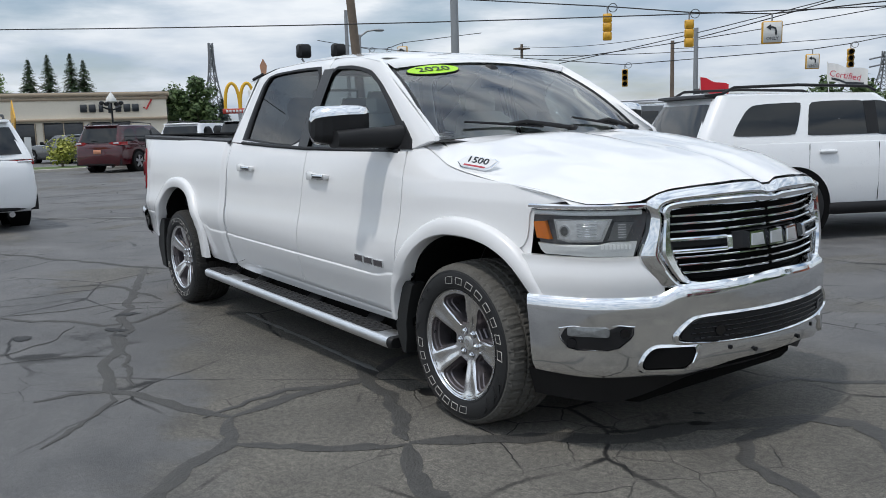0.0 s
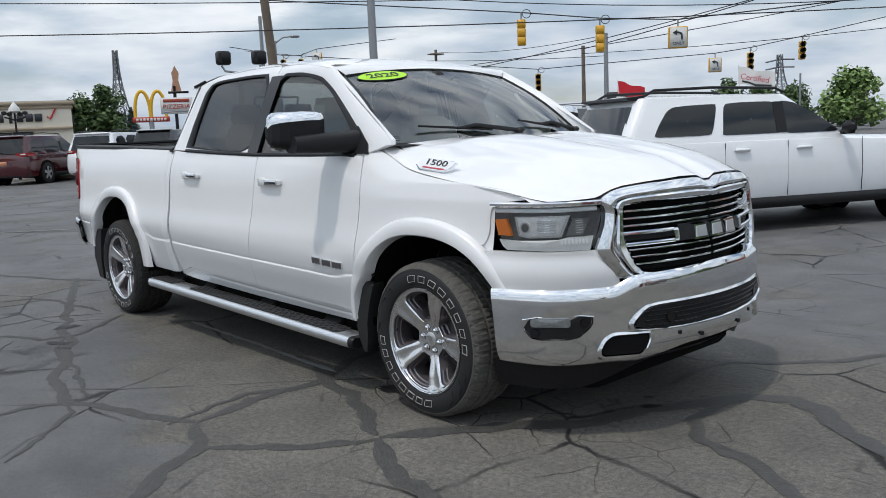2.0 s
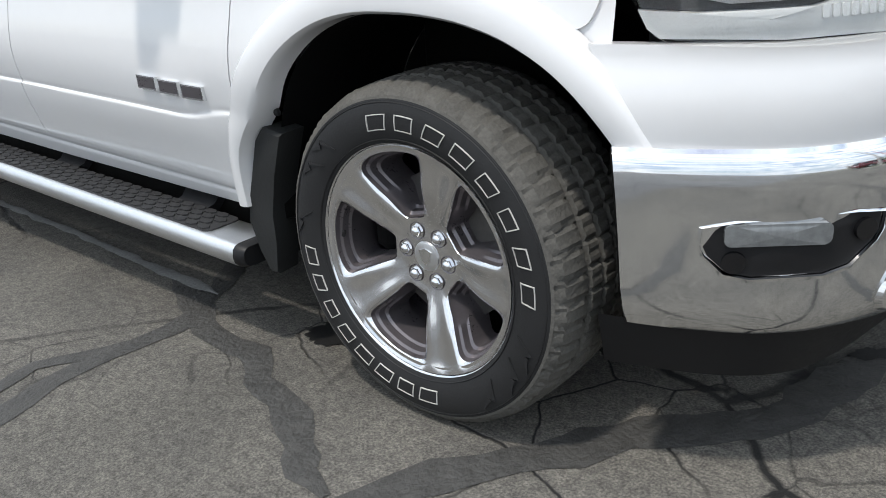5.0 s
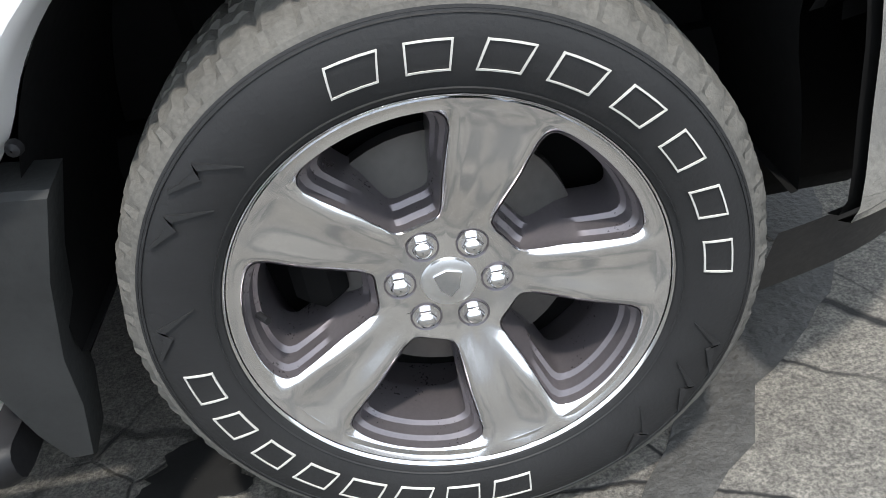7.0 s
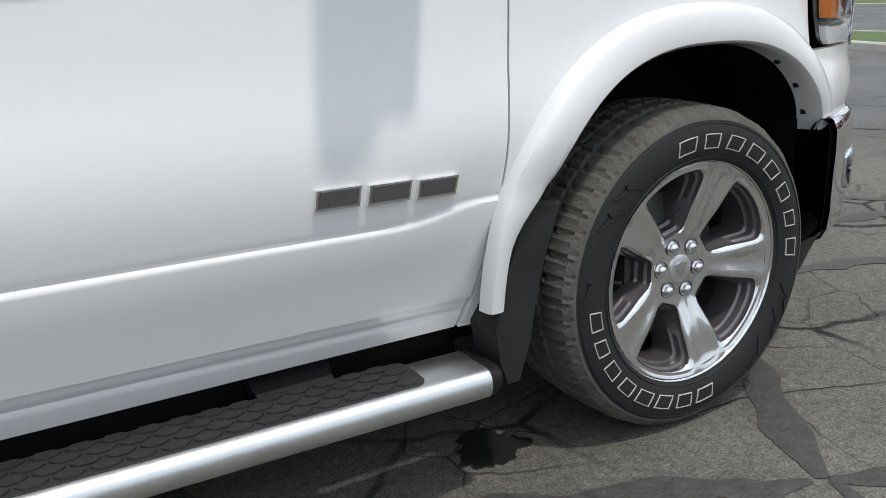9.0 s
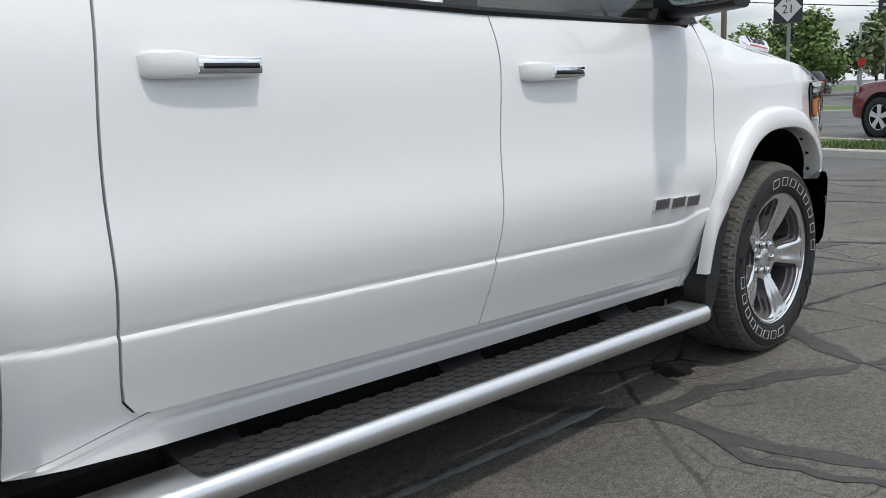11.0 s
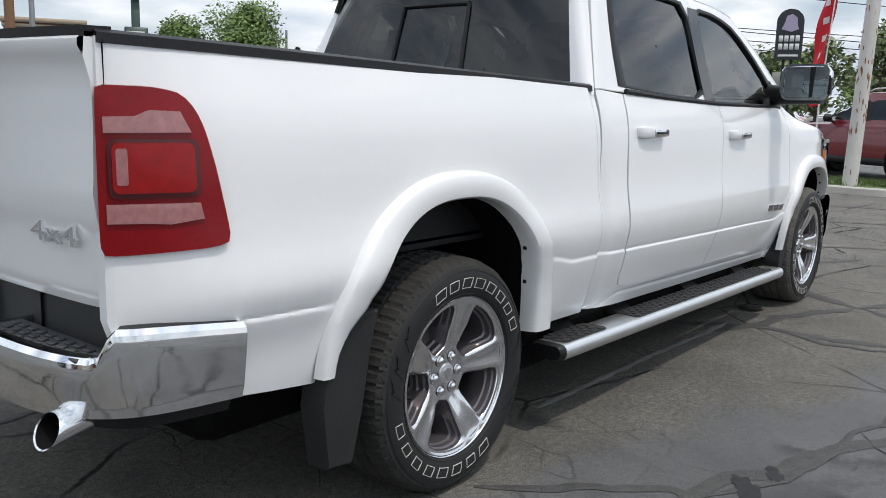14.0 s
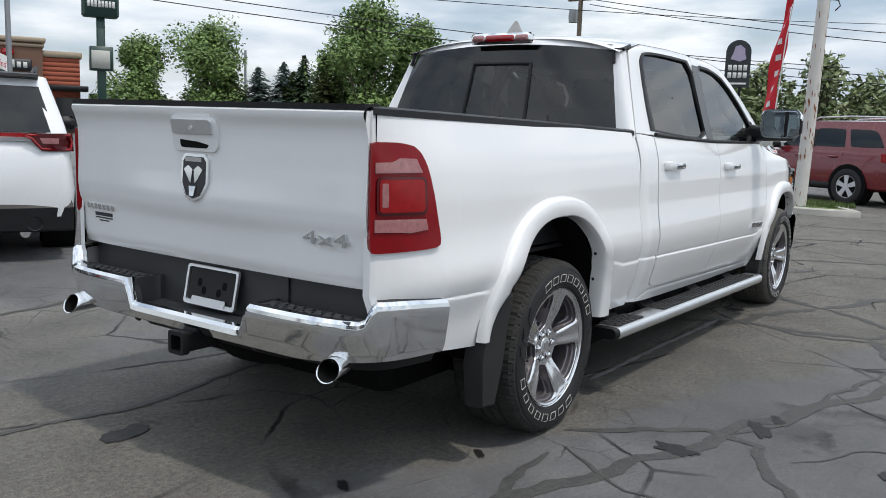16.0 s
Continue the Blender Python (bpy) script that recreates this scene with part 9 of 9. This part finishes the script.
# behind the shop and at the right end of the crossing
for i, (x, y, h_) in enumerate(((-70.5, 10.5, 6.6), (-70.3, 11.9, 7.0), (-69.9, 13.5, 7.1), (-70.0, 14.5, 6.6))):
    conifer(3.17 + (x - 3.17) * 1.3, -3.38 + (y + 3.38) * 1.3, 1.45 + (h_ + 0.9 - 1.45) * 1.3, 2.3, NEEDLE, 70 + i, "dark spruce standing behind the shop")
broadleaf(-93, 11.4, 7.9, 3.2, LEAF, 75, "green tree standing behind the shop")
for i, (x, y, h_, r_, m_) in enumerate(((-72.4, 22.6, 5.2, 2.0, LEAF_DARK), (-71.6, 24.6, 6.1, 1.9, LEAF_DARK), (-71.0, 26.4, 4.4, 1.4, NEEDLE_BLUE))):
    if m_ is NEEDLE_BLUE:
        conifer(x, y, h_, r_, m_, 80 + i, "blue-green spruce beside dark trees")
    else:
        broadleaf(x, y, h_, r_, m_, 80 + i, "dark green tree beside the shop", trunk=0.1, dense_=1.2)
broadleaf(-23.4, 61.2, 4.3, 2.3, LEAF, 90, "broad green tree beyond the crossing", trunk=0.1, dense_=1.2)
for i, (x, y, h_) in enumerate(((-46, 83, 5.0), (-43, 85, 4.6), (-40, 86.5, 3.9), (-30, 75, 2.4), (-15, 78, 3.0))):
    broadleaf(x, y, h_, 2.6, LEAF_DARK, 92 + i, "dark green tree far beyond the crossing", trunk=0.1, dense_=0.8, size=0.26)
# shrubs
def shrub(x, y, h_, r_, m_, seed, label):
    rnd = random.Random(seed)
    t = thing("shrub", label, "shrub", "shrubs", at=(x, y, 0))
    g = Geo()
    for k in range(9):
        leaf_cloud(g, rnd, (rnd.uniform(-0.4, 0.4) * r_, rnd.uniform(-0.4, 0.4) * r_, h_ * rnd.uniform(0.3, 0.75)), r_ * 0.5, 120, 0.07)
    part("stems", Geo().tube([(0, 0, -0.02), (0.05, 0, h_ * 0.6)], 0.05, 6), BARK, t)
    part("foliage", g, m_, t, smooth=False)
shrub(-34.6, 4.7, 1.5, 0.8, leaf_mat("yellow_green_shrub", (0.16, 0.19, 0.02), (0.42, 0.42, 0.08)), 99, "yellow-green shrub on the verge")
